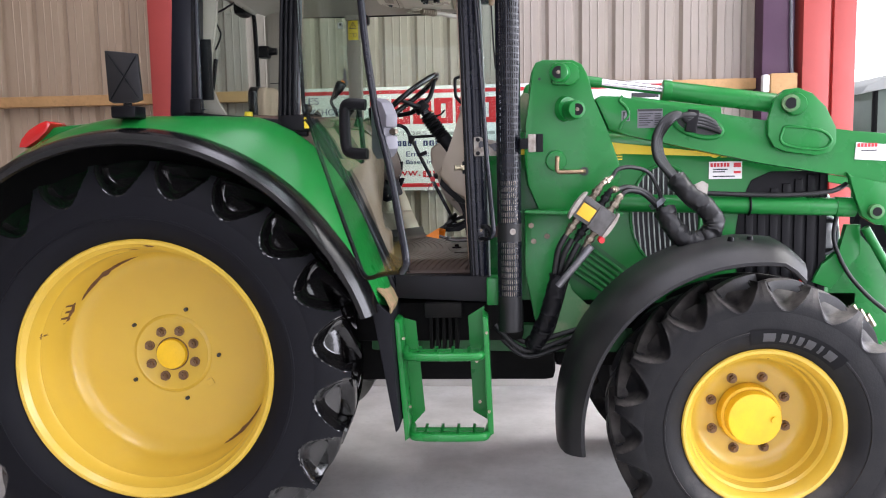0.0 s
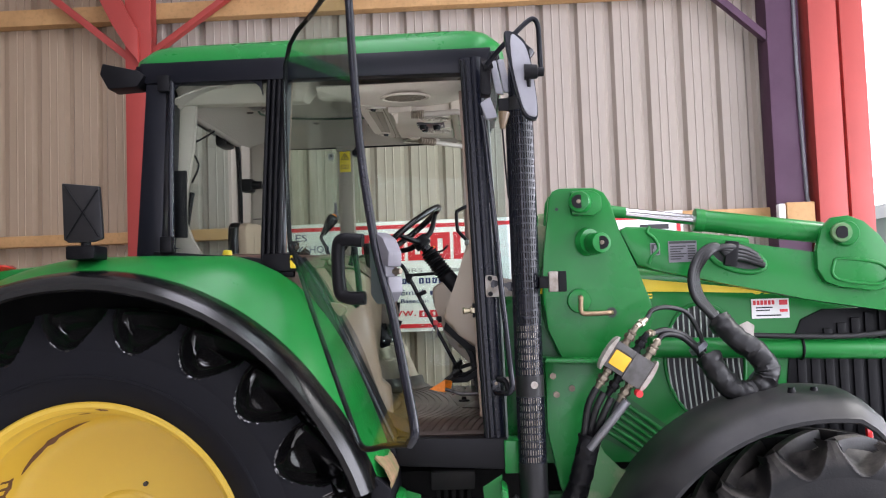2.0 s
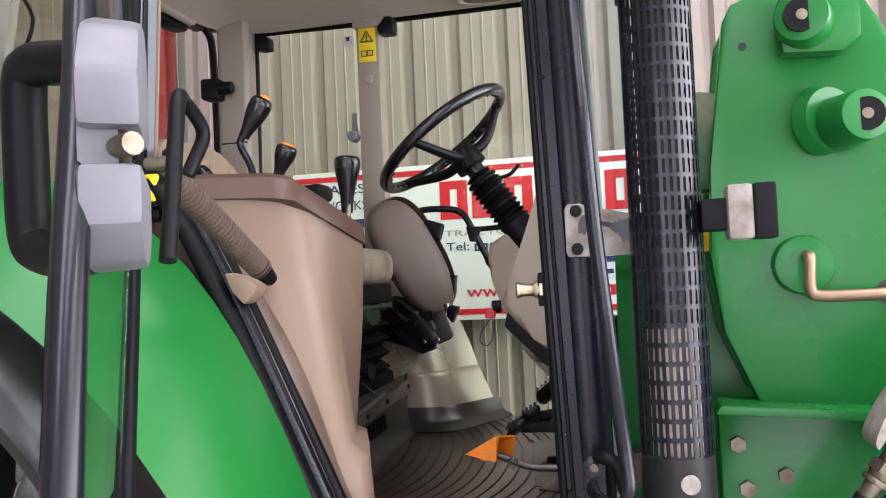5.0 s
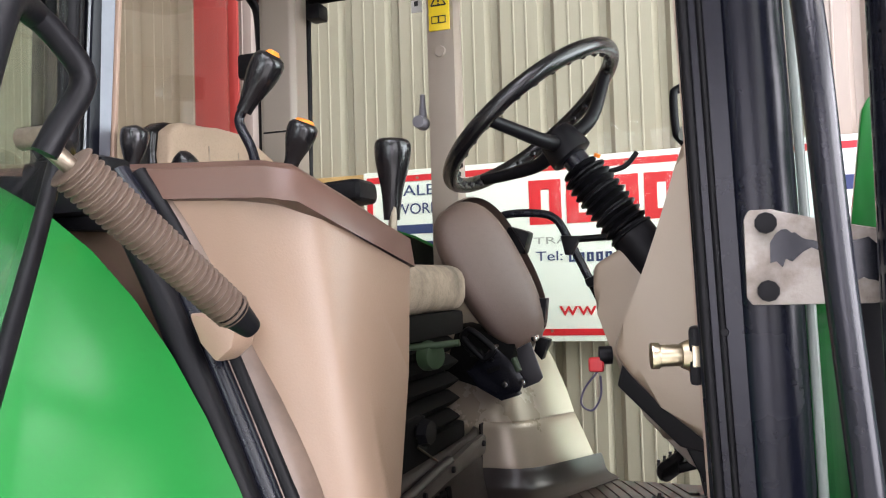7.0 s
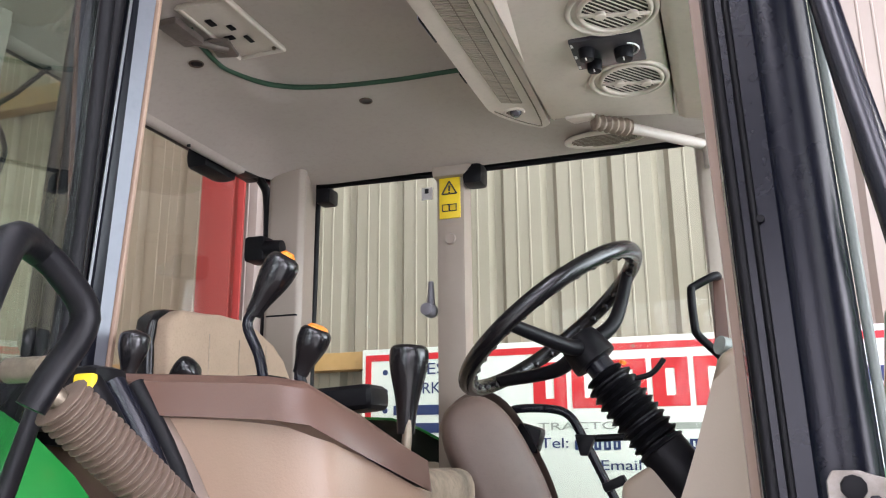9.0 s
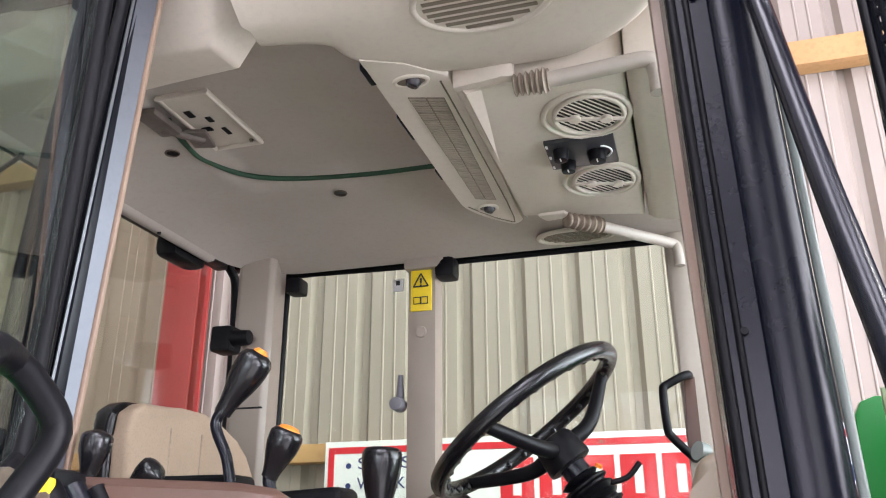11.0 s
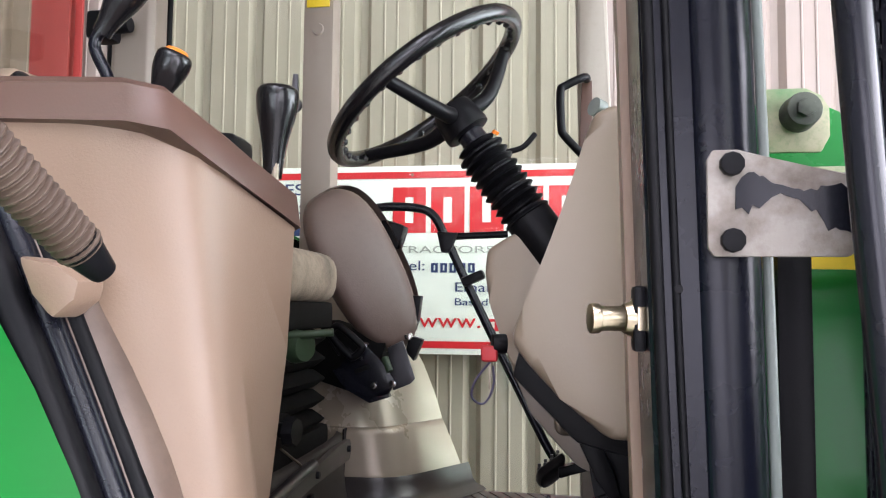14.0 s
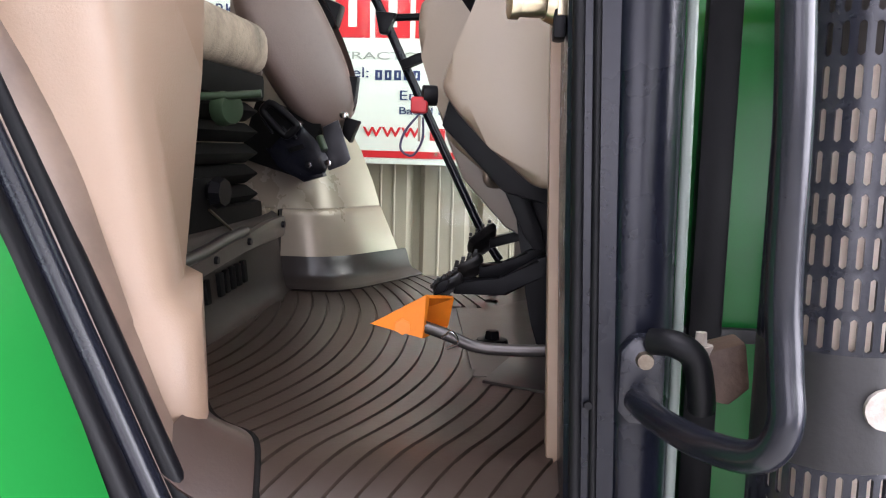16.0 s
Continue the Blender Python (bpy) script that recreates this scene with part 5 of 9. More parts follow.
# far-side rear-view mirror plate and rear plate lamp board on the fender
bm = prism(bm_new(), [(-1.255, 2.04), (-1.13, 2.025), (-1.12, 1.855), (-1.15, 1.845), (-1.235, 1.845), (-1.25, 1.855)], 3.30, 3.316, round_=0.005)
part("lamp_board", bm, BLACK_DUSTY, tractor, "black board with an empty lamp holder")
for a, b in (((-1.243, 2.03), (-1.132, 1.86)), ((-1.135, 2.015), (-1.24, 1.86))):
    part("board_rib", rod(bm_new(), (a[0], 3.298, a[1]), (b[0], 3.298, b[1]), 0.003, None, 6), BLACK, tractor)
bm = bm_new()
rod(bm, (-1.19, 3.33, 1.86), (-1.19, 3.33, 1.80), 0.016, None, 12)
box(bm, (-1.245, 3.3, 1.79), (-1.15, 3.4, 1.835), 0.008)
box(bm, (-1.195, 3.31, 1.88), (-1.17, 3.34, 1.95), 0.004)
part("board_foot", bm, BLACK, tractor, "black swivel foot of the board")

# ---- engine hood ----
HY0 = 3.785        # near hood side
rows = []
for x, top, low, half in ((0.165, 1.66, 1.0, 0.335), (0.36, 1.69, 1.0, 0.345), (0.6, 1.71, 1.0, 0.352), (0.95, 1.69, 0.98, 0.355), (1.25, 1.655, 0.98, 0.352), (1.45, 1.60, 0.98, 0.34), (1.58, 1.52, 1.0, 0.315), (1.66, 1.38, 1.02, 0.27), (1.69, 1.2, 1.04, 0.24), (1.69, 1.05, 1.04, 0.22)):
    ring = []
    r = min(0.1, half * 0.4)
    side = [(YC - half, low), (YC - half - 0.002, (low + top) / 2), (YC - half, top - r)]
    side += [(YC - half + r * (1 - math.cos(radians(a))), top - r + r * math.sin(radians(a))) for a in (25, 50, 70, 90)]
    side += [(YC, top + 0.015)]
    full = side + [(2 * YC - y, z) for y, z in side[-2::-1]]
    rows.append([(x, y, z) for y, z in full])
bm = sheet(bm_new(), rows)
hood = part("hood", bm, GREEN, tractor, "green engine hood", sharp=40)
bm = box(bm_new(), (0.20, 3.84, 1.0), (0.26, mirrored(3.84), 1.64), 0.02)
part("firewall", bm, BLACK, tractor, "black bulkhead behind the engine")
bm = box(bm_new(), (0.212, 3.762, 0.98), (0.246, 3.782, 1.68), 0.006)
part("hood_joint", bm, BLACK, tractor, "black rubber joint at the rear of the hood")
bm = box(bm_new(), (0.17, 3.772, 1.285), (0.30, 3.784, 1.30), 0.003)
part("hood_gap", bm, INK, tractor, "dark gap between hood and side panel")
# yellow stripe with a tapered end, and the number
bm = prism(bm_new(), [(0.18, 1.659), (0.66, 1.672), (1.10, 1.618), (1.16, 1.603), (1.10, 1.603), (0.70, 1.622), (0.18, 1.627)], HY0 - 0.004, HY0)
part("hood_stripe", bm, YELLOW_TRIM, hood, "yellow stripe along the hood")
lettering("hood_number", "6220", 0.062, (1.085, HY0 - 0.004, 1.585), FACING, YELLOW_TRIM, hood, 0.001, 0.17, "yellow model number")
bm = bm_new()
for k in range(3):
    box(bm, (0.70, HY0 - 0.004, 1.595 + 0.012 * k), (0.725, HY0 - 0.001, 1.601 + 0.012 * k))
part("hood_mark", bm, YELLOW_TRIM, hood, "end of the yellow name on the hood, as bars")
# dealer sticker
sticker = part("hood_sticker", box(bm_new(), (1.084, HY0 - 0.004, 1.508), (1.22, HY0 - 0.0005, 1.58)), STICKER, hood, "white dealer sticker")
bm = bm_new()
for k in range(6):
    box(bm, (1.09 + 0.0135 * k, HY0 - 0.0055, 1.558), (1.1 + 0.0135 * k, HY0 - 0.004, 1.574))
box(bm, (1.185, HY0 - 0.0055, 1.556), (1.214, HY0 - 0.004, 1.574))
box(bm, (1.186, HY0 - 0.0055, 1.53), (1.214, HY0 - 0.004, 1.54))
part("sticker_print", bm, SIGN_RED, sticker)
bm = bm_new()
for z, x1 in ((1.545, 1.16), (1.535, 1.15), (1.516, 1.19)):
    box(bm, (1.1, HY0 - 0.0055, z), (x1, HY0 - 0.004, z + 0.005))
part("sticker_print", bm, INK, sticker)
# oval side grille with slats
GCX, GCZ, GA, GB = 0.905, 1.355, 0.145, 0.215


def in_oval(t):
    a = radians(360 * t)
    x, z = GA * math.cos(a), GB * math.sin(a)
    return GCX + x + 0.12 * z * -0.35, GCZ + z


oval = [in_oval(i / 40) for i in range(40)]
part("side_grille", prism(bm_new(), oval, HY0 - 0.003, HY0 + 0.0005), INK, hood, "dark oval side grille")
bm = tube(bm_new(), [(x, HY0 - 0.003, z) for x, z in oval], 0.007, 8, 1, closed=True)
part("grille_rim", bm, GREEN, hood, "raised green rim of the grille")
grille_slat = mat("pale_slat_edge", (0.36, 0.40, 0.36), 0.35)
for k in range(13):
    x = -0.128 + 0.0213 * k
    h = GB * math.sqrt(max(0.0, 1 - (x / GA) ** 2)) * 0.97
    lean = 0.12 * 0.35
    bm = bm_new()
    tube(bm, [(GCX + x + lean * h, HY0 - 0.006, GCZ - h), (GCX + x - 0.008, HY0 - 0.012, GCZ), (GCX + x - lean * h, HY0 - 0.006, GCZ + h)], 0.0032, 6, 4)
    part("grille_slat", bm, grille_slat, hood)
# green louvres low on the side
for k in range(6):
    p0, p1 = (0.585 - 0.0138 * k, 1.23 - 0.0196 * k), (0.775 - 0.0205 * k, 1.082 - 0.0125 * k)
    bm = tube(bm_new(), [(p0[0], HY0 + 0.004, p0[1]), (p0[0] + 0.02, HY0 - 0.004, p0[1] - 0.016), ((p0[0] + p1[0]) / 2, HY0 - 0.006, (p0[1] + p1[1]) / 2), (p1[0], HY0 - 0.004, p1[1])], 0.0088, 12, 4)
    part("hood_louvre", bm, GREEN, hood, "green pressed louvre")
# flat plate in darker green, painted as the shade between the louvres
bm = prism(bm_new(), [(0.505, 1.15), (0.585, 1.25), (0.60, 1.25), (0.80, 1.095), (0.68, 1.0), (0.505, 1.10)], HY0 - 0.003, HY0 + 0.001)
part("louvre_field", bm, mat("recessed_green_panel", (0.003, 0.085, 0.014), 0.5), hood, "green louvre panel, darkened as shade between the louvres")
# black ribbed front grille and headlight
bm = prism(bm_new(), [(1.215, 1.03), (1.195, 1.25), (1.215, 1.40), (1.26, 1.50), (1.34, 1.535), (1.56, 1.535), (1.56, 1.03)], HY0 - 0.004, HY0 + 0.02, round_=0.003)
part("front_grille", bm, BLACK, hood, "black ribbed front grille")
for k in range(7):
    x = 1.235 + 0.05 * k
    bm = box(bm_new(), (x, HY0 - 0.014, 1.03), (x + 0.032, HY0 - 0.003, 1.40 + 0.018 * min(k, 6) + (0.03 if k > 1 else 0)), 0.004)
    part("grille_rib", bm, BLACK, hood)
bm = box(bm_new(), (1.50, 3.79, 1.185), (1.62, 3.86, 1.335), 0.02)
lamp = part("headlight", bm, BLACK, hood, "square headlight in a black surround")
bm = tube(bm_new(), [(1.515, 3.787, 1.20), (1.605, 3.787, 1.20), (1.61, 3.787, 1.325), (1.51, 3.787, 1.325)], 0.005, 8, 3, closed=True)
part("headlight_rim", bm, ALU, lamp, "pale headlight rim")
part("headlight_lens", box(bm_new(), (1.52, 3.783, 1.208), (1.60, 3.795, 1.318), 0.012), LAMP_GLASS, lamp, "grey headlight lens")
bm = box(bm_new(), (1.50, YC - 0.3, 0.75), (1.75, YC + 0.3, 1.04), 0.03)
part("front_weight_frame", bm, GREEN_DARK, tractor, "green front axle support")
part("reflector", box(bm_new(), (1.455, 3.74, 1.04), (1.475, 3.76, 1.12), 0.003), RED_LENS, tractor, "red reflector")

# ---- front fender ----
for f, y0 in ((1, 3.27), (-1, mirrored(3.27))):
    rows = []
    for a in range(-97, 18, 4):
        t = (a + 97) / 117
        ra = radians(a)
        r = 0.642 - 0.004 * t
        s, c = math.sin(ra), math.cos(ra)
        cx, cz = 1.15, 0.57
        prof = [(-0.004, 0.012), (0.0, 0.0), (0.012, 0.0), (0.02, 0.008), (0.045, 0.026), (0.07, 0.065), (0.084, 0.13), (0.09, 0.22), (0.082, 0.34), (0.07, 0.42), (0.04, 0.43)]
        if a > 8:
            prof = [(p - 0.007 * (a - 8), q) for p, q in prof]
        rows.append([(cx + (r + p) * s, y0 + f * q, cz + (r + p) * c) for p, q in prof])
    part("front_fender", sheet(bm_new(), rows, 0.005), BLACK_DUSTY, tractor, "dusty black front fender")
for x in (1.07, 1.14):
    part("fender_bolt", rod(bm_new(), (x, 3.40, 1.278), (x, 3.40, 1.302), 0.016, 0.01, 12), BLACK, tractor)

# ---- front loader ----
tower = [(0.345, 1.965), (0.358, 1.99), (0.385, 2.0), (0.505, 1.997), (0.54, 1.98), (0.563, 1.94), (0.59, 1.84), (0.645, 1.71), (0.69, 1.585), (0.695, 1.53), (0.665, 1.44), (0.56, 1.385), (0.37, 1.395), (0.325, 1.5), (0.31, 1.62), (0.318, 1.75)]
bm = prism(bm_new(), tower, 3.635, 3.66, round_=0.004)
prism(bm, tower, 3.79, 3.81, round_=0.004)
rod(bm, (0.45, 3.66, 1.70), (0.45, 3.79, 1.70), 0.04)
loader = part("loader_tower", bm, GREEN, tractor, "green welded loader tower plates")
part("tower_ear", prism(bm_new(), [(0.30, 1.72), (0.295, 1.86), (0.31, 1.88), (0.345, 1.87), (0.335, 1.72)], 3.7, 3.76, round_=0.006), GREEN_WORN, loader, "worn green ear behind the tower")


def boss(x, z, y0, y1, r, sx=0.0):
    bm = rod(bm_new(), (x + sx, y0, z), (x, y1, z), r * 1.12, r, 28, 0.004)
    b = part("pivot_boss", bm, GREEN, loader, "green pivot boss")
    bm = rod(bm_new(), (x, y1 + 0.002, z), (x, y1 - 0.0025, z), r * 0.66, None, 24)
    part("pin_bore", bm, BLACK, b, "dark pin bore")
    bm = rod(bm_new(), (x, y1, z), (x, y1 - 0.005, z), r * 0.22, None, 12, 0.001)
    part("pin_bolt", bm, DIRTY_STEEL, b)


part("boss_plate", prism(bm_new(), [(0.42, 1.90), (0.50, 1.895), (0.528, 1.915), (0.528, 1.965), (0.50, 1.985), (0.42, 1.985)], 3.60, 3.637, round_=0.01), GREEN, loader, "welded boss plate")
boss(0.442, 1.943, 3.61, 3.565, 0.036, 0.012)
part("boss_plate", rod(bm_new(), (0.475, 3.637, 1.805), (0.485, 3.62, 1.805), 0.052, 0.045, 28), GREEN, loader, "welded boss plate")
boss(0.515, 1.797, 3.625, 3.555, 0.035, -0.02)
# lock pin with a bent rod
part("lock_boss", rod(bm_new(), (0.437, 3.637, 1.597), (0.437, 3.615, 1.597), 0.044, 0.041, 28, 0.004), GREEN, loader, "green lock pin boss")
bm = tube(bm_new(), [(0.44, 3.62, 1.61), (0.44, 3.595, 1.607), (0.438, 3.59, 1.59), (0.438, 3.59, 1.562), (0.45, 3.59, 1.553), (0.50, 3.59, 1.552), (0.535, 3.595, 1.553), (0.55, 3.63, 1.553)], 0.0085, 10, 5)
part("lock_pin", bm, mat("bronze_worn_rod", (0.30, 0.21, 0.13), 0.4, metal=0.7, stain_amount=0.5, stain_scale=20.0), loader, "worn bent lock pin")
part("lock_hole", rod(bm_new(), (0.55, 3.637, 1.553), (0.55, 3.6335, 1.553), 0.018, None, 16), INK, loader)
part("tower_hole", rod(bm_new(), (0.372, 3.637, 1.925), (0.372, 3.6335, 1.925), 0.006, None, 10), INK, loader)
# bracket shelf and lower leg
bm = prism(bm_new(), [(0.30, 1.39), (0.70, 1.37), (0.70, 1.385), (0.31, 1.403)], 3.58, 3.66, round_=0.003)
part("tower_shelf", bm, GREEN, loader, "green folded lip on the tower")
bm = prism(bm_new(), [(0.31, 1.385), (0.60, 1.378), (0.50, 1.30), (0.455, 1.15), (0.45, 0.85), (0.40, 0.83), (0.345, 0.95), (0.31, 1.15)], 3.65, 3.68, round_=0.004)
part("tower_leg", bm, GREEN, loader, "green loader leg with worn paint")
bm = prism(bm_new(), [(0.475, 1.14), (0.50, 1.06), (0.56, 1.0), (0.68, 0.985), (0.66, 0.90), (0.60, 0.80), (0.39, 0.82), (0.40, 0.9)], 3.645, 3.66, round_=0.004)
part("tower_gusset", bm, GREEN_WORN, loader, "scuffed green gusset plate")
for x, z in ((0.345, 1.27), (0.335, 1.335), (0.40, 1.29)):
    part("tower_bolt", rod(bm_new(), (x, 3.652, z), (x, 3.638, z), 0.012, None, 6), DIRTY_STEEL, loader, "grimy bolt head")
# lift arm
arm = [(0.60, 1.845), (0.625, 1.86), (0.70, 1.853), (0.94, 1.803), (1.27, 1.745), (1.62, 1.695), (2.0, 1.66), (2.2, 1.55), (2.5, 0.9), (2.35, 0.85), (2.1, 1.4), (1.95, 1.46), (1.56, 1.52), (1.28, 1.57), (0.95, 1.645), (0.72, 1.70), (0.66, 1.715)]
lift = part("lift_arm", prism(bm_new(), arm, 3.695, 3.79, round_=0.012), GREEN, loader, "green boxed loader lift arm")
bm = tube(bm_new(), [(0.71, 3.694, 1.855), (0.70, 3.692, 1.835), (0.725, 3.692, 1.81), (0.735, 3.692, 1.775), (0.71, 3.692, 1.745), (0.70, 3.694, 1.72)], 0.006, 6, 5)
part("weld_seam", bm, GREEN, lift, "weld seam on the arm")
bm = tube(bm_new(), [(0.925 + 0.09 + 0.095 * math.cos(radians(a)) * (1 - 0.0), 3.695, 1.727 + 0.042 * math.sin(radians(a)) - 0.24 * 0.095 * math.cos(radians(a))) for a in range(0, 360, 24)], 0.011, 8, 2, closed=True)
part("arm_port", bm, GREEN, lift, "raised oval rim of the hose port")
bm = prism(bm_new(), [(1.015 + 0.088 * math.cos(radians(a)), 1.727 + 0.036 * math.sin(radians(a)) - 0.24 * 0.088 * math.cos(radians(a))) for a in range(0, 360, 18)], 3.69, 3.697)
part("port_recess", bm, INK, lift, "dark inside of the hose port")
# plates
part("warning_plate", box(bm_new(), (0.708, 3.691, 1.752), (0.742, 3.696, 1.795)), GREY_PLASTIC, lift, "small warning plate")
part("warning_mark", box(bm_new(), (0.712, 3.6895, 1.756), (0.738, 3.692, 1.791), 0.002), INK, lift)
bm = rod(bm_new(), (0.725, 3.6898, 1.768), (0.725, 3.6885, 1.768), 0.009, None, 14)
box(bm, (0.721, 3.6885, 1.772), (0.729, 3.6898, 1.787))
part("warning_mark", bm, GREY_PLASTIC, lift)
plate = part("type_plate", box(bm_new(), (0.772, 3.691, 1.723), (0.873, 3.696, 1.80)), GREY_PLASTIC, lift, "grey maker's type plate")
bm = bm_new()
box(bm, (0.774, 3.6895, 1.79), (0.871, 3.692, 1.799))
for k in range(6):
    box(bm, (0.778, 3.6895, 1.733 + 0.009 * k), (0.815 + 0.01 * (k % 3), 3.692, 1.737 + 0.009 * k))
    box(bm, (0.84, 3.6895, 1.733 + 0.009 * k), (0.866, 3.692, 1.737 + 0.009 * k))
part("plate_print", bm, INK, plate)
bm = prism(bm_new(), [(1.637, 1.58), (1.78, 1.57), (1.78, 1.635), (1.641, 1.648)], 3.69, 3.696)
part("arm_sticker", bm, STICKER, lift, "white dealer sticker on the arm")
bm = bm_new()
for k in range(6):
    box(bm, (1.645 + 0.0135 * k, 3.688, 1.628), (1.655 + 0.0135 * k, 3.691, 1.643))
part("sticker_print", bm, SIGN_RED, lift)
bm = box(bm_new(), (1.66, 3.688, 1.612), (1.72, 3.691, 1.617))
part("sticker_print", bm, INK, lift)
# gusset with pressed oval
gus = [(1.285, 1.68), (1.285, 1.75), (1.305, 1.82), (1.345, 1.862), (1.40, 1.868), (1.455, 1.845), (1.51, 1.79), (1.55, 1.71), (1.553, 1.65), (1.53, 1.61), (1.48, 1.598), (1.36, 1.615), (1.31, 1.635)]
part("arm_gusset", prism(bm_new(), gus, 3.665, 3.697, round_=0.006), GREEN, lift, "green arm gusset plate")
ov = [(1.335, 1.66), (1.34, 1.695), (1.36, 1.715), (1.48, 1.70), (1.525, 1.672), (1.528, 1.645), (1.49, 1.622), (1.37, 1.637)]
part("gusset_bead", tube(bm_new(), [(x, 3.664, z) for x, z in ov], 0.006, 8, 4, closed=True), GREEN, lift, "pressed oval bead")
part("boss_plate", rod(bm_new(), (1.385, 3.668, 1.803), (1.38, 3.635, 1.803), 0.048, 0.042, 28, 0.006), GREEN, lift, "welded boss plate")
bm = rod(bm_new(), (1.36, 3.645, 1.805), (1.355, 3.615, 1.805), 0.034, None, 28, 0.004)
part("pivot_boss", bm, GREEN_WORN, lift, "worn pivot boss")
part("pin_bore", rod(bm_new(), (1.355, 3.617, 1.805), (1.355, 3.612, 1.805), 0.022, None, 20), BLACK, lift)
# upper cylinder
bm = rod(bm_new(), (0.885, 3.725, 1.875), (1.33, 3.725, 1.812), 0.039, None, 32, 0.004)
rod(bm, (0.875, 3.725, 1.8765), (0.91, 3.725, 1.8715), 0.042, None, 32, 0.003)
cyl_ = part("tilt_cylinder", bm, GREEN, loader, "green hydraulic tilt cylinder")
part("cylinder_rod", rod(bm_new(), (0.62, 3.725, 1.913), (0.9, 3.725, 1.873), 0.019, None, 20), CHROME, cyl_, "polished piston rod")
part("rod_eye", rod(bm_new(), (0.56, 3.725, 1.92), (0.63, 3.725, 1.912), 0.024, 0.021, 18), GREEN, cyl_, "green rod eye")
# lower cylinder
bm = rod(bm_new(), (0.70, 3.735, 1.418), (1.64, 3.735, 1.385), 0.037, None, 32, 0.004)
rod(bm, (1.58, 3.735, 1.387), (1.66, 3.735, 1.384), 0.041, None, 32, 0.004)
low = part("lift_cylinder", bm, GREEN, loader, "green hydraulic lift cylinder")
part("cylinder_clamp", tube(bm_new(), [(1.235 + 0.002 * math.cos(radians(a)), 3.735 + 0.04 * math.cos(radians(a)), 1.40 + 0.04 * math.sin(radians(a))) for a in range(0, 360, 30)], 0.005, 6, 2, closed=True), BLACK, low, "black hose clip")
part("cylinder_hose", tube(bm_new(), [(1.0, 3.70, 1.455), (1.1, 3.70, 1.45), (1.235, 3.70, 1.443), (1.4, 3.70, 1.44), (1.55, 3.70, 1.452), (1.62, 3.72, 1.48)], 0.010, 8, 5), HOSE, low, "black hydraulic hose")
part("clip_bracket", prism(bm_new(), [(0.975, 1.48), (1.03, 1.505), (1.055, 1.49), (1.045, 1.40), (1.0, 1.39)], 3.67, 3.675, round_=0.002), BARE, low, "thin steel clip bracket")
# knee of the arm
knee = [(1.60, 1.53), (1.64, 1.50), (1.78, 1.48), (1.85, 1.40), (1.80, 1.31), (1.72, 1.315), (1.665, 1.35), (1.64, 1.42)]
part("arm_knee", prism(bm_new(), knee, 3.67, 3.70, round_=0.006), GREEN, lift, "green knee plate")
part("knee_boss", rod(bm_new(), (1.712, 3.672, 1.37), (1.712, 3.645, 1.37), 0.030, None, 24, 0.004), GREEN_WORN, lift, "worn pin boss")
part("pin_bore", rod(bm_new(), (1.712, 3.647, 1.37), (1.712, 3.642, 1.37), 0.018, None, 18), BLACK, lift)
bm = prism(bm_new(), [(1.64, 1.31), (1.70, 1.31), (1.70, 1.18), (1.64, 1.12), (1.59, 1.04), (1.51, 1.07), (1.55, 1.15), (1.62, 1.20)], 3.76, 3.79, round_=0.004)
part("knee_link", bm, GREEN, lift, "green bent link plate")
part("knee_rod", rod(bm_new(), (1.70, 3.72, 1.30), (1.86, 3.72, 1.02), 0.018, None, 14), GREEN, lift, "green link rod")
part("knee_panel", prism(bm_new(), [(1.56, 1.1), (1.72, 1.28), (1.95, 1.0), (1.95, 0.7), (1.62, 0.72)], 3.84, 3.88, round_=0.006), GREEN, tractor, "green front guard panel")
bm = tube(bm_new(), [(1.60, 3.75, 1.36), (1.585, 3.74, 1.25), (1.64, 3.74, 1.12), (1.72, 3.73, 1.02), (1.80, 3.72, 0.95)], 0.009, 8, 5)
part("knee_hose", bm, HOSE, lift, "black hose at the knee")
for k in range(3):
    part("hose_fitting", rod(bm_new(), (1.66 + 0.03 * k, 3.72, 0.98 - 0.02 * k), (1.69 + 0.03 * k, 3.72, 0.93 - 0.02 * k), 0.011, None, 8), STEEL, lift, "zinc hose fitting")
# far loader side, plain
SOOTY = mat("sooty_green_paint", (0.05, 0.062, 0.042), 0.6, stain=(0.012, 0.012, 0.011), stain_amount=0.9, stain_scale=22.0, bump=0.3, bump_scale=80.0)
part("far_tower", prism(bm_new(), tower, mirrored(3.66), mirrored(3.635), round_=0.004), GREEN, loader, "green loader tower plate")
part("far_arm", prism(bm_new(), arm, mirrored(3.79), mirrored(3.695), round_=0.012), GREEN, loader, "green boxed loader lift arm")
bm = rod(bm_new(), (0.885, mirrored(3.725), 1.875), (1.33, mirrored(3.725), 1.812), 0.039, None, 24)
part("far_cylinder", bm, GREEN, loader, "green hydraulic tilt cylinder")
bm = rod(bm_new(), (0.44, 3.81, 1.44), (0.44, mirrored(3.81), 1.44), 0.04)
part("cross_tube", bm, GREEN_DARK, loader)
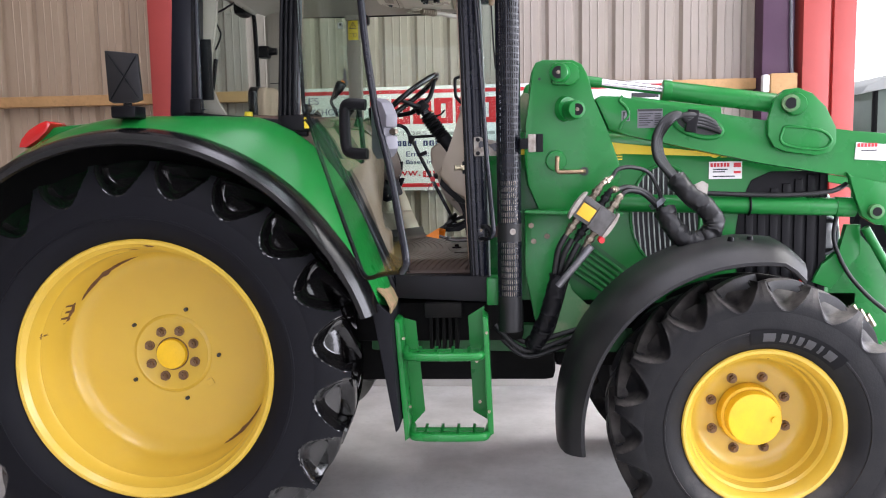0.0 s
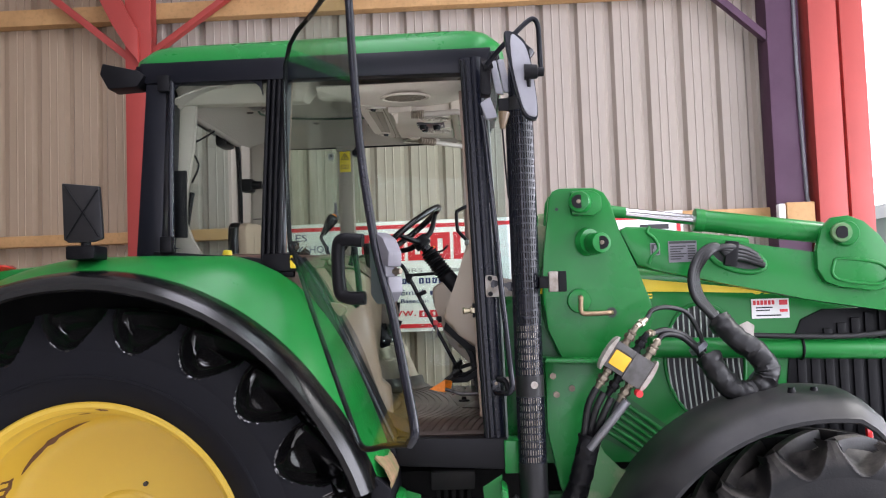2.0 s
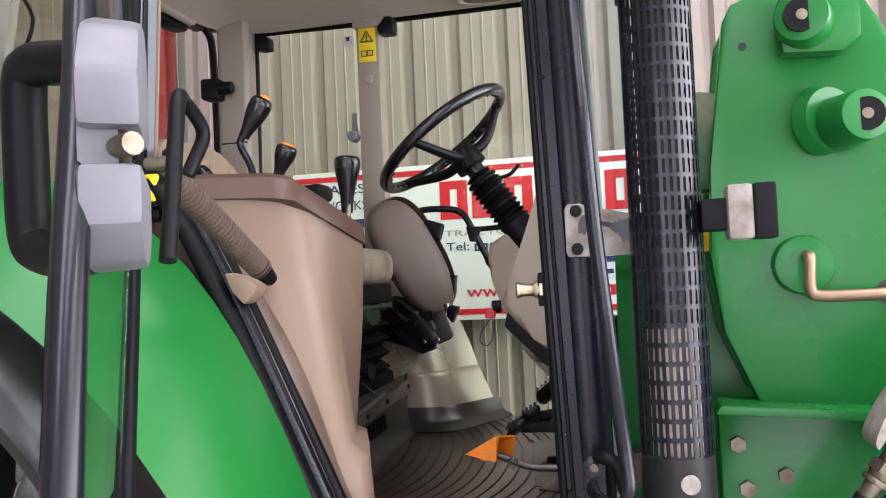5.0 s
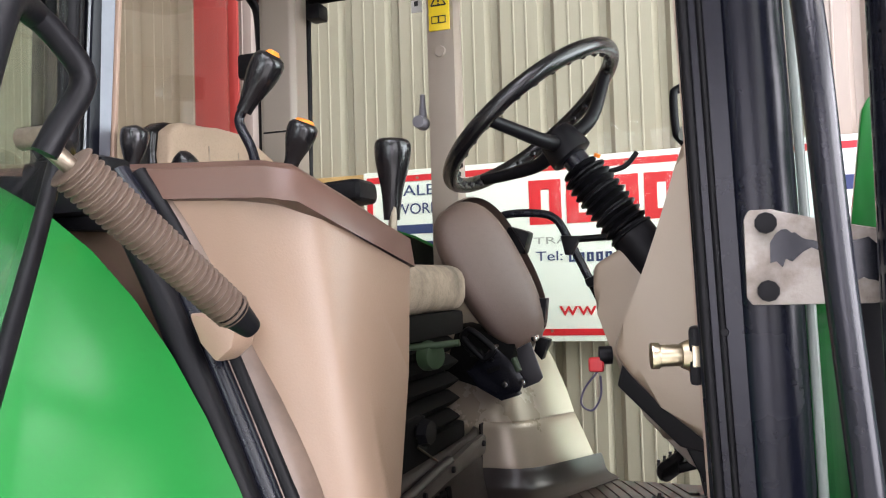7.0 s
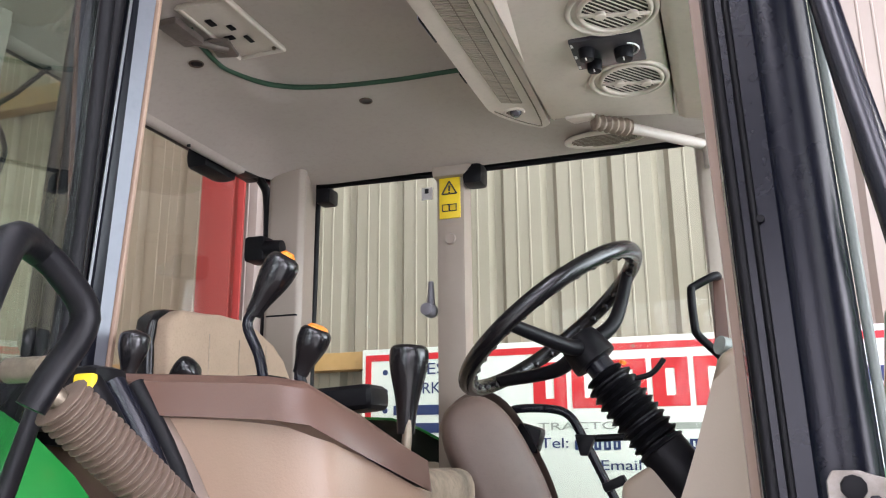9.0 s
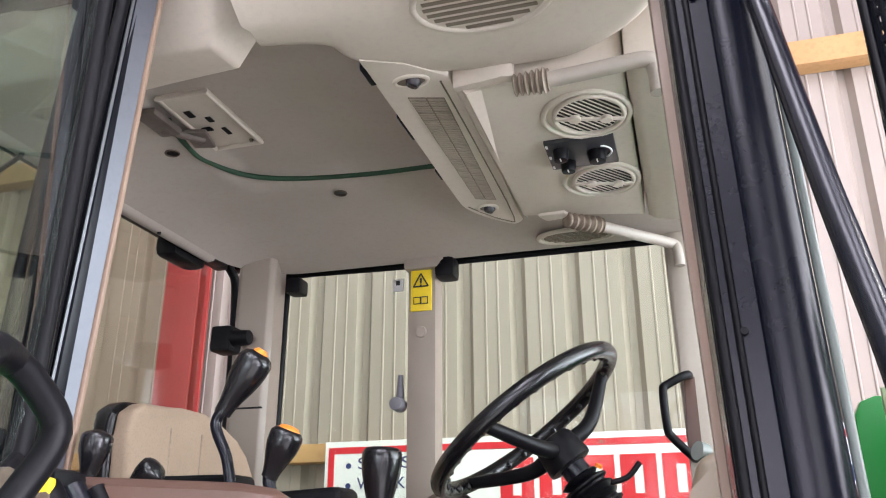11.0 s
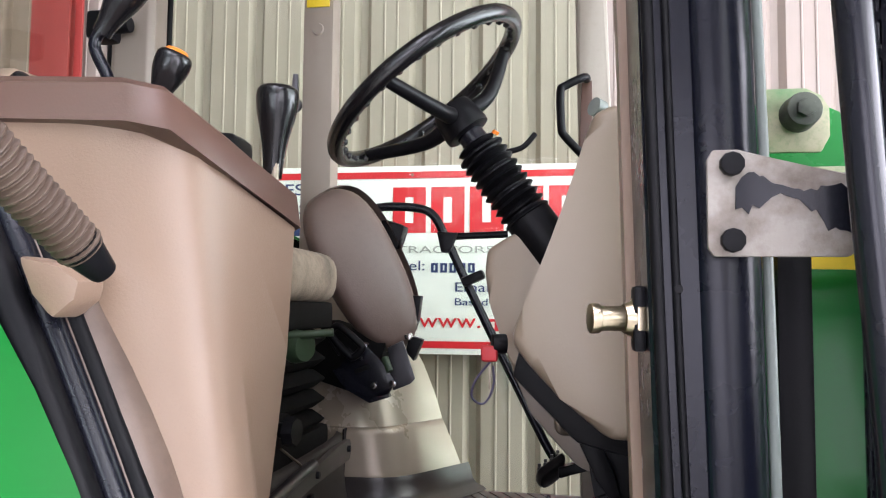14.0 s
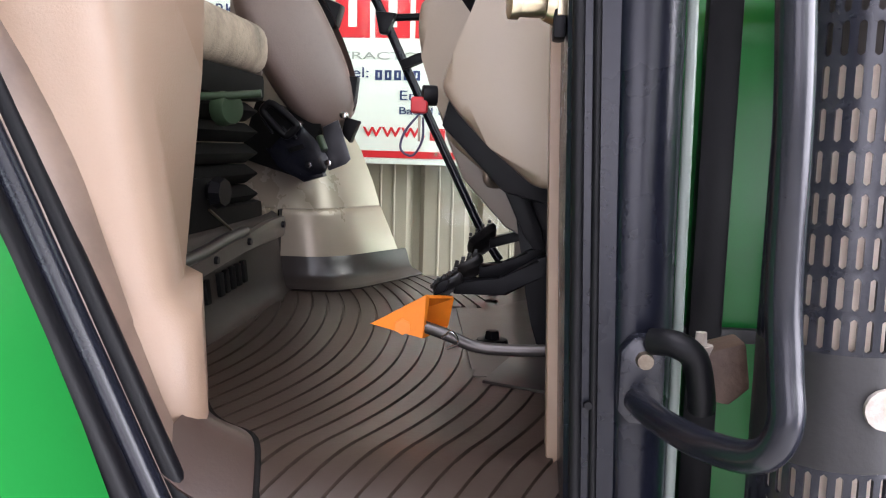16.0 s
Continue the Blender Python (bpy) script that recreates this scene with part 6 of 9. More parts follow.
for x, z in ((0.444, 1.943), (0.51, 1.797)):
    plate_ = [(x - 0.075, z - 0.07), (x - 0.075, z + 0.05), (x - 0.005, z + 0.05), (x + 0.022, z + 0.036), (x + 0.036, z + 0.012), (x + 0.036, z - 0.04), (x + 0.02, z - 0.07)]
    part("boss_plate", prism(bm_new(), plate_, mirrored(3.79), mirrored(3.80), round_=0.004), GREEN_WORN, loader, "worn green plate behind the pivot boss")
    bm = rod(bm_new(), (x - 0.02, mirrored(3.79), z), (x - 0.02, mirrored(3.85), z), 0.034, 0.031, 24, 0.006)
    rod(bm, (x - 0.02, mirrored(3.85), z), (x - 0.02, mirrored(3.862), z), 0.017, None, 6, 0.002)
    part("inner_boss", bm, SOOTY, loader, "sooty worn pivot boss on the inner plate")

# hose bundle over the arm
for k in range(4):
    dy, dr = 0.012 * k, 0.016 * k
    pts = [(1.10 - 0.008 * k, 3.67, 1.70 + 0.012 * k), (1.03, 3.665 - dy * 0.3, 1.725 + 0.012 * k), (0.965, 3.64 - dy * 0.4, 1.752 + 0.010 * k - 0.012), (0.915, 3.615, 1.775 - dr * 0.3), (0.855 + dr * 0.5, 3.60, 1.745 - dr * 0.2),
           (0.822 + dr * 0.6, 3.595 + dy, 1.675), (0.83 + dr * 0.7, 3.595 + dy, 1.60), (0.875 + dr * 0.6, 3.595 + dy, 1.54), (0.915 + dr * 0.4, 3.6 + dy, 1.49)]
    part("arm_hose", tube(bm_new(), pts, 0.0115, 10, 6), HOSE, loader, "black hydraulic hose looping over the arm")
bm = box(bm_new(), (0.955, 3.625, 1.70), (1.0, 3.655, 1.79), 0.008, turn=Matrix.Rotation(0.15, 4, "Y"))
part("hose_clamp", bm, BLACK, loader, "black hose clamp block")
for k, (a0, a1, m) in enumerate((((0.905, 1.505), (0.935, 1.465), ALU), ((0.83, 1.43), (0.862, 1.40), ALU), ((1.03, 1.33), (1.065, 1.315), ALU))):
    part("sleeve_band", rod(bm_new(), (a0[0], 3.6, a0[1]), (a0[0] + 0.012, 3.6, a0[1] - 0.016), 0.034, None, 16), ALU, loader, "bright sleeve band")


def crumpled(points, r):
    bm = tube(bm_new(), points, r, 18, 14, radii=lambda t: r * (1 + 0.07 * noise.noise((t * 30, 0.3, r * 90)) + 0.05 * noise.noise((t * 75, 2.3, 0))))
    for v in bm.verts:
        v.co += 0.006 * Vector(noise.noise_vector(v.co * 38)) + 0.003 * Vector(noise.noise_vector(v.co * 110))
    return bm


part("hose_sleeve", crumpled([(0.90, 3.57, 1.518), (0.945, 3.53, 1.457), (1.01, 3.52, 1.403), (1.04, 3.52, 1.343), (1.005, 3.52, 1.288), (0.935, 3.52, 1.28), (0.88, 3.525, 1.336), (0.853, 3.55, 1.398)], 0.039), HOSE, loader, "crumpled black protective sleeve")
# valve block
VX, VZ = 0.565, 1.385
vt = Matrix.Translation((VX, 3.46, VZ)) @ Matrix.Rotation(radians(35), 4, "Y")
bm = bm_new()
box(bm, (-0.07, -0.03, -0.045), (0.07, 0.04, 0.045), 0.006)
box(bm, (0.0, -0.036, -0.05), (0.068, -0.028, 0.05), 0.003)
box(bm, (-0.07, -0.036, 0.026), (0.0, -0.028, 0.05), 0.003)
bmesh.ops.transform(bm, matrix=vt, verts=bm.verts)
GREY_BLOCK = mat("grimy_grey_block", (0.10, 0.098, 0.095), 0.42, metal=0.45, stain=(0.03, 0.026, 0.022), stain_amount=0.8, stain_scale=26.0, bump=0.2)
valve = part("valve_block", bm, GREY_BLOCK, loader, "grey hydraulic coupling block with a yellow label")
bm = box(bm_new(), (-0.062, -0.038, -0.03), (-0.004, -0.03, 0.022), 0.002)
bmesh.ops.transform(bm, matrix=vt, verts=bm.verts)
part("valve_label", bm, mat("amber_label", (0.72, 0.40, 0.012), 0.45, stain=(0.5, 0.27, 0.02), stain_amount=0.4, stain_scale=30.0), valve, "plain amber label")
for sx in (-1, 1):
    bm = bm_new()
    prism(bm, [(sx * 0.072 + sx * 0.014 * math.sin(radians(a)), 0.062 * math.cos(radians(a))) for a in range(0, 181, 20)] + [(sx * 0.07, -0.062), (sx * 0.07, 0.062)], -0.034, 0.03, round_=0.0)
    bmesh.ops.transform(bm, matrix=vt, verts=bm.verts)
    part("valve_flange", bm, BARE, valve, "pale steel side flange")
for sx in (-0.042, 0.0, 0.042):
    for sz in (-1, 1):
        # nut, neck, nut, collar and nipple, one after the other
        bm = bm_new()
        for q0, q1, r0, r1, sides in ((0.044, 0.057, 0.0175, None, 6), (0.057, 0.072, 0.013, 0.0125, 16), (0.072, 0.086, 0.0185, None, 6), (0.086, 0.094, 0.0155, 0.013, 16), (0.094, 0.101, 0.0165, None, 16), (0.101, 0.122, 0.0115, 0.0095, 14)):
            rod(bm, vt @ Vector((sx, 0.0, sz * q0)), vt @ Vector((sx, 0.0, sz * q1)), r0, r1, sides, 0.001)
        part("coupling", bm, DIRTY_STEEL if sx else BLACK, valve, "steel quick coupling")
part("valve_cap", rod(bm_new(), vt @ Vector((0.07, -0.03, -0.06)), vt @ Vector((0.075, -0.05, -0.06)), 0.012, None, 14), RED_TAG, valve, "red dust cap")
# hoses up to the sleeve
for k, (sx, pts) in enumerate(((-0.042, [(0.64, 3.49, 1.53), (0.665, 3.5, 1.56), (0.72, 3.52, 1.567), (0.79, 3.55, 1.545), (0.835, 3.575, 1.475), (0.855, 3.59, 1.41)]),
                               (0.0, [(0.665, 3.5, 1.483), (0.71, 3.52, 1.49), (0.78, 3.55, 1.468), (0.83, 3.58, 1.42), (0.85, 3.59, 1.395)]),
                               (0.042, [(0.67, 3.5, 1.445), (0.70, 3.515, 1.475), (0.76, 3.54, 1.468), (0.815, 3.57, 1.425), (0.84, 3.59, 1.39)]))):
    start = vt @ Vector((sx, 0.0, 0.12))
    part("valve_hose", tube(bm_new(), [start] + pts, 0.010 if k else 0.008, 10, 6), HOSE, valve, "black hydraulic hose")
    part("hose_fitting", rod(rod(bm_new(), start, Vector(pts[0]), 0.0105, 0.0095, 12, 0.001), start.lerp(Vector(pts[0]), 0.35), start.lerp(Vector(pts[0]), 0.6), 0.0145, None, 6, 0.001), STEEL, valve, "zinc hose fitting")
# hoses down into the chassis
for k, sx in enumerate((-0.042, -0.015, 0.015, 0.042)):
    start = vt @ Vector((sx, 0.0, -0.12))
    pts = [start, start + Vector((-0.03, 0.005, -0.06)), (0.415 + 0.018 * k, 3.50 + 0.01 * k, 1.13), (0.395 + 0.014 * k, 3.53 + 0.012 * k, 1.0), (0.37 + 0.01 * k, 3.56, 0.9), (0.33, 3.6, 0.84)]
    part("valve_hose", tube(bm_new(), pts, 0.012, 10, 6), HOSE, valve, "black hydraulic hose")
p0, p1 = vt @ Vector((0.06, -0.02, -0.1)), Vector((0.43, 3.47, 1.11))
part("valve_lever", rod(bm_new(), p0, p1, 0.014, None, 14, 0.002), mat("grey_lever_tube", (0.2, 0.2, 0.21), 0.35, metal=0.6), valve, "grey tube handle")
part("hose_wrap", crumpled([(0.435, 3.5, 1.15), (0.415, 3.5, 1.06), (0.39, 3.52, 0.97), (0.36, 3.54, 0.9), (0.33, 3.56, 0.85)], 0.036), BLACK, valve, "black hose wrap down to the chassis")

# ---- cab interior: floor and walls ----
FLZ = 1.197
DARK_MAT = mat("black_brown_mat_rim", (0.018, 0.014, 0.013), 0.3, stain=(0.032, 0.026, 0.024), stain_amount=0.5, stain_scale=8.0, bump=0.1)


def floor_z(y):
    """The mat falls away to the sill at the doorway."""
    q = min(1.0, max(0.0, (3.67 - y) / 0.12))
    return FLZ - 0.05 * q * q


rows = [[(x, y, floor_z(y)) for x in (-0.62, -0.24, 0.135)] for y in (3.56, 3.58, 3.60, 3.62, 3.64, 3.67, 4.0, 4.665)]
cab_floor = part("cab_floor", sheet(bm_new(), rows, 0.03), MATTING, tractor, "brown ribbed rubber floor mat", sharp=50)


def plain_mat(x, y):
    """The smooth part of the mat before the pedals, and what the heel panel and the cover stand on."""
    if x < -0.385 - 0.3 * max(0.0, 3.80 - y) or x > 0.118:
        return True
    if y > 4.42 and x < -0.284 + 0.36 * (y - 4.43):
        return True
    if 3.90 < y < 4.33:
        return x > -0.012 - 0.13 * (y - 3.90)
    return y >= 4.33 and x > 0.0


for k in range(38):
    x0 = -0.4987 + 0.0269 * k
    runs, pts = [], []
    for j in range(61):
        y = 3.575 + 1.08 * j / 60
        x = x0 - (y - 3.99) ** 2 / (2.36 if y > 3.99 else 1.42)
        if plain_mat(x, y):
            runs, pts = runs + [pts], []
        else:
            pts.append((x, y))
    for pts in runs + [pts]:
        if len(pts) > 3:
            rows = [[(x + dx, y, floor_z(y) + dz) for dx, dz in ((-0.0120, -0.001), (-0.0110, 0.0034), (0.0110, 0.0034), (0.0120, -0.001))] for x, y in pts]
            part("mat_rib", sheet(bm_new(), rows), MATTING, cab_floor)
bm = prism(bm_new(), [(-0.008, 3.905), (-0.064, 4.325), (-0.01, 4.325), (0.052, 4.42), (0.11, 4.41), (0.115, 3.905)], FLZ - 0.002, FLZ + 0.0034, axis="z", round_=0.001)
part("floor_patch", bm, mat("worn_grey_mat", (0.062, 0.05, 0.043), 0.35, stain=(0.10, 0.085, 0.075), stain_amount=0.6, stain_scale=9.0), cab_floor, "smooth worn grey part of the mat before the pedals")
bm = prism(bm_new(), [(0.004, 3.875), (0.052, 4.06), (0.112, 4.05), (0.115, 3.83)], FLZ + 0.002, FLZ + 0.007, axis="z", round_=0.002)
part("floor_plate", bm, DARK_MAT, cab_floor, "dark plate let into the mat")
bm = rod(bm_new(), (0.008, 4.075, FLZ), (0.008, 4.075, FLZ + 0.010), 0.024, 0.022, 18, 0.003)
rod(bm, (0.008, 4.075, FLZ + 0.009), (0.008, 4.075, FLZ + 0.022), 0.012, 0.010, 6, 0.002)
part("floor_plug", bm, BLACK, cab_floor, "black floor plug")
bm = prism(bm_new(), [(0.125, 1.12), (0.15, 1.12), (0.15, 1.5), (0.13, 1.42)], 3.62, 4.66, round_=0.004)
part("bulkhead", bm, BLACK, tractor, "black front wall of the cab")
bm = prism(bm_new(), [(-1.09, 1.0), (-1.06, 1.0), (-1.06, 1.8), (-1.09, 1.8)], 3.62, 4.66, round_=0.004)
part("rear_wall", bm, TAUPE, tractor, "taupe lining below the rear window")
bm = box(bm_new(), (-1.06, 3.66, 1.1), (-0.60, 4.66, 1.22), 0.02)
part("rear_floor", bm, BLACK_SHADE, tractor, "dark raised floor under the seat")
bm = prism(bm_new(), [(-1.06, 1.1), (-0.50, 1.1), (-0.50, 1.66), (-0.62, 1.74), (-1.06, 1.74)], 3.66, 3.70, round_=0.01)
part("side_lining", bm, TAUPE, tractor, "taupe lining inside the fender")

# the floor mat turned up round the console foot
rim_ = soften([(-0.292, 3.765, 0), (-0.262, 3.712, 0), (-0.236, 3.684, 0), (-0.204, 3.662, 0), (-0.188, 3.632, 0), (-0.174, 3.585, 0), (-0.168, 3.562, 0)], 3)
foot_ = soften([(-0.302, 3.762, 0), (-0.276, 3.705, 0), (-0.262, 3.675, 0), (-0.250, 3.645, 0), (-0.247, 3.615, 0), (-0.252, 3.580, 0), (-0.255, 3.560, 0)], 3)
rows = []
for a, b in zip(foot_, rim_):
    far = (a - b).length
    z0 = floor_z(b.y)
    rows.append([(p.x, p.y, z0 + h) for p, h in ((a, 0.012 + 0.5 * far), (a.lerp(b, 0.3), 0.010 + 0.28 * far), (a.lerp(b, 0.7), 0.010 + 0.05 * far), (a.lerp(b, 0.95), 0.0085), (b, 0.006))])
part("mat_flare", sheet(bm_new(), rows, 0.003), mat("worn_brown_mat_flare", (0.045, 0.029, 0.023), 0.35, stain=(0.038, 0.025, 0.02), stain_amount=0.6, stain_scale=9.0), cab_floor, "brown mat turned up round the console foot", sharp=60)
part("flare_gap", tube(bm_new(), [(p.x + 0.002, p.y + 0.002, floor_z(p.y) + 0.003) for p in rim_], 0.0035, 6, 1), BLACK_SHADE, cab_floor, "dark gap along the flare's edge")

# near console with a brown top
body_rings = [
    ((-0.78, 3.585, 1.765), (-0.365, 3.57, 1.742), (-0.335, 3.585, 1.737), (-0.308, 3.66, 1.705), (-0.276, 3.75, 1.668), (-0.335, 3.86, 1.668), (-0.78, 3.86, 1.76)),
    ((-0.78, 3.60, 1.60), (-0.33, 3.58, 1.57), (-0.302, 3.592, 1.565), (-0.296, 3.66, 1.555), (-0.281, 3.75, 1.54), (-0.335, 3.86, 1.54), (-0.78, 3.86, 1.60)),
    ((-0.78, 3.63, 1.35), (-0.283, 3.60, 1.335), (-0.258, 3.61, 1.335), (-0.280, 3.68, 1.335), (-0.302, 3.75, 1.335), (-0.36, 3.86, 1.335), (-0.78, 3.86, 1.35)),
]
foot_rings = [
    ((-0.78, 3.625, 1.325), (-0.262, 3.588, 1.316), (-0.226, 3.60, 1.314), (-0.254, 3.68, 1.326), (-0.286, 3.758, 1.336), (-0.36, 3.87, 1.33), (-0.78, 3.87, 1.32)),
    ((-0.78, 3.625, 1.24), (-0.256, 3.592, 1.235), (-0.218, 3.602, 1.232), (-0.250, 3.68, 1.225), (-0.284, 3.765, 1.215), (-0.36, 3.88, 1.215), (-0.78, 3.88, 1.22)),
    ((-0.78, 3.63, 1.16), (-0.275, 3.605, 1.15), (-0.245, 3.615, 1.15), (-0.268, 3.68, 1.16), (-0.295, 3.765, 1.17), (-0.375, 3.88, 1.178), (-0.78, 3.88, 1.17)),
]
bm = bm_new()


def rounded_ring(ring):
    """The ring with its two corner points turned into a soft bend."""
    p = [Vector(q) for q in ring]
    a, m, b = p[1].lerp(p[0], 0.13), (p[1] + p[2]) / 2, p[2].lerp(p[3], 0.45)
    bend = [a.lerp(m, q).lerp(m.lerp(b, q), q) for q in (0, 0.17, 0.33, 0.5, 0.67, 0.83, 1.0)]
    return [p[0]] + bend + p[3:]


loops = [[bm.verts.new(p) for p in rounded_ring(ring)] for ring in body_rings + foot_rings]
for a, b in zip(loops, loops[1:]):
    for i in range(len(a)):
        bm.faces.new((a[i], a[(i + 1) % len(a)], b[(i + 1) % len(a)], b[i]))
bm.faces.new(loops[0]), bm.faces.new(loops[-1][::-1])
hard = [e for e in bm.edges if len(e.link_faces) == 2 and e.calc_face_angle(0) > radians(28)]
bmesh.ops.bevel(bm, geom=hard, offset=0.012, segments=3, affect="EDGES", profile=0.6, clamp_overlap=True)
console = part("console", bm, BEIGE, tractor, "tall beige console with a brown top", sharp=60)
top = [(-0.785, 3.578, 1.765), (-0.362, 3.562, 1.742), (-0.33, 3.578, 1.737), (-0.302, 3.655, 1.705), (-0.270, 3.752, 1.668), (-0.33, 3.868, 1.668), (-0.785, 3.868, 1.76)]
bm = bm_new()
lo = [bm.verts.new(p) for p in top]
mid_ = [bm.verts.new((x - 0.004 * (x > -0.7), y + (0.003 if y < 3.7 else -0.003), z + 0.034)) for x, y, z in top]
hi = [bm.verts.new((x - 0.016 * (x > -0.7), y + (0.016 if y < 3.7 else -0.016), z + 0.043)) for x, y, z in top]
for a, b in ((lo, mid_), (mid_, hi)):
    for i in range(7):
        bm.faces.new((a[i], a[(i + 1) % 7], b[(i + 1) % 7], b[i]))
bm.faces.new(lo[::-1]), bm.faces.new(hi)
hard = [e for e in bm.edges if len(e.link_faces) == 2 and e.calc_face_angle(0) > radians(25)]
bmesh.ops.bevel(bm, geom=hard, offset=0.006, segments=2, affect="EDGES", profile=0.6, clamp_overlap=True)
part("console_top", bm, BROWN, console, "brown moulded console top", sharp=50)
part("console_screw", rod(bm_new(), (-0.53, 3.577, 1.758), (-0.53, 3.569, 1.758), 0.006, None, 12), BROWN, console)


def lever(name, base, bend, head, r, grip_len, grip_r, material, cap=None, label="black hand lever"):
    base, bend, head = Vector(base), Vector(bend), Vector(head)
    bm = tube(bm_new(), [base, (base + bend) / 2 + Vector((0.004, 0, 0)), bend, bend + (head - bend) * 0.3], r, 8, 5)
    lev = part(name, bm, BLACK_STEEL, tractor, label)
    d = (head - bend).normalized()
    g0 = head - d * grip_len
    bm = tube(bm_new(), [g0 + d * grip_len * (i / 14) for i in range(15)], grip_r, 18, 0,
              radii=lambda t: grip_r * ((0.52 + 0.56 * (min(1.0, t / 0.72) ** 2 * (3 - 2 * min(1.0, t / 0.72)))) if t < 0.82 else (1.08 * math.sqrt(max(0.01, 1 - ((t - 0.82) / 0.182) ** 2)))))
    part("grip", bm, material, lev, "glossy black knob")
    if cap:
        bm = rod(bm_new(), head - d * 0.015, head + d * 0.001, grip_r * 1.05, grip_r * 0.62, 18, 0.006)
        part("grip_cap", bm, cap, lev, "orange cap")
    return lev


KNOB = mat("glossy_black_knob", (0.006, 0.006, 0.007), 0.24, coat=0.15, stain_amount=0.2, bump=0.02)
lever("gear_lever", (-0.462, 3.71, 1.785), (-0.490, 3.71, 1.862), (-0.437, 3.71, 1.944), 0.0065, 0.084, 0.0195, KNOB)
bm = rod(bm_new(), (-0.4385, 3.71, 1.9415), (-0.4360, 3.71, 1.9455), 0.010, 0.006, 16)
part("lever_mark", bm, ORANGE, tractor, "orange mark on the lever top")
lever("range_lever", (-0.422, 3.72, 1.765), (-0.422, 3.72, 1.80), (-0.399, 3.72, 1.856), 0.007, 0.06, 0.018, KNOB, ORANGE, "black lever with an orange cap")
lever("throttle_lever", (-0.572, 3.605, 1.775), (-0.57, 3.605, 1.80), (-0.563, 3.605, 1.845), 0.006, 0.052, 0.0155, KNOB)
lever("hydraulic_lever", (-0.575, 3.665, 1.78), (-0.563, 3.665, 1.785), (-0.528, 3.665, 1.813), 0.006, 0.046, 0.015, KNOB)
bm = tube(bm_new(), [(-0.33, 3.82, 1.69), (-0.328, 3.82, 1.72), (-0.326, 3.82, 1.75)], 0.006, 10, 4)
joystick = part("joystick", bm, STEEL, tractor, "tall black joystick on a bright stem")
p0, p1 = Vector((-0.331, 3.825, 1.733)), Vector((-0.325, 3.822, 1.842))
shape = (0.44, 0.47, 0.50, 0.54, 0.60, 0.68, 0.78, 0.88, 0.96, 1.0, 1.02, 1.0, 0.93, 0.78, 0.45)
bm = tube(bm_new(), [p0.lerp(p1, q) for q in (0, 0.09, 0.18, 0.27, 0.36, 0.45, 0.54, 0.63, 0.72, 0.8, 0.87, 0.93, 0.965, 0.99, 1.0)], 0.02, 20, 0, radii=lambda t: 0.0245 * shape[round(t * 14)])
part("grip", bm, KNOB, joystick, "glossy black flared grip")

# seat
bm = box(bm_new(), (-0.86, 3.92, 1.590), (-0.412, 4.40, 1.682), 0.044, 5)
seat = part("driver_seat", bm, CLOTH_DIRTY, tractor, "soiled beige cloth driver's seat")
back_line = [(4.075, 1.62), (4.058, 1.80), (4.050, 1.90), (4.056, 1.945), (4.085, 1.964), (4.19, 1.970), (4.27, 1.970), (4.333, 1.962), (4.403, 1.936), (4.446, 1.908), (4.476, 1.872), (4.488, 1.80), (4.47, 1.62)]
bm = prism(bm_new(), back_line, -0.905, -0.868, axis="x", round_=0.014, segments=4)
back = part("backrest", bm, CLOTH, seat, "curved beige cloth backrest", sharp=60)
for y in (4.17, 4.27, 4.37):
    part("seat_stitch", tube(bm_new(), [(-0.8678, y, 1.66), (-0.8672, y, 1.78), (-0.8678, y - 0.004, 1.93)], 0.0016, 6, 3), CLOTH_DIRTY, back)
bm = prism(bm_new(), [(4.27 + (y - 4.27) * 1.02, 1.62 + (z - 1.62) * 1.012) for y, z in back_line], -0.947, -0.903, axis="x", round_=0.016, segments=4)
part("backrest_shell", bm, KNOB, seat, "glossy black backrest shell", sharp=60)
part("armrest", box(bm_new(), (-0.79, 3.965, 1.796), (-0.612, 4.035, 1.829), 0.012, 3), BLACK, seat, "black armrest")
bm = box(bm_new(), (-0.78, 3.865, 1.755), (-0.398, 3.935, 1.79), 0.014, 3, turn=Matrix.Rotation(-0.06, 4, "Y"))
part("armrest", bm, BLACK, seat, "black armrest")
bm = box(bm_new(), (-0.86, 3.94, 1.545), (-0.42, 4.38, 1.592), 0.01)
part("seat_pan", bm, BLACK_SHADE, seat)
for k in range(5):
    z = 1.365 + 0.036 * k
    bm = bm_new()
    prism(bm, [(-0.84, z), (-0.45, z), (-0.425 + 0.0 * k, z + 0.018), (-0.45, z + 0.034), (-0.84, z + 0.034), (-0.86, z + 0.018)], 3.95, 4.36, round_=0.004)
    part("suspension_fold", bm, BLACK_SHADE, seat, "black rubber suspension bellows")
bm = box(bm_new(), (-0.86, 3.94, 1.2), (-0.43, 4.40, 1.37), 0.012)
part("seat_base", bm, BLACK_SHADE, seat)
KNOB_GREEN = mat("dark_green_knob", (0.03, 0.055, 0.026), 0.45)
bm = rod(bm_new(), (-0.41, 4.14, 1.522), (-0.388, 4.13, 1.522), 0.027, 0.023, 18, 0.004)
part("weight_knob", bm, KNOB_GREEN, seat, "dark green adjuster knob")
part("seat_lever", tube(bm_new(), [(-0.5, 4.1, 1.535), (-0.40, 4.12, 1.54), (-0.345, 4.13, 1.545)], 0.006, 8, 4), KNOB_GREEN, seat, "green seat lever")
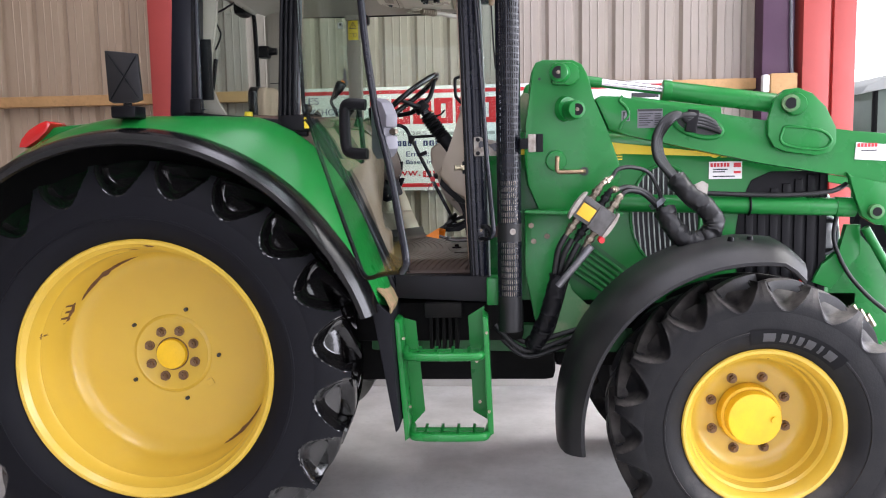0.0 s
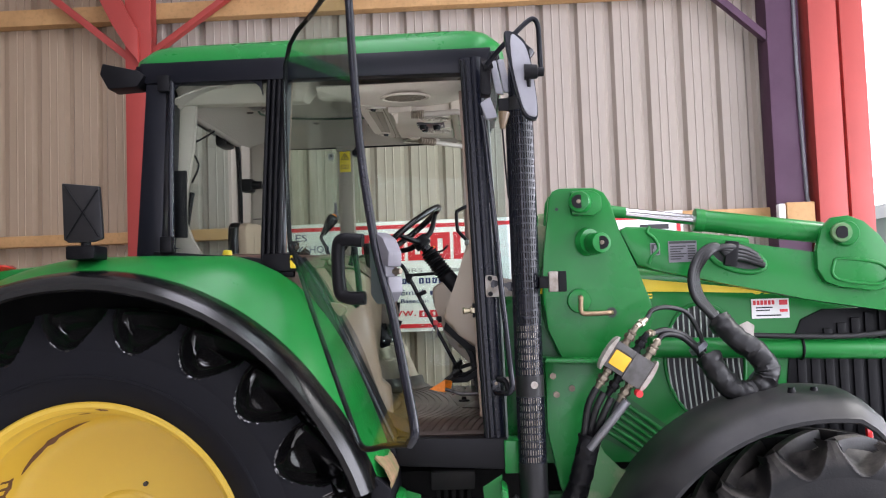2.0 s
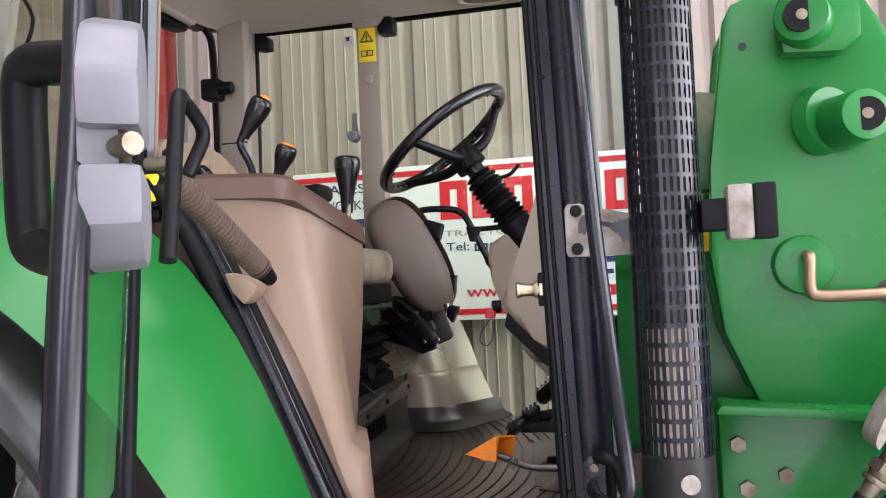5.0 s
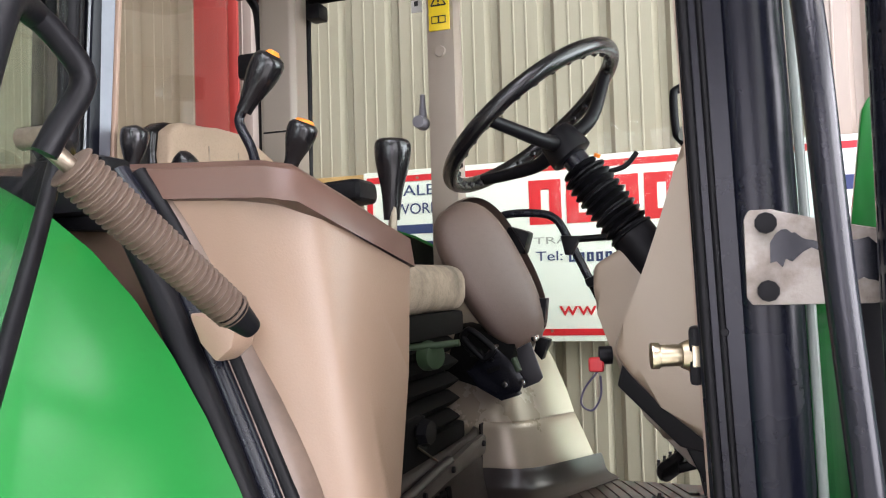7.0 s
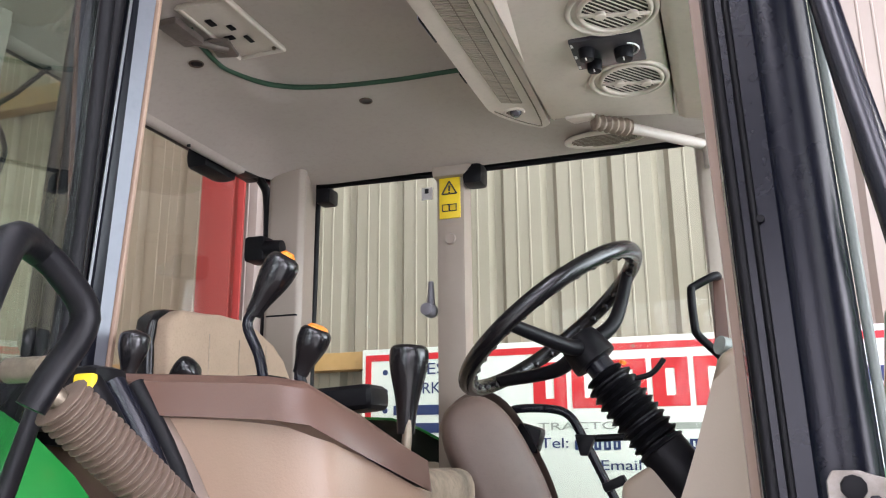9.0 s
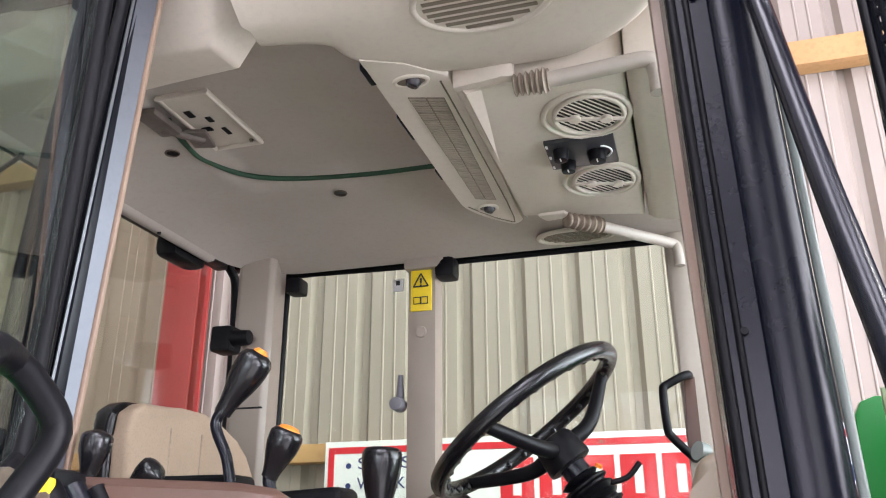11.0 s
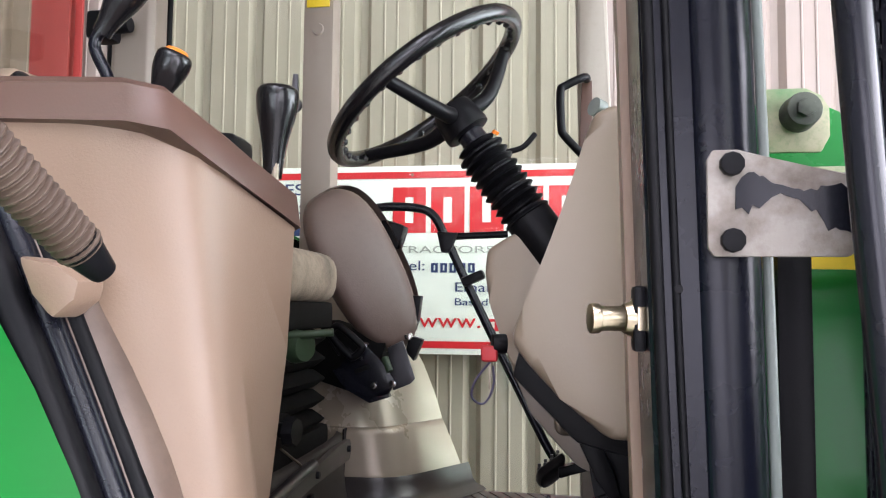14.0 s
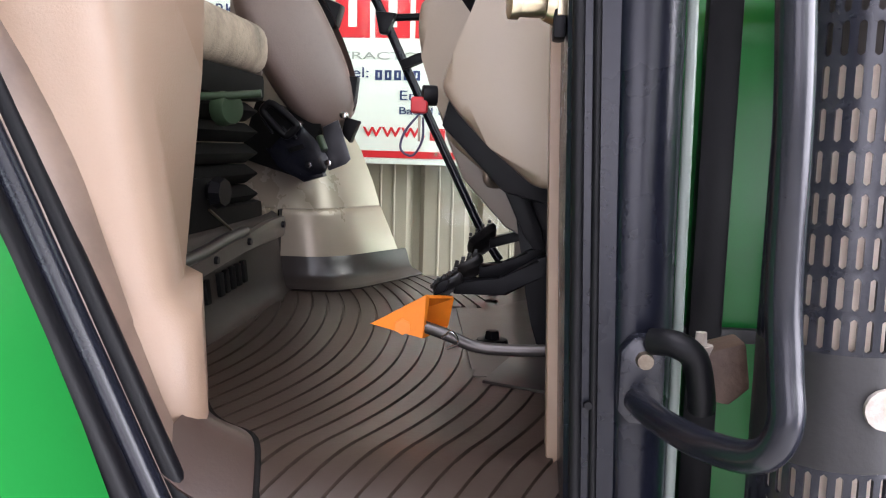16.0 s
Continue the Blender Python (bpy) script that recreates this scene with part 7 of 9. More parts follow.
bm = rod(bm_new(), (-0.43, 4.1, 1.40), (-0.395, 4.09, 1.40), 0.012, None, 12)
rod(bm, (-0.40, 4.09, 1.40), (-0.385, 4.088, 1.40), 0.024, 0.02, 8)
part("height_knob", bm, BLACK, seat, "black star knob")
# heel panel in front of the seat
HEEL = mat("dark_brown_heel_panel", (0.022, 0.016, 0.0135), 0.45, stain=(0.036, 0.028, 0.024), stain_amount=0.6, stain_scale=6.0, bump=0.2, spec=0.2)
rows = []
for y, back in ((3.80, 0.0), (4.0, 0.0), (4.2, 0.002), (4.33, 0.006), (4.40, 0.012), (4.46, 0.024)):
    rows.append([(x - back, y, z) for x, z in ((-0.362, FLZ + 0.001), (-0.376, FLZ + 0.006), (-0.385, FLZ + 0.018), (-0.390, FLZ + 0.04), (-0.397, 1.30), (-0.400, 1.34), (-0.41, 1.345))])
heel = part("heel_panel", sheet(bm_new(), rows, 0.006), HEEL, tractor, "brown rubber-faced panel under the seat", sharp=60)
bm = prism(bm_new(), [(3.86, 1.276), (4.18, 1.303), (4.385, 1.306), (4.393, 1.315), (4.393, 1.335), (4.385, 1.343), (4.30, 1.340), (4.18, 1.328), (3.86, 1.308)], -0.397, -0.386, axis="x", round_=0.003)
strip_ = part("heel_strip", bm, mat("worn_grey_brown_strip", (0.085, 0.070, 0.06), 0.42, stain=(0.06, 0.049, 0.042), stain_amount=0.6, stain_scale=14.0, bump=0.2), heel, "worn strip along the panel top")
part("strip_roll", tube(bm_new(), [(-0.388, 3.86, 1.314), (-0.385, 4.0, 1.322), (-0.386, 4.10, 1.332), (-0.390, 4.185, 1.334)], 0.0085, 10, 5), DARK_MAT, strip_, "dark rolled lip")
for y, z in ((4.05, 1.306), (4.19, 1.317), (4.37, 1.328)):
    part("panel_stud", rod(bm_new(), (-0.388, y, z), (-0.381, y, z), 0.0065, 0.0055, 12), BLACK, heel)
for k, w in enumerate((0.014, 0.014, 0.016, 0.0, 0.018, 0.015, 0.015, 0.015, 0.015)):
    if w:
        y = 3.972 + 0.0255 * k
        bm = box(bm_new(), (-0.396, y, 1.243 + 0.0012 * k), (-0.388, y + w, 1.278 + 0.0012 * k), 0.002, turn=Matrix.Rotation(-0.1, 4, "Y"))
        part("pressed_mark", bm, BLACK_SHADE, heel)
bm = prism(bm_new(), [(-0.47, 1.335), (-0.412, 1.335), (-0.415, 1.42), (-0.47, 1.42)], 3.90, 4.14, round_=0.004)
part("tool_tray", bm, BLACK_SHADE, tractor, "black open tray by the seat")
part("tray_wire", rod(bm_new(), (-0.41, 4.09, 1.374), (-0.40, 4.155, 1.338), 0.002, None, 8), DIRTY_STEEL, tractor, "thin bent wire on the tray")

# far fender cover, folded passenger seat
CHAMPAGNE = mat("champagne_cab_plastic", (0.35, 0.30, 0.232), 0.28, metal=0.2, stain=(0.33, 0.28, 0.22), stain_amount=0.4, grain=0.03, bump=0.08)


def wrapped(levels):
    """Rows of a moulding that turns a soft corner: for each height its near face, its corner and its far end."""
    rows = []
    for z, y_near, (xc, yc), (xf, yf) in levels:
        line = [(-1.04, y_near), (xc - 0.16, y_near), (xc - 0.055, y_near)]
        for q in (0.15, 0.3, 0.45, 0.6, 0.75, 0.9):
            a, b, c = (xc - 0.055, y_near), (xc, y_near), (xc + (xf - xc) * 0.32, y_near + (yf - y_near) * 0.32)
            line.append(tuple((1 - q) ** 2 * a[n] + 2 * q * (1 - q) * b[n] + q * q * c[n] for n in (0, 1)))
        line += [(xc + (xf - xc) * q, y_near + (yf - y_near) * q) for q in (0.34, 0.6, 0.8, 1.0)]
        rows.append([(x, y, z) for x, y in line])
    return rows


low_cover = [(1.196, 4.477, (-0.324, 0), (-0.203, 4.665)), (1.243, 4.481, (-0.330, 0), (-0.216, 4.665)), (1.294, 4.487, (-0.338, 0), (-0.237, 4.665)),
             (1.333, 4.492, (-0.345, 0), (-0.254, 4.665)), (1.342, 4.494, (-0.347, 0), (-0.258, 4.665)), (1.347, 4.500, (-0.352, 0), (-0.263, 4.667)), (1.348, 4.520, (-0.372, 0), (-0.28, 4.667))]
cov = part("far_fender_cover", sheet(bm_new(), wrapped(low_cover), 0.004), CHAMPAGNE, tractor, "champagne plastic cover over the far fender", sharp=40)
top_cover = [(1.346, 4.503, (-0.357, 0), (-0.264, 4.668)), (1.397, 4.521, (-0.372, 0), (-0.280, 4.668)), (1.459, 4.545, (-0.397, 0), (-0.305, 4.668)),
             (1.531, 4.580, (-0.432, 0), (-0.345, 4.668)), (1.603, 4.620, (-0.492, 0), (-0.40, 4.668)), (1.655, 4.645, (-0.562, 0), (-0.48, 4.668)), (1.686, 4.645, (-0.672, 0), (-0.6, 4.668))]
part("cover_top", sheet(bm_new(), wrapped(top_cover), 0.004), CHAMPAGNE, cov, "sloping upper half of the cover", sharp=50)
part("cover_joint", box(bm_new(), (-0.4265, 4.475, 1.24), (-0.4235, 4.497, 1.346)), BLACK, cov, "dark joint beside the heel panel")
upstand = [(1.255, 4.475, (-0.325, 0), (-0.209, 4.668)), (1.257, 4.469, (-0.320, 0), (-0.204, 4.668)), (1.248, 4.465, (-0.316, 0), (-0.200, 4.668)),
           (1.224, 4.459, (-0.310, 0), (-0.194, 4.668)), (1.214, 4.450, (-0.302, 0), (-0.186, 4.668)), (1.208, 4.430, (-0.284, 0), (-0.172, 4.668)), (1.202, 4.420, (-0.277, 0), (-0.165, 4.668))]
part("mat_upstand", sheet(bm_new(), wrapped(upstand), 0.004), DARK_MAT, cab_floor, "black-brown rim of the mat turned up against the cover", sharp=60)
long_, wide_, face_ = Vector((0.15, 0.035, -0.29)).normalized(), None, Vector((0.42, -0.84, 0.22))
face_ = (face_ - long_ * face_.dot(long_)).normalized()
wide_ = face_.cross(long_)
mid = Vector((-0.405, 4.525, 1.657))
rows = []
for depth, grow in ((-0.03, 0.82), (-0.022, 0.95), (0.0, 1.0), (0.02, 0.96), (0.031, 0.86), (0.036, 0.6), (0.038, 0.0)):
    ring = []
    for k in range(37):
        a = 2 * math.pi * k / 36
        c, s = math.cos(a), math.sin(a)
        taper = 1.0 - 0.12 * c
        u = 0.178 * math.copysign(abs(c) ** 0.8, c) * grow
        v = 0.080 * math.copysign(abs(s) ** 0.75, s) * grow * taper
        ring.append(mid + long_ * u + wide_ * v + face_ * depth)
    rows.append(ring)
bm = sheet(bm_new(), rows)
bmesh.ops.remove_doubles(bm, verts=bm.verts, dist=1e-4)
pas = part("passenger_seat", bm, VINYL, tractor, "folded brown vinyl passenger seat", sharp=60)
bm = bmesh.new()
rows2 = [[p - face_ * 0.045 + wide_ * 0.03 - long_ * 0.01 for p in r] for r in rows[:4]]
sheet(bm, rows2)
part("seat_back_pad", bm, VINYL, pas, "brown vinyl back pad", sharp=60)
bm = box(bm_new(), (-0.50, 4.50, 1.42), (-0.36, 4.60, 1.54), 0.01, turn=Matrix.Rotation(0.3, 4, "Y"))
part("seat_frame", bm, BLACK_SHADE, pas, "black frame under the folded seat")
bm = prism(bm_new(), [(-0.433, 1.465), (-0.42, 1.48), (-0.398, 1.50), (-0.378, 1.51), (-0.363, 1.496), (-0.335, 1.468), (-0.32, 1.444), (-0.329, 1.421), (-0.364, 1.41), (-0.409, 1.435)], 4.455, 4.462, round_=0.002)
br = part("seat_bracket", bm, BLACK_STEEL, pas, "black steel folding bracket")
part("bracket_flange", prism(bm_new(), [(-0.433, 1.465), (-0.409, 1.435), (-0.364, 1.41), (-0.329, 1.421), (-0.326, 1.414), (-0.364, 1.402), (-0.413, 1.428), (-0.438, 1.462)], 4.435, 4.462, round_=0.002), BLACK_STEEL, br)
part("bracket_slot", prism(bm_new(), [(-0.40, 1.463), (-0.372, 1.474), (-0.368, 1.466), (-0.396, 1.455)], 4.452, 4.456), BLACK_SHADE, br)
bm = prism(bm_new(), [(-0.338, 1.505), (-0.308, 1.52), (-0.283, 1.447), (-0.292, 1.437), (-0.326, 1.423), (-0.332, 1.462)], 4.468, 4.474, round_=0.002)
part("hinge_plate", bm, mat("grey_hinge_steel", (0.05, 0.05, 0.056), 0.3, metal=0.3, stain_amount=0.4, stain_scale=25.0), pas, "dark grey hinge plate")
part("hinge_fin", prism(bm_new(), [(-0.306, 1.607), (-0.288, 1.607), (-0.294, 1.556), (-0.306, 1.54)], 4.545, 4.575, round_=0.002), BLACK, pas, "black hinge fin")
part("hinge_fin", prism(bm_new(), [(-0.305, 1.527), (-0.278, 1.52), (-0.296, 1.477), (-0.312, 1.496)], 4.515, 4.545, round_=0.002), BLACK, pas, "black hinge fin")
part("hinge_pin", rod(bm_new(), (-0.338, 4.448, 1.488), (-0.326, 4.44, 1.462), 0.007, None, 12, 0.001), KNOB_GREEN, pas, "green hinge pin")
bm = tube(bm_new(), [(x, 4.444, z) for x, z in ((-0.444, 1.528), (-0.440, 1.541), (-0.426, 1.545), (-0.384, 1.511), (-0.384, 1.501), (-0.396, 1.489), (-0.407, 1.49))], 0.0072, 10, 3, closed=True)
bk = part("seat_buckle", bm, BLACK, pas, "black ribbed buckle loop")
for k in range(5):
    x, z = -0.431 + 0.0085 * k, 1.503 + 0.0015 * k
    part("buckle_rib", rod(bm_new(), (x - 0.016 + 0.004 * k, 4.446, z + 0.016 - 0.0065 * k), (x + 0.004 + 0.003 * k, 4.446, z - 0.012 - 0.0035 * k), 0.0028, None, 8), BLACK, bk)
for x, z in ((-0.359, 1.434), (-0.322, 1.439), (-0.38, 1.509), (-0.294, 1.528)):
    part("bracket_bolt", rod(bm_new(), (x, 4.466, z), (x, 4.444, z), 0.0075, 0.0065, 10, 0.001), CHROME, pas, "bright bolt")

# far posts and the closed far door
bm = prism(bm_new(), [(-0.575, 1.2), (-0.505, 1.2), (-0.505, 2.38), (-0.575, 2.38)], 4.62, 4.68, round_=0.008)
fb = part("far_door_post", bm, TAUPE, tractor, "taupe post of the far door")
bm = box(bm_new(), (-0.566, 4.615, 2.245), (-0.514, 4.621, 2.35), 0.002)
lab = part("warning_label", bm, YELLOW_TRIM, fb, "yellow warning label with a triangle and a book")
bm = bm_new()
for k in range(3):
    a0, a1 = radians(90 + 120 * k), radians(210 + 120 * k)
    tube(bm, [(-0.54 + 0.021 * math.cos(a0), 4.613, 2.315 + 0.021 * math.sin(a0)), (-0.54 + 0.021 * math.cos(a1), 4.613, 2.315 + 0.021 * math.sin(a1))], 0.0018, 6, 1)
box(bm, (-0.542, 4.6125, 2.312), (-0.538, 4.615, 2.325))
box(bm, (-0.542, 4.6125, 2.306), (-0.538, 4.615, 2.309))
part("label_print", bm, INK, lab)
bm = bm_new()
for dx in (-0.009, 0.009):
    tube(bm, [(-0.54 + dx - 0.008, 4.613, 2.262), (-0.54 + dx + 0.008, 4.613, 2.262), (-0.54 + dx + 0.008, 4.613, 2.278), (-0.54 + dx - 0.008, 4.613, 2.278)], 0.0015, 6, 1, closed=True)
part("label_print", bm, INK, lab)
part("post_button", rod(bm_new(), (-0.54, 4.62, 2.195), (-0.54, 4.614, 2.195), 0.014, 0.012, 16), TAUPE, fb)
bm = box(bm_new(), (-0.505, 4.6, 2.32), (-0.455, 4.66, 2.372), 0.014)
part("door_catch", bm, BLACK, fb, "black door catch")
part("far_header", box(bm_new(), (-0.58, 4.6, 2.345), (-0.48, 4.66, 2.395), 0.008), TAUPE, fb)
bm = rod(bm_new(), (-0.595, 4.635, 2.065), (-0.595, 4.635, 2.10), 0.008, 0.006, 12)
rod(bm, (-0.595, 4.64, 2.03), (-0.595, 4.60, 2.03), 0.017, 0.015, 14, 0.003)
rod(bm, (-0.595, 4.635, 2.03), (-0.595, 4.635, 2.07), 0.011, 0.008, 12)
part("window_handle", bm, GREY_PLASTIC, fb, "grey window handle")
bm = box(bm_new(), (-0.63, 4.667, 2.315), (-0.603, 4.6705, 2.345))
part("glass_sticker", bm, STICKER, tractor, "small white sticker on the glass")
bm = box(bm_new(), (-0.622, 4.6655, 2.33), (-0.612, 4.6672, 2.342))
part("sticker_print", bm, INK, tractor)
bm = prism(bm_new(), [(-0.985, 4.54), (-0.972, 4.53), (-0.896, 4.53), (-0.884, 4.542), (-0.921, 4.665), (-0.985, 4.68)], 1.7, 2.41, axis="z", round_=0.004)
part("far_rear_post", bm, TAUPE, tractor, "taupe far rear cab post")
part("post_seam", box(bm_new(), (-0.972, 4.5285, 2.022), (-0.892, 4.535, 2.026)), BLACK, tractor)
bm = tube(bm_new(), [(-0.922, 4.662, 1.72), (-0.918, 4.662, 2.1), (-0.914, 4.662, 2.36), (-0.89, 4.662, 2.38), (-0.6, 4.66, 2.375), (-0.2, 4.66, 2.375), (0.0, 4.66, 2.375)], 0.008, 8, 4)
part("window_seal", bm, BLACK, tractor, "black seal along the far windows")
part("window_latch", box(bm_new(), (-0.89, 4.6, 2.315), (-0.85, 4.65, 2.355), 0.008), BLACK, tractor, "black window latch")
part("rear_lamp_switch", rod(box(bm_new(), (-1.012, 4.48, 2.15), (-0.958, 4.54, 2.212), 0.01), (-0.965, 4.50, 2.182), (-0.918, 4.50, 2.182), 0.021, 0.017, 16, 0.003), BLACK, tractor, "black switch box on the post")
bm = tube(bm_new(), [(-1.08, 4.70, 1.75), (-1.085, 4.70, 2.3), (-1.09, 4.66, 2.42), (-1.095, 4.5, 2.435), (-1.095, 3.9, 2.42), (-1.095, 3.72, 2.39), (-1.095, 3.70, 2.2), (-1.095, 3.70, 1.8)], 0.012, 8, 5)
part("rear_window_seal", bm, BLACK, tractor, "black rear window seal")
part("rear_window_bar", box(bm_new(), (-1.115, 3.74, 2.405), (-1.08, 4.64, 2.445), 0.008), BLACK, tractor, "black bar over the rear window")
bm = box(bm_new(), (-1.09, 4.34, 2.345), (-1.03, 4.47, 2.405), 0.02)
box(bm, (-1.07, 4.30, 2.385), (-1.03, 4.56, 2.41), 0.01)
part("wiper_motor", bm, BLACK, tractor, "black rear wiper motor")
bm = box(bm_new(), (-0.999, 3.597, 1.872), (-0.953, 3.611, 2.115), 0.003)
part("rear_panel_box", bm, BLACK, tractor, "black box behind the quarter window")
bm = prism(bm_new(), [(-1.10, 1.78), (-0.925, 1.80), (-0.94, 1.822), (-0.975, 1.87), (-0.999, 1.933), (-0.996, 2.05), (-0.962, 2.207), (-0.947, 2.36), (-0.945, 2.44), (-1.09, 2.44)], 3.70, 3.722, round_=0.006)
part("rear_post_trim", bm, LINER, tractor, "pale lining of the near rear post")
bm = rod(bm_new(), (-0.871, 3.795, 1.76), (-0.869, 3.795, 1.815), 0.011, 0.009, 14)
hk = part("hand_knob", bm, BLACK, tractor, "black knob with a yellow cap")
part("knob_cap", rod(bm_new(), (-0.869, 3.795, 1.814), (-0.868, 3.795, 1.834), 0.02, 0.016, 18, 0.004), YELLOW_TRIM, hk, "yellow cap")
bm = prism(bm_new(), [(0.03, 1.2), (0.12, 1.2), (0.10, 1.8), (0.082, 2.40), (0.02, 2.40), (0.03, 1.8)], 4.60, 4.68, round_=0.012)
part("far_front_post", bm, mat("pale_taupe_post", (0.33, 0.29, 0.24), 0.45, stain_amount=0.3), tractor, "pale taupe far front post")
bm = tube(bm_new(), [(0.045, 4.585, 2.052), (0.038, 4.555, 2.048), (0.0, 4.545, 2.028), (-0.008, 4.54, 2.015), (-0.006, 4.54, 1.945), (0.0, 4.545, 1.928), (0.03, 4.55, 1.895), (0.04, 4.585, 1.888)], 0.0085, 8, 3)
part("far_grab_handle", bm, BLACK, tractor, "black grab handle on the far post")
part("handle_plate", prism(bm_new(), [(0.028, 1.90), (0.056, 1.885), (0.056, 2.05), (0.034, 2.045)], 4.582, 4.60, round_=0.003), BROWN, tractor, "brown plate behind the grab handle")
bm = tube(bm_new(), [(-0.894, 3.75, 2.286), (-0.95, 3.75, 2.255), (-0.992, 3.75, 2.231), (-0.958, 3.75, 2.16), (-0.986, 3.75, 2.092)], 0.004, 8, 3)
part("coat_hook", bm, BLACK, tractor, "bent black hook rod behind the quarter window")
part("window_lever", rod(bm_new(), (-0.985, 3.75, 2.055), (-1.008, 3.75, 1.91), 0.010, 0.008, 12, 0.003), BLACK, tractor, "black lever behind the quarter window")
# far door's own tube frame
bm = tube(bm_new(), [(-0.43, 4.66, 1.78), (-0.405, 4.65, 1.80), (-0.33, 4.65, 1.80), (-0.285, 4.65, 1.785), (-0.255, 4.65, 1.735), (-0.2, 4.65, 1.62), (-0.1, 4.65, 1.42), (-0.037, 4.65, 1.297), (-0.0, 4.65, 1.24)], 0.0095, 10, 5)
fd = part("far_door_tube", bm, BLACK_STEEL, tractor, "black tube frame of the far door")
part("door_bar", rod(bm_new(), (-0.255, 4.645, 1.735), (-0.12, 4.645, 1.74), 0.0075, None, 10), BLACK, fd)
bm = prism(bm_new(), [(-0.27, 1.745), (-0.225, 1.742), (-0.245, 1.70), (-0.26, 1.70)], 4.62, 4.65, round_=0.004)
part("door_bar_joint", bm, BLACK, fd)
bm = box(bm_new(), (-0.395, 4.60, 1.71), (-0.34, 4.65, 1.765), 0.01, turn=Matrix.Rotation(0.3, 4, "Y"))
part("far_latch", bm, BLACK, fd, "black latch of the far door")
part("far_latch", box(bm_new(), (-0.215, 4.60, 1.635), (-0.165, 4.63, 1.655), 0.006, turn=Matrix.Rotation(-0.4, 4, "Y")), BLACK, fd)

# steering wheel
axis = Vector((-0.6, 0.0, 0.8)).normalized()
hub = Vector((-0.15, 4.08, 1.860))
rim_c = hub + axis * 0.052 + Vector((-0.015, 0.0, 0.0))
e1, e2 = axis.cross(Vector((0, 1, 0))).normalized(), Vector((0, 1, 0))
SR = 0.159
ring = [rim_c + SR * (math.cos(2 * math.pi * i / 48) * e1 + math.sin(2 * math.pi * i / 48) * e2) for i in range(48)]
bm = tube(bm_new(), ring, 0.0125, 12, 1, closed=True)
wheel_ = part("steering_wheel", bm, KNOB, tractor, "black three-spoke steering wheel")
for i in range(60):
    a = 2 * math.pi * i / 60
    d = math.cos(a) * e1 + math.sin(a) * e2
    p = rim_c + d * (SR - 0.010) - axis * 0.006
    if i % 2 == 0:
        bm = bmesh.new()
        bmesh.ops.create_icosphere(bm, subdivisions=1, radius=0.006, matrix=Matrix.Translation(p))
        part("rim_bump", bm, KNOB, wheel_)
for a in (radians(28), radians(152), radians(284)):
    d = math.cos(a) * e1 + math.sin(a) * e2
    bm = tube(bm_new(), [hub + d * 0.02, hub + d * 0.07 + axis * 0.008, rim_c + d * (SR - 0.004)], 0.010, 10, 5, radii=lambda t: 0.013 - 0.004 * t)
    part("spoke", bm, BLACK, wheel_, "slim black spoke")
part("wheel_hub", rod(bm_new(), hub - axis * 0.03, hub + axis * 0.018, 0.036, 0.030, 28, 0.008), BLACK, wheel_, "black hub")
bm = rod(bm_new(), hub - axis * 0.05, hub - axis * 0.03, 0.02, None, 16)
part("column_top", bm, BLACK_STEEL, wheel_)
c0, c1 = hub - axis * 0.058 + Vector((-0.008, 0, 0.006)), hub - axis * 0.205 + Vector((-0.016, 0, 0.012))
bm = tube(bm_new(), [c0 + (c1 - c0) * (i / 48) for i in range(49)], 0.03, 18, 0, radii=lambda t: 0.033 + 0.004 * math.sin(t * 11 * 2 * math.pi) - (0.006 if t < 0.08 else 0))
part("column_boot", bm, BLACK, tractor, "black ribbed steering column boot")
part("column", rod(bm_new(), c1 + axis * 0.01, c1 - axis * 0.14, 0.034, None, 18), BLACK, tractor, "black steering column")
part("indicator_stalk", tube(bm_new(), [hub - axis * 0.06 + Vector((0.02, 0.03, 0)), hub - axis * 0.06 + Vector((0.055, 0.035, 0.008)), hub - axis * 0.055 + Vector((0.078, 0.04, 0.026))], 0.0042, 8, 4), BLACK, tractor, "black indicator stalk")
part("column_button", rod(bm_new(), hub - axis * 0.035 + Vector((0.035, -0.01, 0.0)), hub - axis * 0.032 + Vector((0.039, -0.011, 0.002)), 0.005, None, 12), ORANGE, tractor, "orange button")

# dash
DASH = mat("grey_beige_dash", (0.285, 0.228, 0.168), 0.34, stain=(0.24, 0.19, 0.14), stain_amount=0.4, grain=0.03, bump=0.1)
near_ = [(0.041, 1.829), (0.075, 1.84), (0.11, 1.82), (0.12, 1.43), (0.06, 1.425), (0.0, 1.475), (-0.04, 1.515), (-0.062, 1.547)]
near_ += [(0.041 - 0.103 * q + 0.006 * math.sin(math.pi * q), 1.829 - 0.282 * q) for q in (0.86, 0.71, 0.56, 0.42, 0.28, 0.14)]
bm = prism(bm_new(), near_, 3.93, 4.10, round_=0.022, segments=5)
dash = part("dashboard", bm, DASH, tractor, "grey-beige dashboard shell", sharp=50)
bm = prism(bm_new(), [(-0.08, 1.534), (-0.10, 1.592), (-0.107, 1.632), (-0.104, 1.667), (-0.066, 1.69), (-0.014, 1.703), (0.11, 1.72), (0.12, 1.42), (0.04, 1.40), (-0.06, 1.48)], 4.06, 4.34, round_=0.014, segments=4)
part("dash_pod", bm, DASH, dash, "grey-beige pod under the steering column", sharp=50)
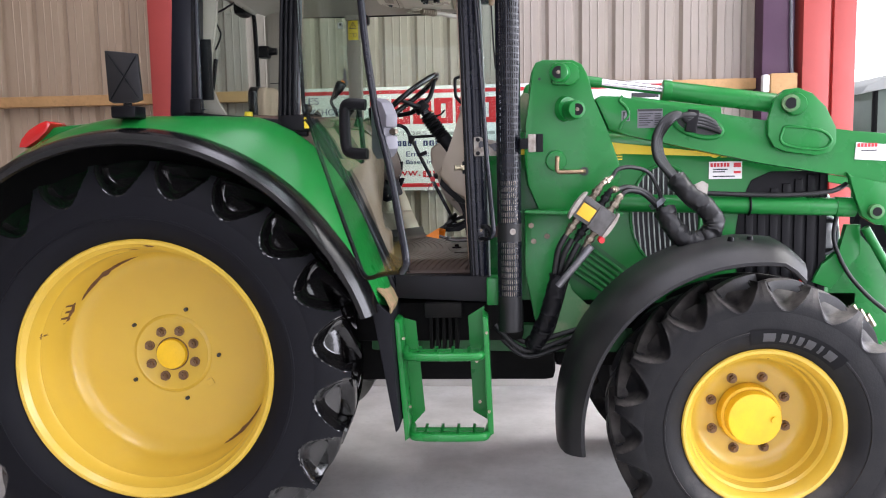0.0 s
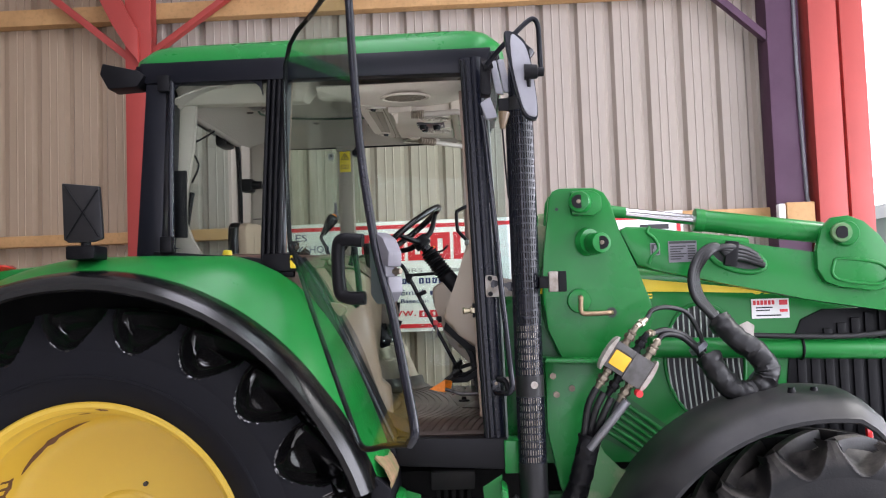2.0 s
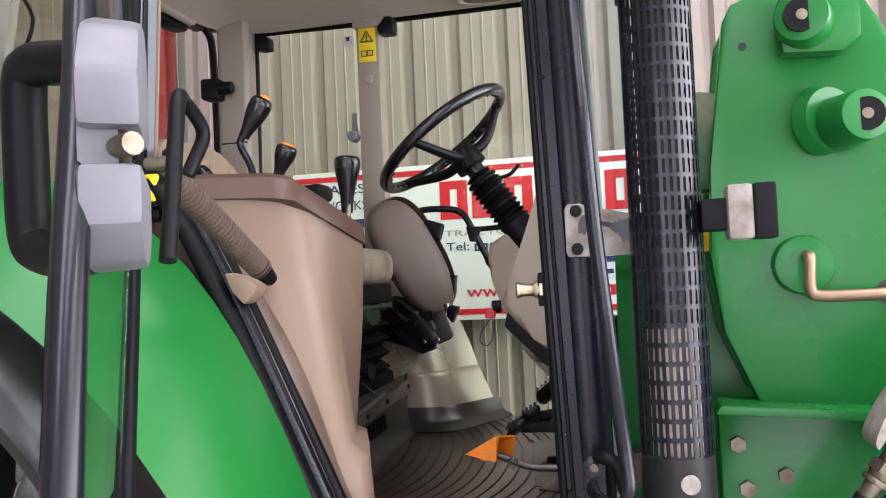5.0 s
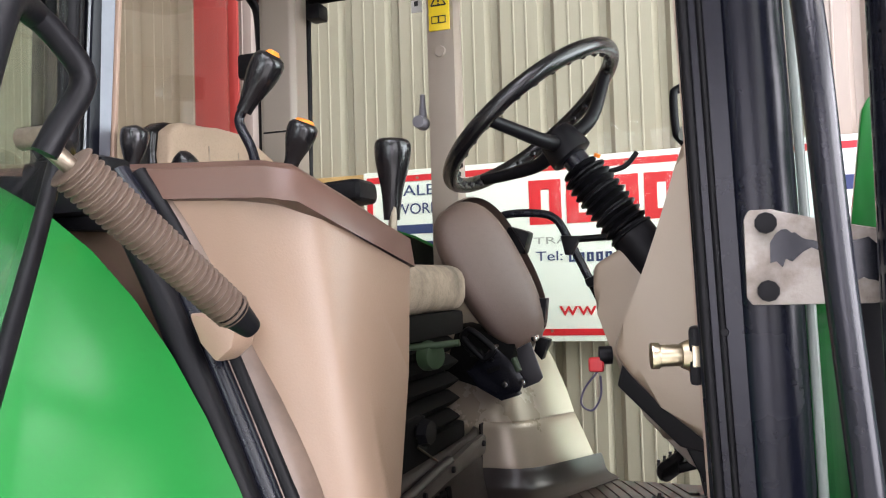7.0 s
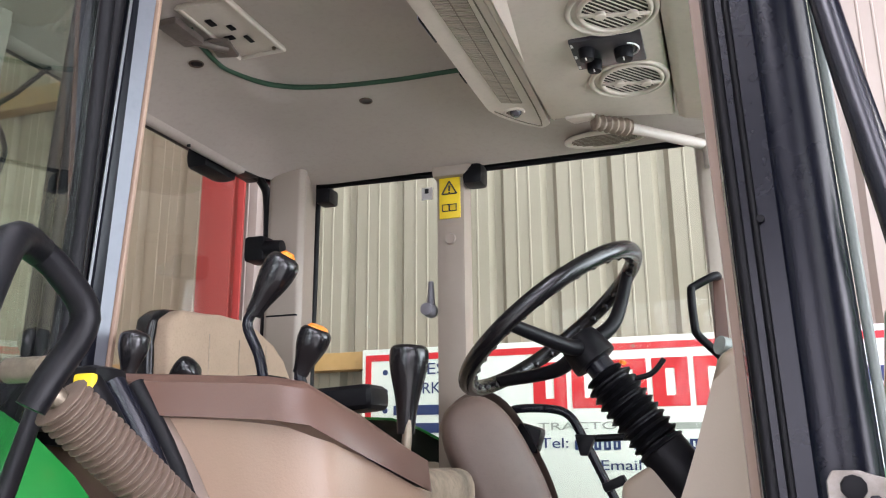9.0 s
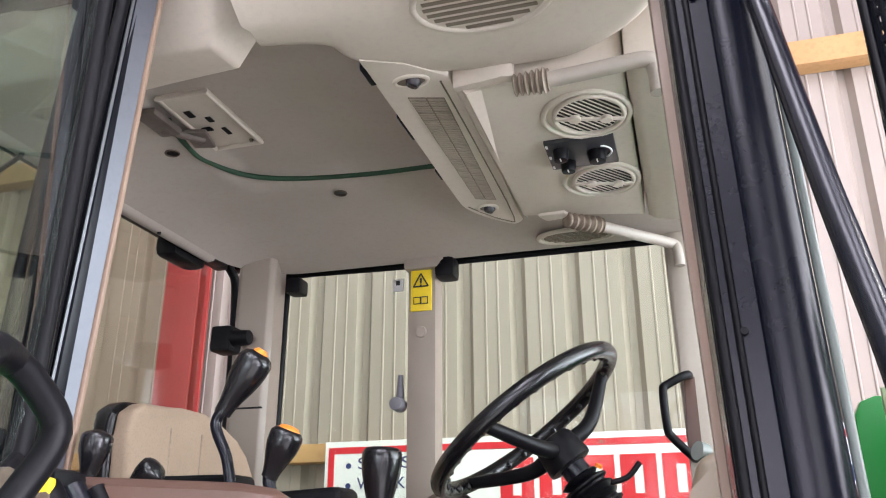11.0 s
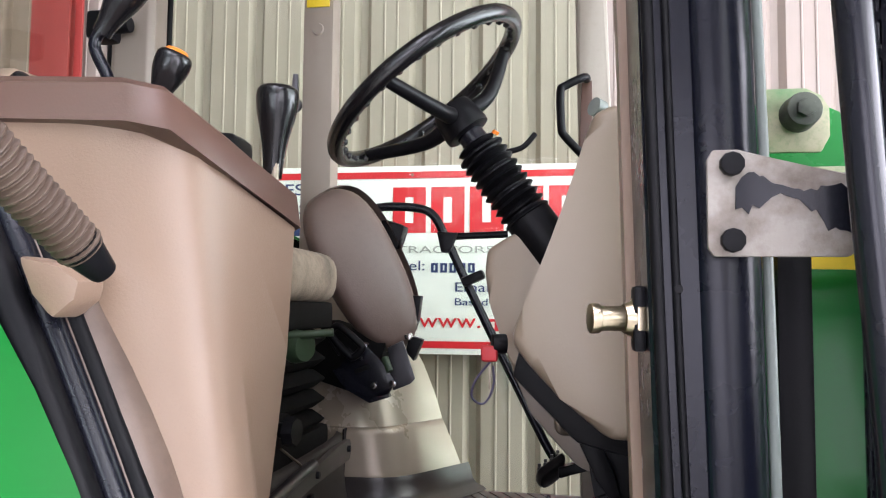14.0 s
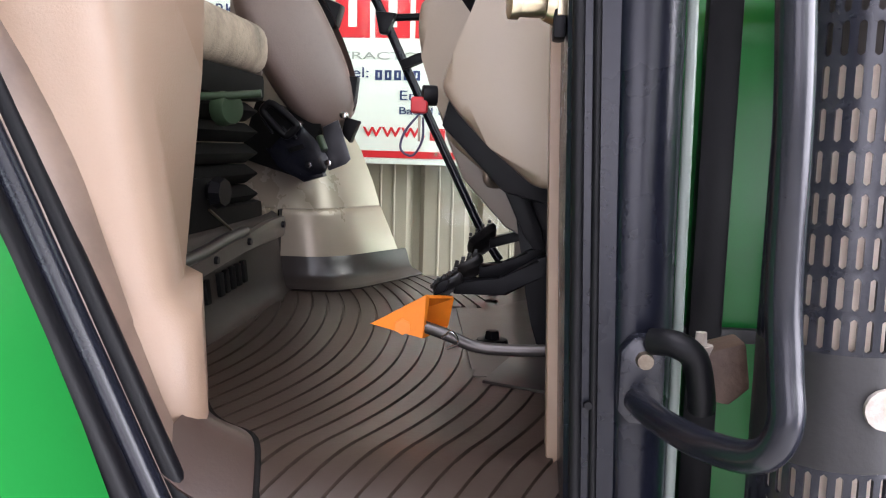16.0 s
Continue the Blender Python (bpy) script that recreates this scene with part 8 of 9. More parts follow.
bm = prism(bm_new(), [(-0.05, 1.535), (0.02, 1.475), (0.1, 1.43), (0.1, 1.40), (0.02, 1.42), (-0.06, 1.50)], 3.95, 4.33, round_=0.006)
part("dash_under", bm, BLACK, dash, "dark underside of the dash")
bm = prism(bm_new(), [(-0.075, 1.50), (0.02, 1.43), (0.09, 1.36), (0.1, 1.32), (0.02, 1.36), (-0.045, 1.43)], 4.12, 4.32, round_=0.01)
part("dash_lower", bm, TAUPE, dash, "taupe lower dash cover")
part("dash_gauge", rod(bm_new(), (0.052, 3.96, 1.836), (0.042, 3.952, 1.839), 0.012, None, 20), mat("gauge_face", (0.22, 0.25, 0.23), 0.25), dash, "small round gauge")
bm = rod(bm_new(), (-0.07, 3.99, 1.538), (-0.088, 3.985, 1.538), 0.013, None, 14, 0.002)
part("ignition_lock", bm, BLACK, dash, "black ignition lock")
bm = box(bm_new(), (-0.102, 3.975, 1.515), (-0.080, 3.985, 1.536), 0.006, 3)
key = part("key", bm, RED_TAG, tractor, "red key tag in the ignition")
bm = tube(bm_new(), [(-0.09, 3.98, 1.515), (-0.108, 3.975, 1.492), (-0.113, 3.975, 1.470), (-0.098, 3.975, 1.462), (-0.086, 3.978, 1.482), (-0.086, 3.98, 1.51)], 0.0015, 6, 5)
part("key_ring", bm, mat("violet_wire", (0.035, 0.03, 0.07), 0.4), key, "thin wire loop on the key")
part("key_blade", box(bm_new(), (-0.092, 3.978, 1.48), (-0.089, 3.981, 1.512)), DIRTY_STEEL, key)
# brass coupling on the near post
bm = box(bm_new(), (0.060, 3.551, 1.553), (0.07, 3.581, 1.603), 0.004)
cp = part("coupling_plate", bm, BLACK, tractor, "black coupling plate on the post")
BRASS = mat("brass_coupling", (0.55, 0.48, 0.34), 0.28, metal=1.0, stain=(0.4, 0.3, 0.15), stain_amount=0.5, stain_scale=40.0, bump=0.05)
bm = rod(bm_new(), (0.052, 3.57, 1.578), (0.043, 3.568, 1.578), 0.017, None, 6, 0.001)
rod(bm, (0.043, 3.568, 1.578), (0.036, 3.566, 1.578), 0.014, 0.011, 18)
rod(bm, (0.036, 3.566, 1.578), (0.012, 3.56, 1.578), 0.0095, 0.0095, 18, 0.001)
rod(bm, (0.018, 3.5615, 1.578), (0.011, 3.5597, 1.578), 0.0115, None, 18, 0.001)
part("coupling", bm, BRASS, cp, "brass quick coupling")

# the coupling sits a little forward of its plate
for ob in [o for o in bpy.data.objects if o.parent == cp]:
    ob.data.transform(Matrix.Translation((0.017, -0.004, 0.0)))

# pedals
bm = prism(bm_new(), [(0.004, 1.452), (0.010, 1.464), (0.027, 1.462), (0.069, 1.373), (0.075, 1.344), (0.060, 1.344), (0.045, 1.365)], 4.0, 4.03, round_=0.003)
ped = part("pedal_bracket", bm, BLACK, tractor, "black steel pedal hanger")
bm = prism(bm_new(), [(0.031, 1.41), (0.040, 1.354), (0.044, 1.334), (0.052, 1.278), (0.061, 1.236), (0.075, 1.19), (0.12, 1.19), (0.12, 1.43), (0.05, 1.44)], 4.045, 4.075, round_=0.004)
part("pedal_foot", bm, BLACK, ped, "black foot of the pedal hanger")
bm = prism(bm_new(), [(-0.038, 1.303), (0.019, 1.303), (0.066, 1.335), (0.080, 1.34), (0.080, 1.318), (0.070, 1.315), (0.027, 1.285), (-0.043, 1.284)], 3.985, 4.012, round_=0.004)
part("pedal_arm", bm, BLACK, ped, "cranked black pedal arm")
bm = prism(bm_new(), [(-0.012, 1.317), (0.022, 1.317), (0.052, 1.339), (0.075, 1.345), (0.075, 1.33), (0.052, 1.311), (0.022, 1.296), (-0.012, 1.295)], 4.035, 4.06, round_=0.004)
part("pedal_arm", bm, BLACK, ped, "cranked black pedal arm")
bm = prism(bm_new(), [(-0.008, 1.310), (-0.008, 1.328), (0.035, 1.340), (0.09, 1.352), (0.09, 1.335), (0.04, 1.325)], 4.27, 4.295, round_=0.004)
part("pedal_arm", bm, BLACK, ped, "black pedal arm")
WORN_PAD = mat("worn_pedal_rubber", (0.008, 0.008, 0.0085), 0.4, stain=(0.05, 0.046, 0.042), stain_amount=0.7, stain_scale=45.0, bump=0.3, spec=0.4)


def pedal_pad(centre, along, across, face, half_long, half_wide):
    """A rounded rubber pad on a plate, with rows of raised blocks."""
    c, u, v, n = (Vector(p) for p in (centre, along, across, face))
    u, v, n = u.normalized(), v.normalized(), n.normalized()
    rows = []
    for depth, grow in ((-0.006, 0.9), (0.0, 1.0), (0.006, 0.97), (0.009, 0.85), (0.0095, 0.0)):
        ring = []
        for k in range(25):
            a = 2 * math.pi * k / 24
            p, q = (math.copysign(abs(w) ** 0.6, w) for w in (math.cos(a), math.sin(a)))
            ring.append(c + u * (half_long * p * grow) + v * (half_wide * q * grow) + n * (depth - 0.006 * p * p))
        rows.append(ring)
    bm = sheet(bm_new(), rows)
    bmesh.ops.remove_doubles(bm, verts=bm.verts, dist=1e-5)
    pad = part("pedal_pad", bm, WORN_PAD, ped, "worn rubber pedal pad", sharp=60)
    for i in range(5):
        for k in range(4):
            o = c + u * half_long * (i - 2) * 0.36 + v * half_wide * (k - 1.5) * 0.46 + n * 0.009
            bm = box(bm_new(), o - Vector((0.0026, 0.0026, 0.0026)), o + Vector((0.0026, 0.0026, 0.0026)), 0.0008, 1)
            part("pad_stud", bm, WORN_PAD, pad)


pedal_pad((-0.020, 4.265, 1.326), (0.1, -0.75, 0.65), (0.8, 0.1, 0.6), (-0.55, -0.35, 0.75), 0.030, 0.026)
pedal_pad((-0.027, 4.045, 1.312), (0.15, -0.8, 0.5), (0.8, 0.1, 0.5), (-0.5, -0.3, 0.8), 0.025, 0.021)
pedal_pad((-0.049, 3.98, 1.299), (0.3, -0.8, 0.4), (0.8, 0.2, 0.5), (-0.5, -0.3, 0.8), 0.024, 0.018)
part("pedal_lip", prism(bm_new(), [(-0.066, 1.284), (-0.058, 1.305), (-0.044, 1.31), (-0.048, 1.294)], 3.95, 3.98, round_=0.003), BLACK, ped, "bent lip of the lowest pedal")
bm = tube(bm_new(), [(0.012, 3.995, 1.478), (0.001, 3.985, 1.468), (-0.003, 3.98, 1.445), (0.0, 3.985, 1.43), (0.014, 3.995, 1.428)], 0.0055, 8, 5)
part("pedal_ring", bm, STEEL, ped, "grey wire ring")
# orange locking wedge on the floor rod
bm = bm_new()
v = [bm.verts.new(p) for p in ((-0.114, 3.79, 1.284), (-0.053, 3.78, 1.320), (-0.056, 3.78, 1.273), (-0.031, 3.84, 1.309), (-0.037, 3.84, 1.271))]
for f in ((0, 2, 1), (0, 1, 3), (0, 4, 2), (0, 3, 4)):
    bm.faces.new([v[i] for i in f])
bmesh.ops.recalc_face_normals(bm, faces=bm.faces)
bmesh.ops.solidify(bm, geom=list(bm.faces), thickness=0.004)
wedge = part("pedal_lock", bm, ORANGE, tractor, "orange plastic pedal lock on a grey rod")
part("lock_boss", rod(bm_new(), (-0.078, 3.7865, 1.284), (-0.078, 3.782, 1.284), 0.009, None, 6), ORANGE, wedge)
bm = tube(bm_new(), [(-0.06, 3.79, 1.285), (-0.03, 3.785, 1.277), (0.0, 3.785, 1.266), (0.04, 3.785, 1.264), (0.12, 3.79, 1.266)], 0.0065, 10, 5)
part("lock_rod", bm, mat("grey_rod", (0.07, 0.063, 0.06), 0.3, metal=0.6, stain_amount=0.5, stain_scale=30.0), wedge, "grey bent rod")
part("lock_wire", tube(bm_new(), [(-0.035, 3.78, 1.275), (-0.025, 3.775, 1.283), (-0.018, 3.78, 1.27), (-0.03, 3.785, 1.262)], 0.0015, 6, 4), CHROME, wedge)

# ---- roof lining ----
LIN_X, LIN_Y, LIN_R = -1.005, 4.615, 0.17


def lining_far(x):
    """Far edge of the lining, with its rounded rear corner."""
    if x >= LIN_X + LIN_R:
        return LIN_Y
    return LIN_Y - LIN_R + math.sqrt(max(0.0, LIN_R ** 2 - (LIN_X + LIN_R - x) ** 2))


def lining_z(x, y):
    """Underside of the lining: a coved border that rises to a flat panel behind a small step."""
    d = min((x - LIN_X) * 1.75, lining_far(x) - y)
    rise = min(1.0, max(0.0, d / 0.36))
    step = min(1.0, max(0.0, (d - 0.375) / 0.045))
    return 2.371 + 0.052 * (1 - (1 - rise) ** 2) + 0.018 * step * step * (3 - 2 * step)


rows = []
for i in range(41):
    x = LIN_X + (0.13 - LIN_X) * (i / 40) ** 1.3
    rows.append([(x, y, lining_z(x, y)) for y in (3.6 + (lining_far(x) - 3.6) * j / 40 for j in range(41))])
liner = part("headliner", sheet(bm_new(), rows, 0.005), LINER, tractor, "grey-beige moulded headliner with a coved border", sharp=60)
rows = [[(LIN_X + dx, y, z) for y in (3.66 + 0.79 * j / 12 for j in range(13))] for dx, z in ((0.012, 2.376), (0.004, 2.362), (-0.012, 2.358), (-0.028, 2.366), (-0.034, 2.39))]
strip = part("lining_strip", sheet(bm_new(), rows, 0.003), LINER, liner, "clipped trim strip over the rear window", sharp=60)
for y in (3.86, 4.05, 4.25):
    part("strip_clip", rod(bm_new(), (LIN_X - 0.006, y, 2.362), (LIN_X - 0.006, y, 2.356), 0.005, 0.004, 10), BLACK, strip)
CORD = mat("dark_green_cord", (0.012, 0.05, 0.022), 0.6, stain_amount=0.4, stain_scale=40.0)
path = [(-0.778, 3.93), (-0.785, 3.956), (-0.797, 4.03), (-0.796, 4.075), (-0.768, 4.168), (-0.688, 4.213), (-0.533, 4.228), (-0.404, 4.23), (-0.352, 4.232)]
part("hatch_cord", tube(bm_new(), [(x, y, min(lining_z(x, y), 2.431) - 0.005) for x, y in path], 0.0052, 8, 6), CORD, liner, "dark green cord along the panel's edge")
bm = box(bm_new(), (-0.766, 3.872, 2.430), (-0.668, 4.064, 2.446), 0.003, 3)
lp = part("hatch_plate", bm, LINER_TRIM, liner, "cream latch plate with a raised rim")
bm = tube(bm_new(), [(-0.760, 3.870, 2.427), (-0.667, 3.870, 2.427), (-0.667, 4.056, 2.427), (-0.760, 4.056, 2.427)], 0.0045, 8, 1, closed=True)
part("plate_rim", bm, LINER_TRIM, lp)
for x, y, w, d in ((-0.736, 3.93, 0.006, 0.01), (-0.712, 3.955, 0.005, 0.008), (-0.735, 3.985, 0.009, 0.006), (-0.705, 4.0, 0.004, 0.012)):
    part("plate_slot", box(bm_new(), (x - w, y - d, 2.4265), (x + w, y + d, 2.4285)), BLACK, lp, "dark slot")
part("plate_screw", rod(bm_new(), (-0.680, 4.043, 2.428), (-0.680, 4.043, 2.4235), 0.004, 0.003, 10), DIRTY_STEEL, lp)
bm = box(bm_new(), (-0.805, 3.875, 2.405), (-0.765, 3.955, 2.418), 0.004)
box(bm, (-0.775, 3.965, 2.412), (-0.735, 4.025, 2.421), 0.004, turn=Matrix.Rotation(0.25, 4, "Z"))
rod(bm, (-0.80, 3.93, 2.412), (-0.745, 3.995, 2.412), 0.0075, None, 12)
rod(bm, (-0.787, 3.94, 2.420), (-0.787, 3.94, 2.404), 0.011, 0.009, 14, 0.002)
part("hatch_latch", bm, mat("grey_tan_latch", (0.16, 0.135, 0.115), 0.4, metal=0.4, stain_amount=0.5, stain_scale=30.0), lp, "grey-tan hatch latch")
for x, y in ((-0.835, 4.028), (-0.61, 4.29)):
    z = lining_z(x, y)
    bm = tube(bm_new(), [(x + 0.0125 * math.cos(radians(a)), y + 0.0125 * math.sin(radians(a)), lining_z(x + 0.0125 * math.cos(radians(a)), y + 0.0125 * math.sin(radians(a))) - 0.0062) for a in range(0, 360, 24)], 0.0016, 6, 1, closed=True)
    hole = part("lining_plug", bm, BOOT, liner, "dark open hole in the lining")
    part("plug_inside", rod(bm_new(), (x, y, z + 0.004), (x, y + 0.001, z - 0.0066), 0.0125, None, 18), BLACK, hole)
# duct over the doorway, cut off at a slant
bm = bm_new()
low = [bm.verts.new(p) for p in ((-1.0, 3.69, 2.374), (-0.538, 3.69, 2.370), (-0.529, 3.752, 2.370), (-0.72, 3.772, 2.378), (-1.0, 3.78, 2.384))]
top = [bm.verts.new(p) for p in ((-1.0, 3.60, 2.44), (-0.49, 3.60, 2.44), (-0.470, 3.735, 2.44), (-0.72, 3.80, 2.44), (-1.0, 3.83, 2.44))]
bm.faces.new(low), bm.faces.new(top[::-1])
for i in range(5):
    bm.faces.new((low[i], low[(i + 1) % 5], top[(i + 1) % 5], top[i]))
bevel(bm, low, 0.008, 3)
part("roof_duct", bm, LINER_TRIM, liner, "cream duct along the roof edge, cut off at a slant", sharp=50)
front = soften([(-0.476, 3.722), (-0.42, 3.734), (-0.385, 3.75), (-0.370, 3.785), (-0.316, 3.835), (-0.229, 3.859), (-0.108, 3.869), (-0.04, 3.852), (0.022, 3.805), (0.07, 3.73)], 4)
rows = []
for inset, z in ((-0.004, 2.44), (0.0, 2.40), (0.003, 2.382), (0.010, 2.373), (0.022, 2.3695), (0.05, 2.368)):
    rows.append([(p[0] + inset * 0.15, p[1] - inset, z) for p in front])
rows += [[(p[0], 3.66, 2.370) for p in front], [(p[0], 3.615, 2.40) for p in front]]
bm = sheet(bm_new(), rows, 0.004)
part("roof_housing", bm, LINER_TRIM, liner, "cream speaker housing with a rounded front", sharp=60)


def oval(bm, x, y, z, a, b, r, seg=40):
    return tube(bm, [(x + a * math.cos(2 * math.pi * k / seg), y + b * math.sin(2 * math.pi * k / seg), z) for k in range(seg)], r, 8, 1, closed=True)


# dark tan put on flat faces as the shadow in slots, seams and recesses
TAN_SHADOW = mat("tan_grille_shade", (0.17, 0.14, 0.105), 0.7, stain_amount=0.2)
for x, y, z, a, b in ((-0.160, 3.694, 2.367, 0.088, 0.060), (-0.163, 4.563, 2.372, 0.083, 0.040)):
    spk = part("roof_speaker", oval(bm_new(), x, y, z, a, b, 0.005), LINER_TRIM, liner, "oval cream speaker grille")
    bm = rod(bm_new(), (0, 0, z + 0.004), (0, 0, z - 0.001), 1.0, 0.96, 40)
    bmesh.ops.transform(bm, matrix=Matrix.Translation((x, y, 0)) @ Matrix.Diagonal((a, b, 1, 1)), verts=bm.verts)
    part("speaker_face", bm, LINER_TRIM, spk)
    n_ = 9
    for k in range(n_):
        o = b * 0.8 * (2 * k / (n_ - 1) - 1)
        h = math.sqrt(max(0.0, 1 - (o / (b * 0.88)) ** 2)) * a * 0.86
        part("speaker_slot", box(bm_new(), (x - h, y + o - b * 0.055, z - 0.0022), (x + h, y + o + b * 0.055, z - 0.0006), 0.0004, 1), TAN_SHADOW, spk)
# cross beam with grille, lamps and switches
edge = soften([(-0.357, 3.775), (-0.356, 4.0), (-0.356, 4.27), (-0.350, 4.335), (-0.322, 4.39), (-0.285, 4.435), (-0.270, 4.441), (-0.254, 4.425)], 4)
outline = edge + [(-0.249, 4.2), (-0.248, 3.85), (-0.30, 3.80)]
bm = prism(bm_new(), [tuple(p[:2]) for p in outline], 2.367, 2.436, axis="z", round_=0.006, segments=3)
beam = part("roof_console", bm, LINER_TRIM, liner, "cream roof console with a long grille", sharp=50)
part("console_seam", tube(bm_new(), [(-0.262, 3.858, 2.3668), (-0.263, 4.1, 2.3668), (-0.268, 4.40, 2.3668), (-0.285, 4.418, 2.3668), (-0.318, 4.375, 2.3668), (-0.345, 4.325, 2.3668)], 0.0013, 6, 3), TAN_SHADOW, beam, "dark parting line")


def grille_at(u, v):
    """Across and along the tapered grille."""
    l0, r0, l1, r1 = Vector((-0.323, 3.889)), Vector((-0.270, 3.905)), Vector((-0.321, 4.287)), Vector((-0.283, 4.304))
    return (l0 * (1 - u) + r0 * u) * (1 - v) + (l1 * (1 - u) + r1 * u) * v


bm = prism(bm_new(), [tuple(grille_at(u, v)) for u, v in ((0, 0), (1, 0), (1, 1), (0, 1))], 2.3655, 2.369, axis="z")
grille = part("roof_grille", bm, TAN_SHADOW, beam, "tan fine-ribbed air grille")
TAN_RIB = mat("tan_grille_rib", (0.30, 0.255, 0.20), 0.6, stain_amount=0.2)
bm = bm_new()
for k in range(52):
    for u0, u1 in ((0.02, 0.47), (0.53, 0.98)):
        prism(bm, [tuple(grille_at(u, v)) for u, v in ((u0, (k + 0.2) / 52), (u1, (k + 0.2) / 52), (u1, (k + 0.75) / 52), (u0, (k + 0.75) / 52))], 2.3640, 2.3658, axis="z")
part("grille_ribs", bm, TAN_RIB, grille, kind="stuff")
LAMP_DARK = mat("violet_grey_lamp_lens", (0.035, 0.03, 0.038), 0.2, stain_amount=0.3)
for x, y, a, b in ((-0.303, 3.846, 0.025, 0.014), (-0.309, 4.340, 0.019, 0.016)):
    lamp_ = part("reading_lamp", oval(bm_new(), x, y, 2.3665, a, b, 0.0035, 28), LINER_TRIM, beam, "small oval reading lamp")
    bm = rod(bm_new(), (0, 0, 2.368), (0, 0, 2.3655), 1.0, 0.95, 28)
    bmesh.ops.transform(bm, matrix=Matrix.Translation((x, y, 0)) @ Matrix.Diagonal((a, b, 1, 1)), verts=bm.verts)
    part("lamp_recess", bm, TAN_SHADOW, lamp_)
    part("lamp_lens", rod(bm_new(), (x + 0.004, y, 2.367), (x + 0.001, y, 2.357), 0.0125, 0.009, 20, 0.002), LAMP_DARK, lamp_, "dark violet-grey lens")
LAVENDER = mat("lavender_grey_switch", (0.33, 0.31, 0.36), 0.4, stain_amount=0.3)
for y0, y1, z0 in ((3.795, 3.842, 2.366), (3.952, 4.032, 2.372), (4.158, 4.198, 2.372)):
    sw = part("console_switch", box(bm_new(), (-0.364, y0, z0), (-0.355, y1, 2.402), 0.002), BLACK, beam, "dark switch recess in the beam's side")
    if y0 < 4.1:
        part("switch_key", box(bm_new(), (-0.369, y0 + 0.008, z0 + 0.006), (-0.362, y1 - 0.01, 2.396), 0.002), LAVENDER, sw, "lavender-grey rocker")
# tapered trim between beam and ventilation panel
bm = bm_new()
a_ = [bm.verts.new(p) for p in ((-0.245, 3.862, 2.365), (-0.243, 4.412, 2.3665), (-0.226, 3.866, 2.343), (-0.240, 4.40, 2.362), (-0.203, 3.878, 2.353), (-0.238, 4.395, 2.3635))]
b_ = [bm.verts.new(p) for p in ((-0.245, 3.862, 2.42), (-0.243, 4.412, 2.42), (-0.203, 3.878, 2.42), (-0.238, 4.395, 2.42))]
for f in ((a_[0], a_[1], a_[3], a_[2]), (a_[2], a_[3], a_[5], a_[4]), (a_[0], a_[2], a_[4], b_[2], b_[0]), (a_[1], b_[1], b_[3], a_[5], a_[3]), (a_[0], b_[0], b_[1], a_[1]), (a_[4], a_[5], b_[3], b_[2]), tuple(b_)[0:1] + (b_[2], b_[3], b_[1])):
    bm.faces.new(f)
part("console_trim", bm, LINER_TRIM, beam, "tapered cream trim", sharp=20)
# ventilation panel
bm = prism(bm_new(), [(-0.243, 3.872), (-0.002, 3.872), (-0.006, 4.432), (-0.163, 4.386), (-0.243, 4.372)], 2.352, 2.44, axis="z", round_=0.006, segments=3)
vent = part("vent_panel", bm, LINER_TRIM, liner, "cream ventilation panel")
bm = prism(bm_new(), [(0.0, 2.352), (0.012, 2.343), (0.05, 2.336), (0.11, 2.336), (0.11, 2.44), (0.0, 2.44)], 3.86, 4.44, round_=0.006)
part("vent_cheek", bm, LINER_TRIM, vent, "pale cheek beside the air vents")
bm = prism(bm_new(), [(-0.245, 3.856), (-0.17, 3.846), (-0.152, 3.848), (-0.152, 3.866), (-0.245, 3.872)], 2.349, 2.40, axis="z", round_=0.008)
part("arm_mount", bm, LINER_TRIM, vent, "cream mount of a visor arm")
bm = prism(bm_new(), [(-0.215, 4.365), (-0.158, 4.362), (-0.148, 4.39), (-0.20, 4.40)], 2.345, 2.40, axis="z", round_=0.008)
part("arm_mount", bm, LINER_TRIM, vent, "cream mount of a visor arm")
# dark colour of a flat disc that imitates the shade behind the slats
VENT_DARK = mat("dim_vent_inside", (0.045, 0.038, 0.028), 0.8)
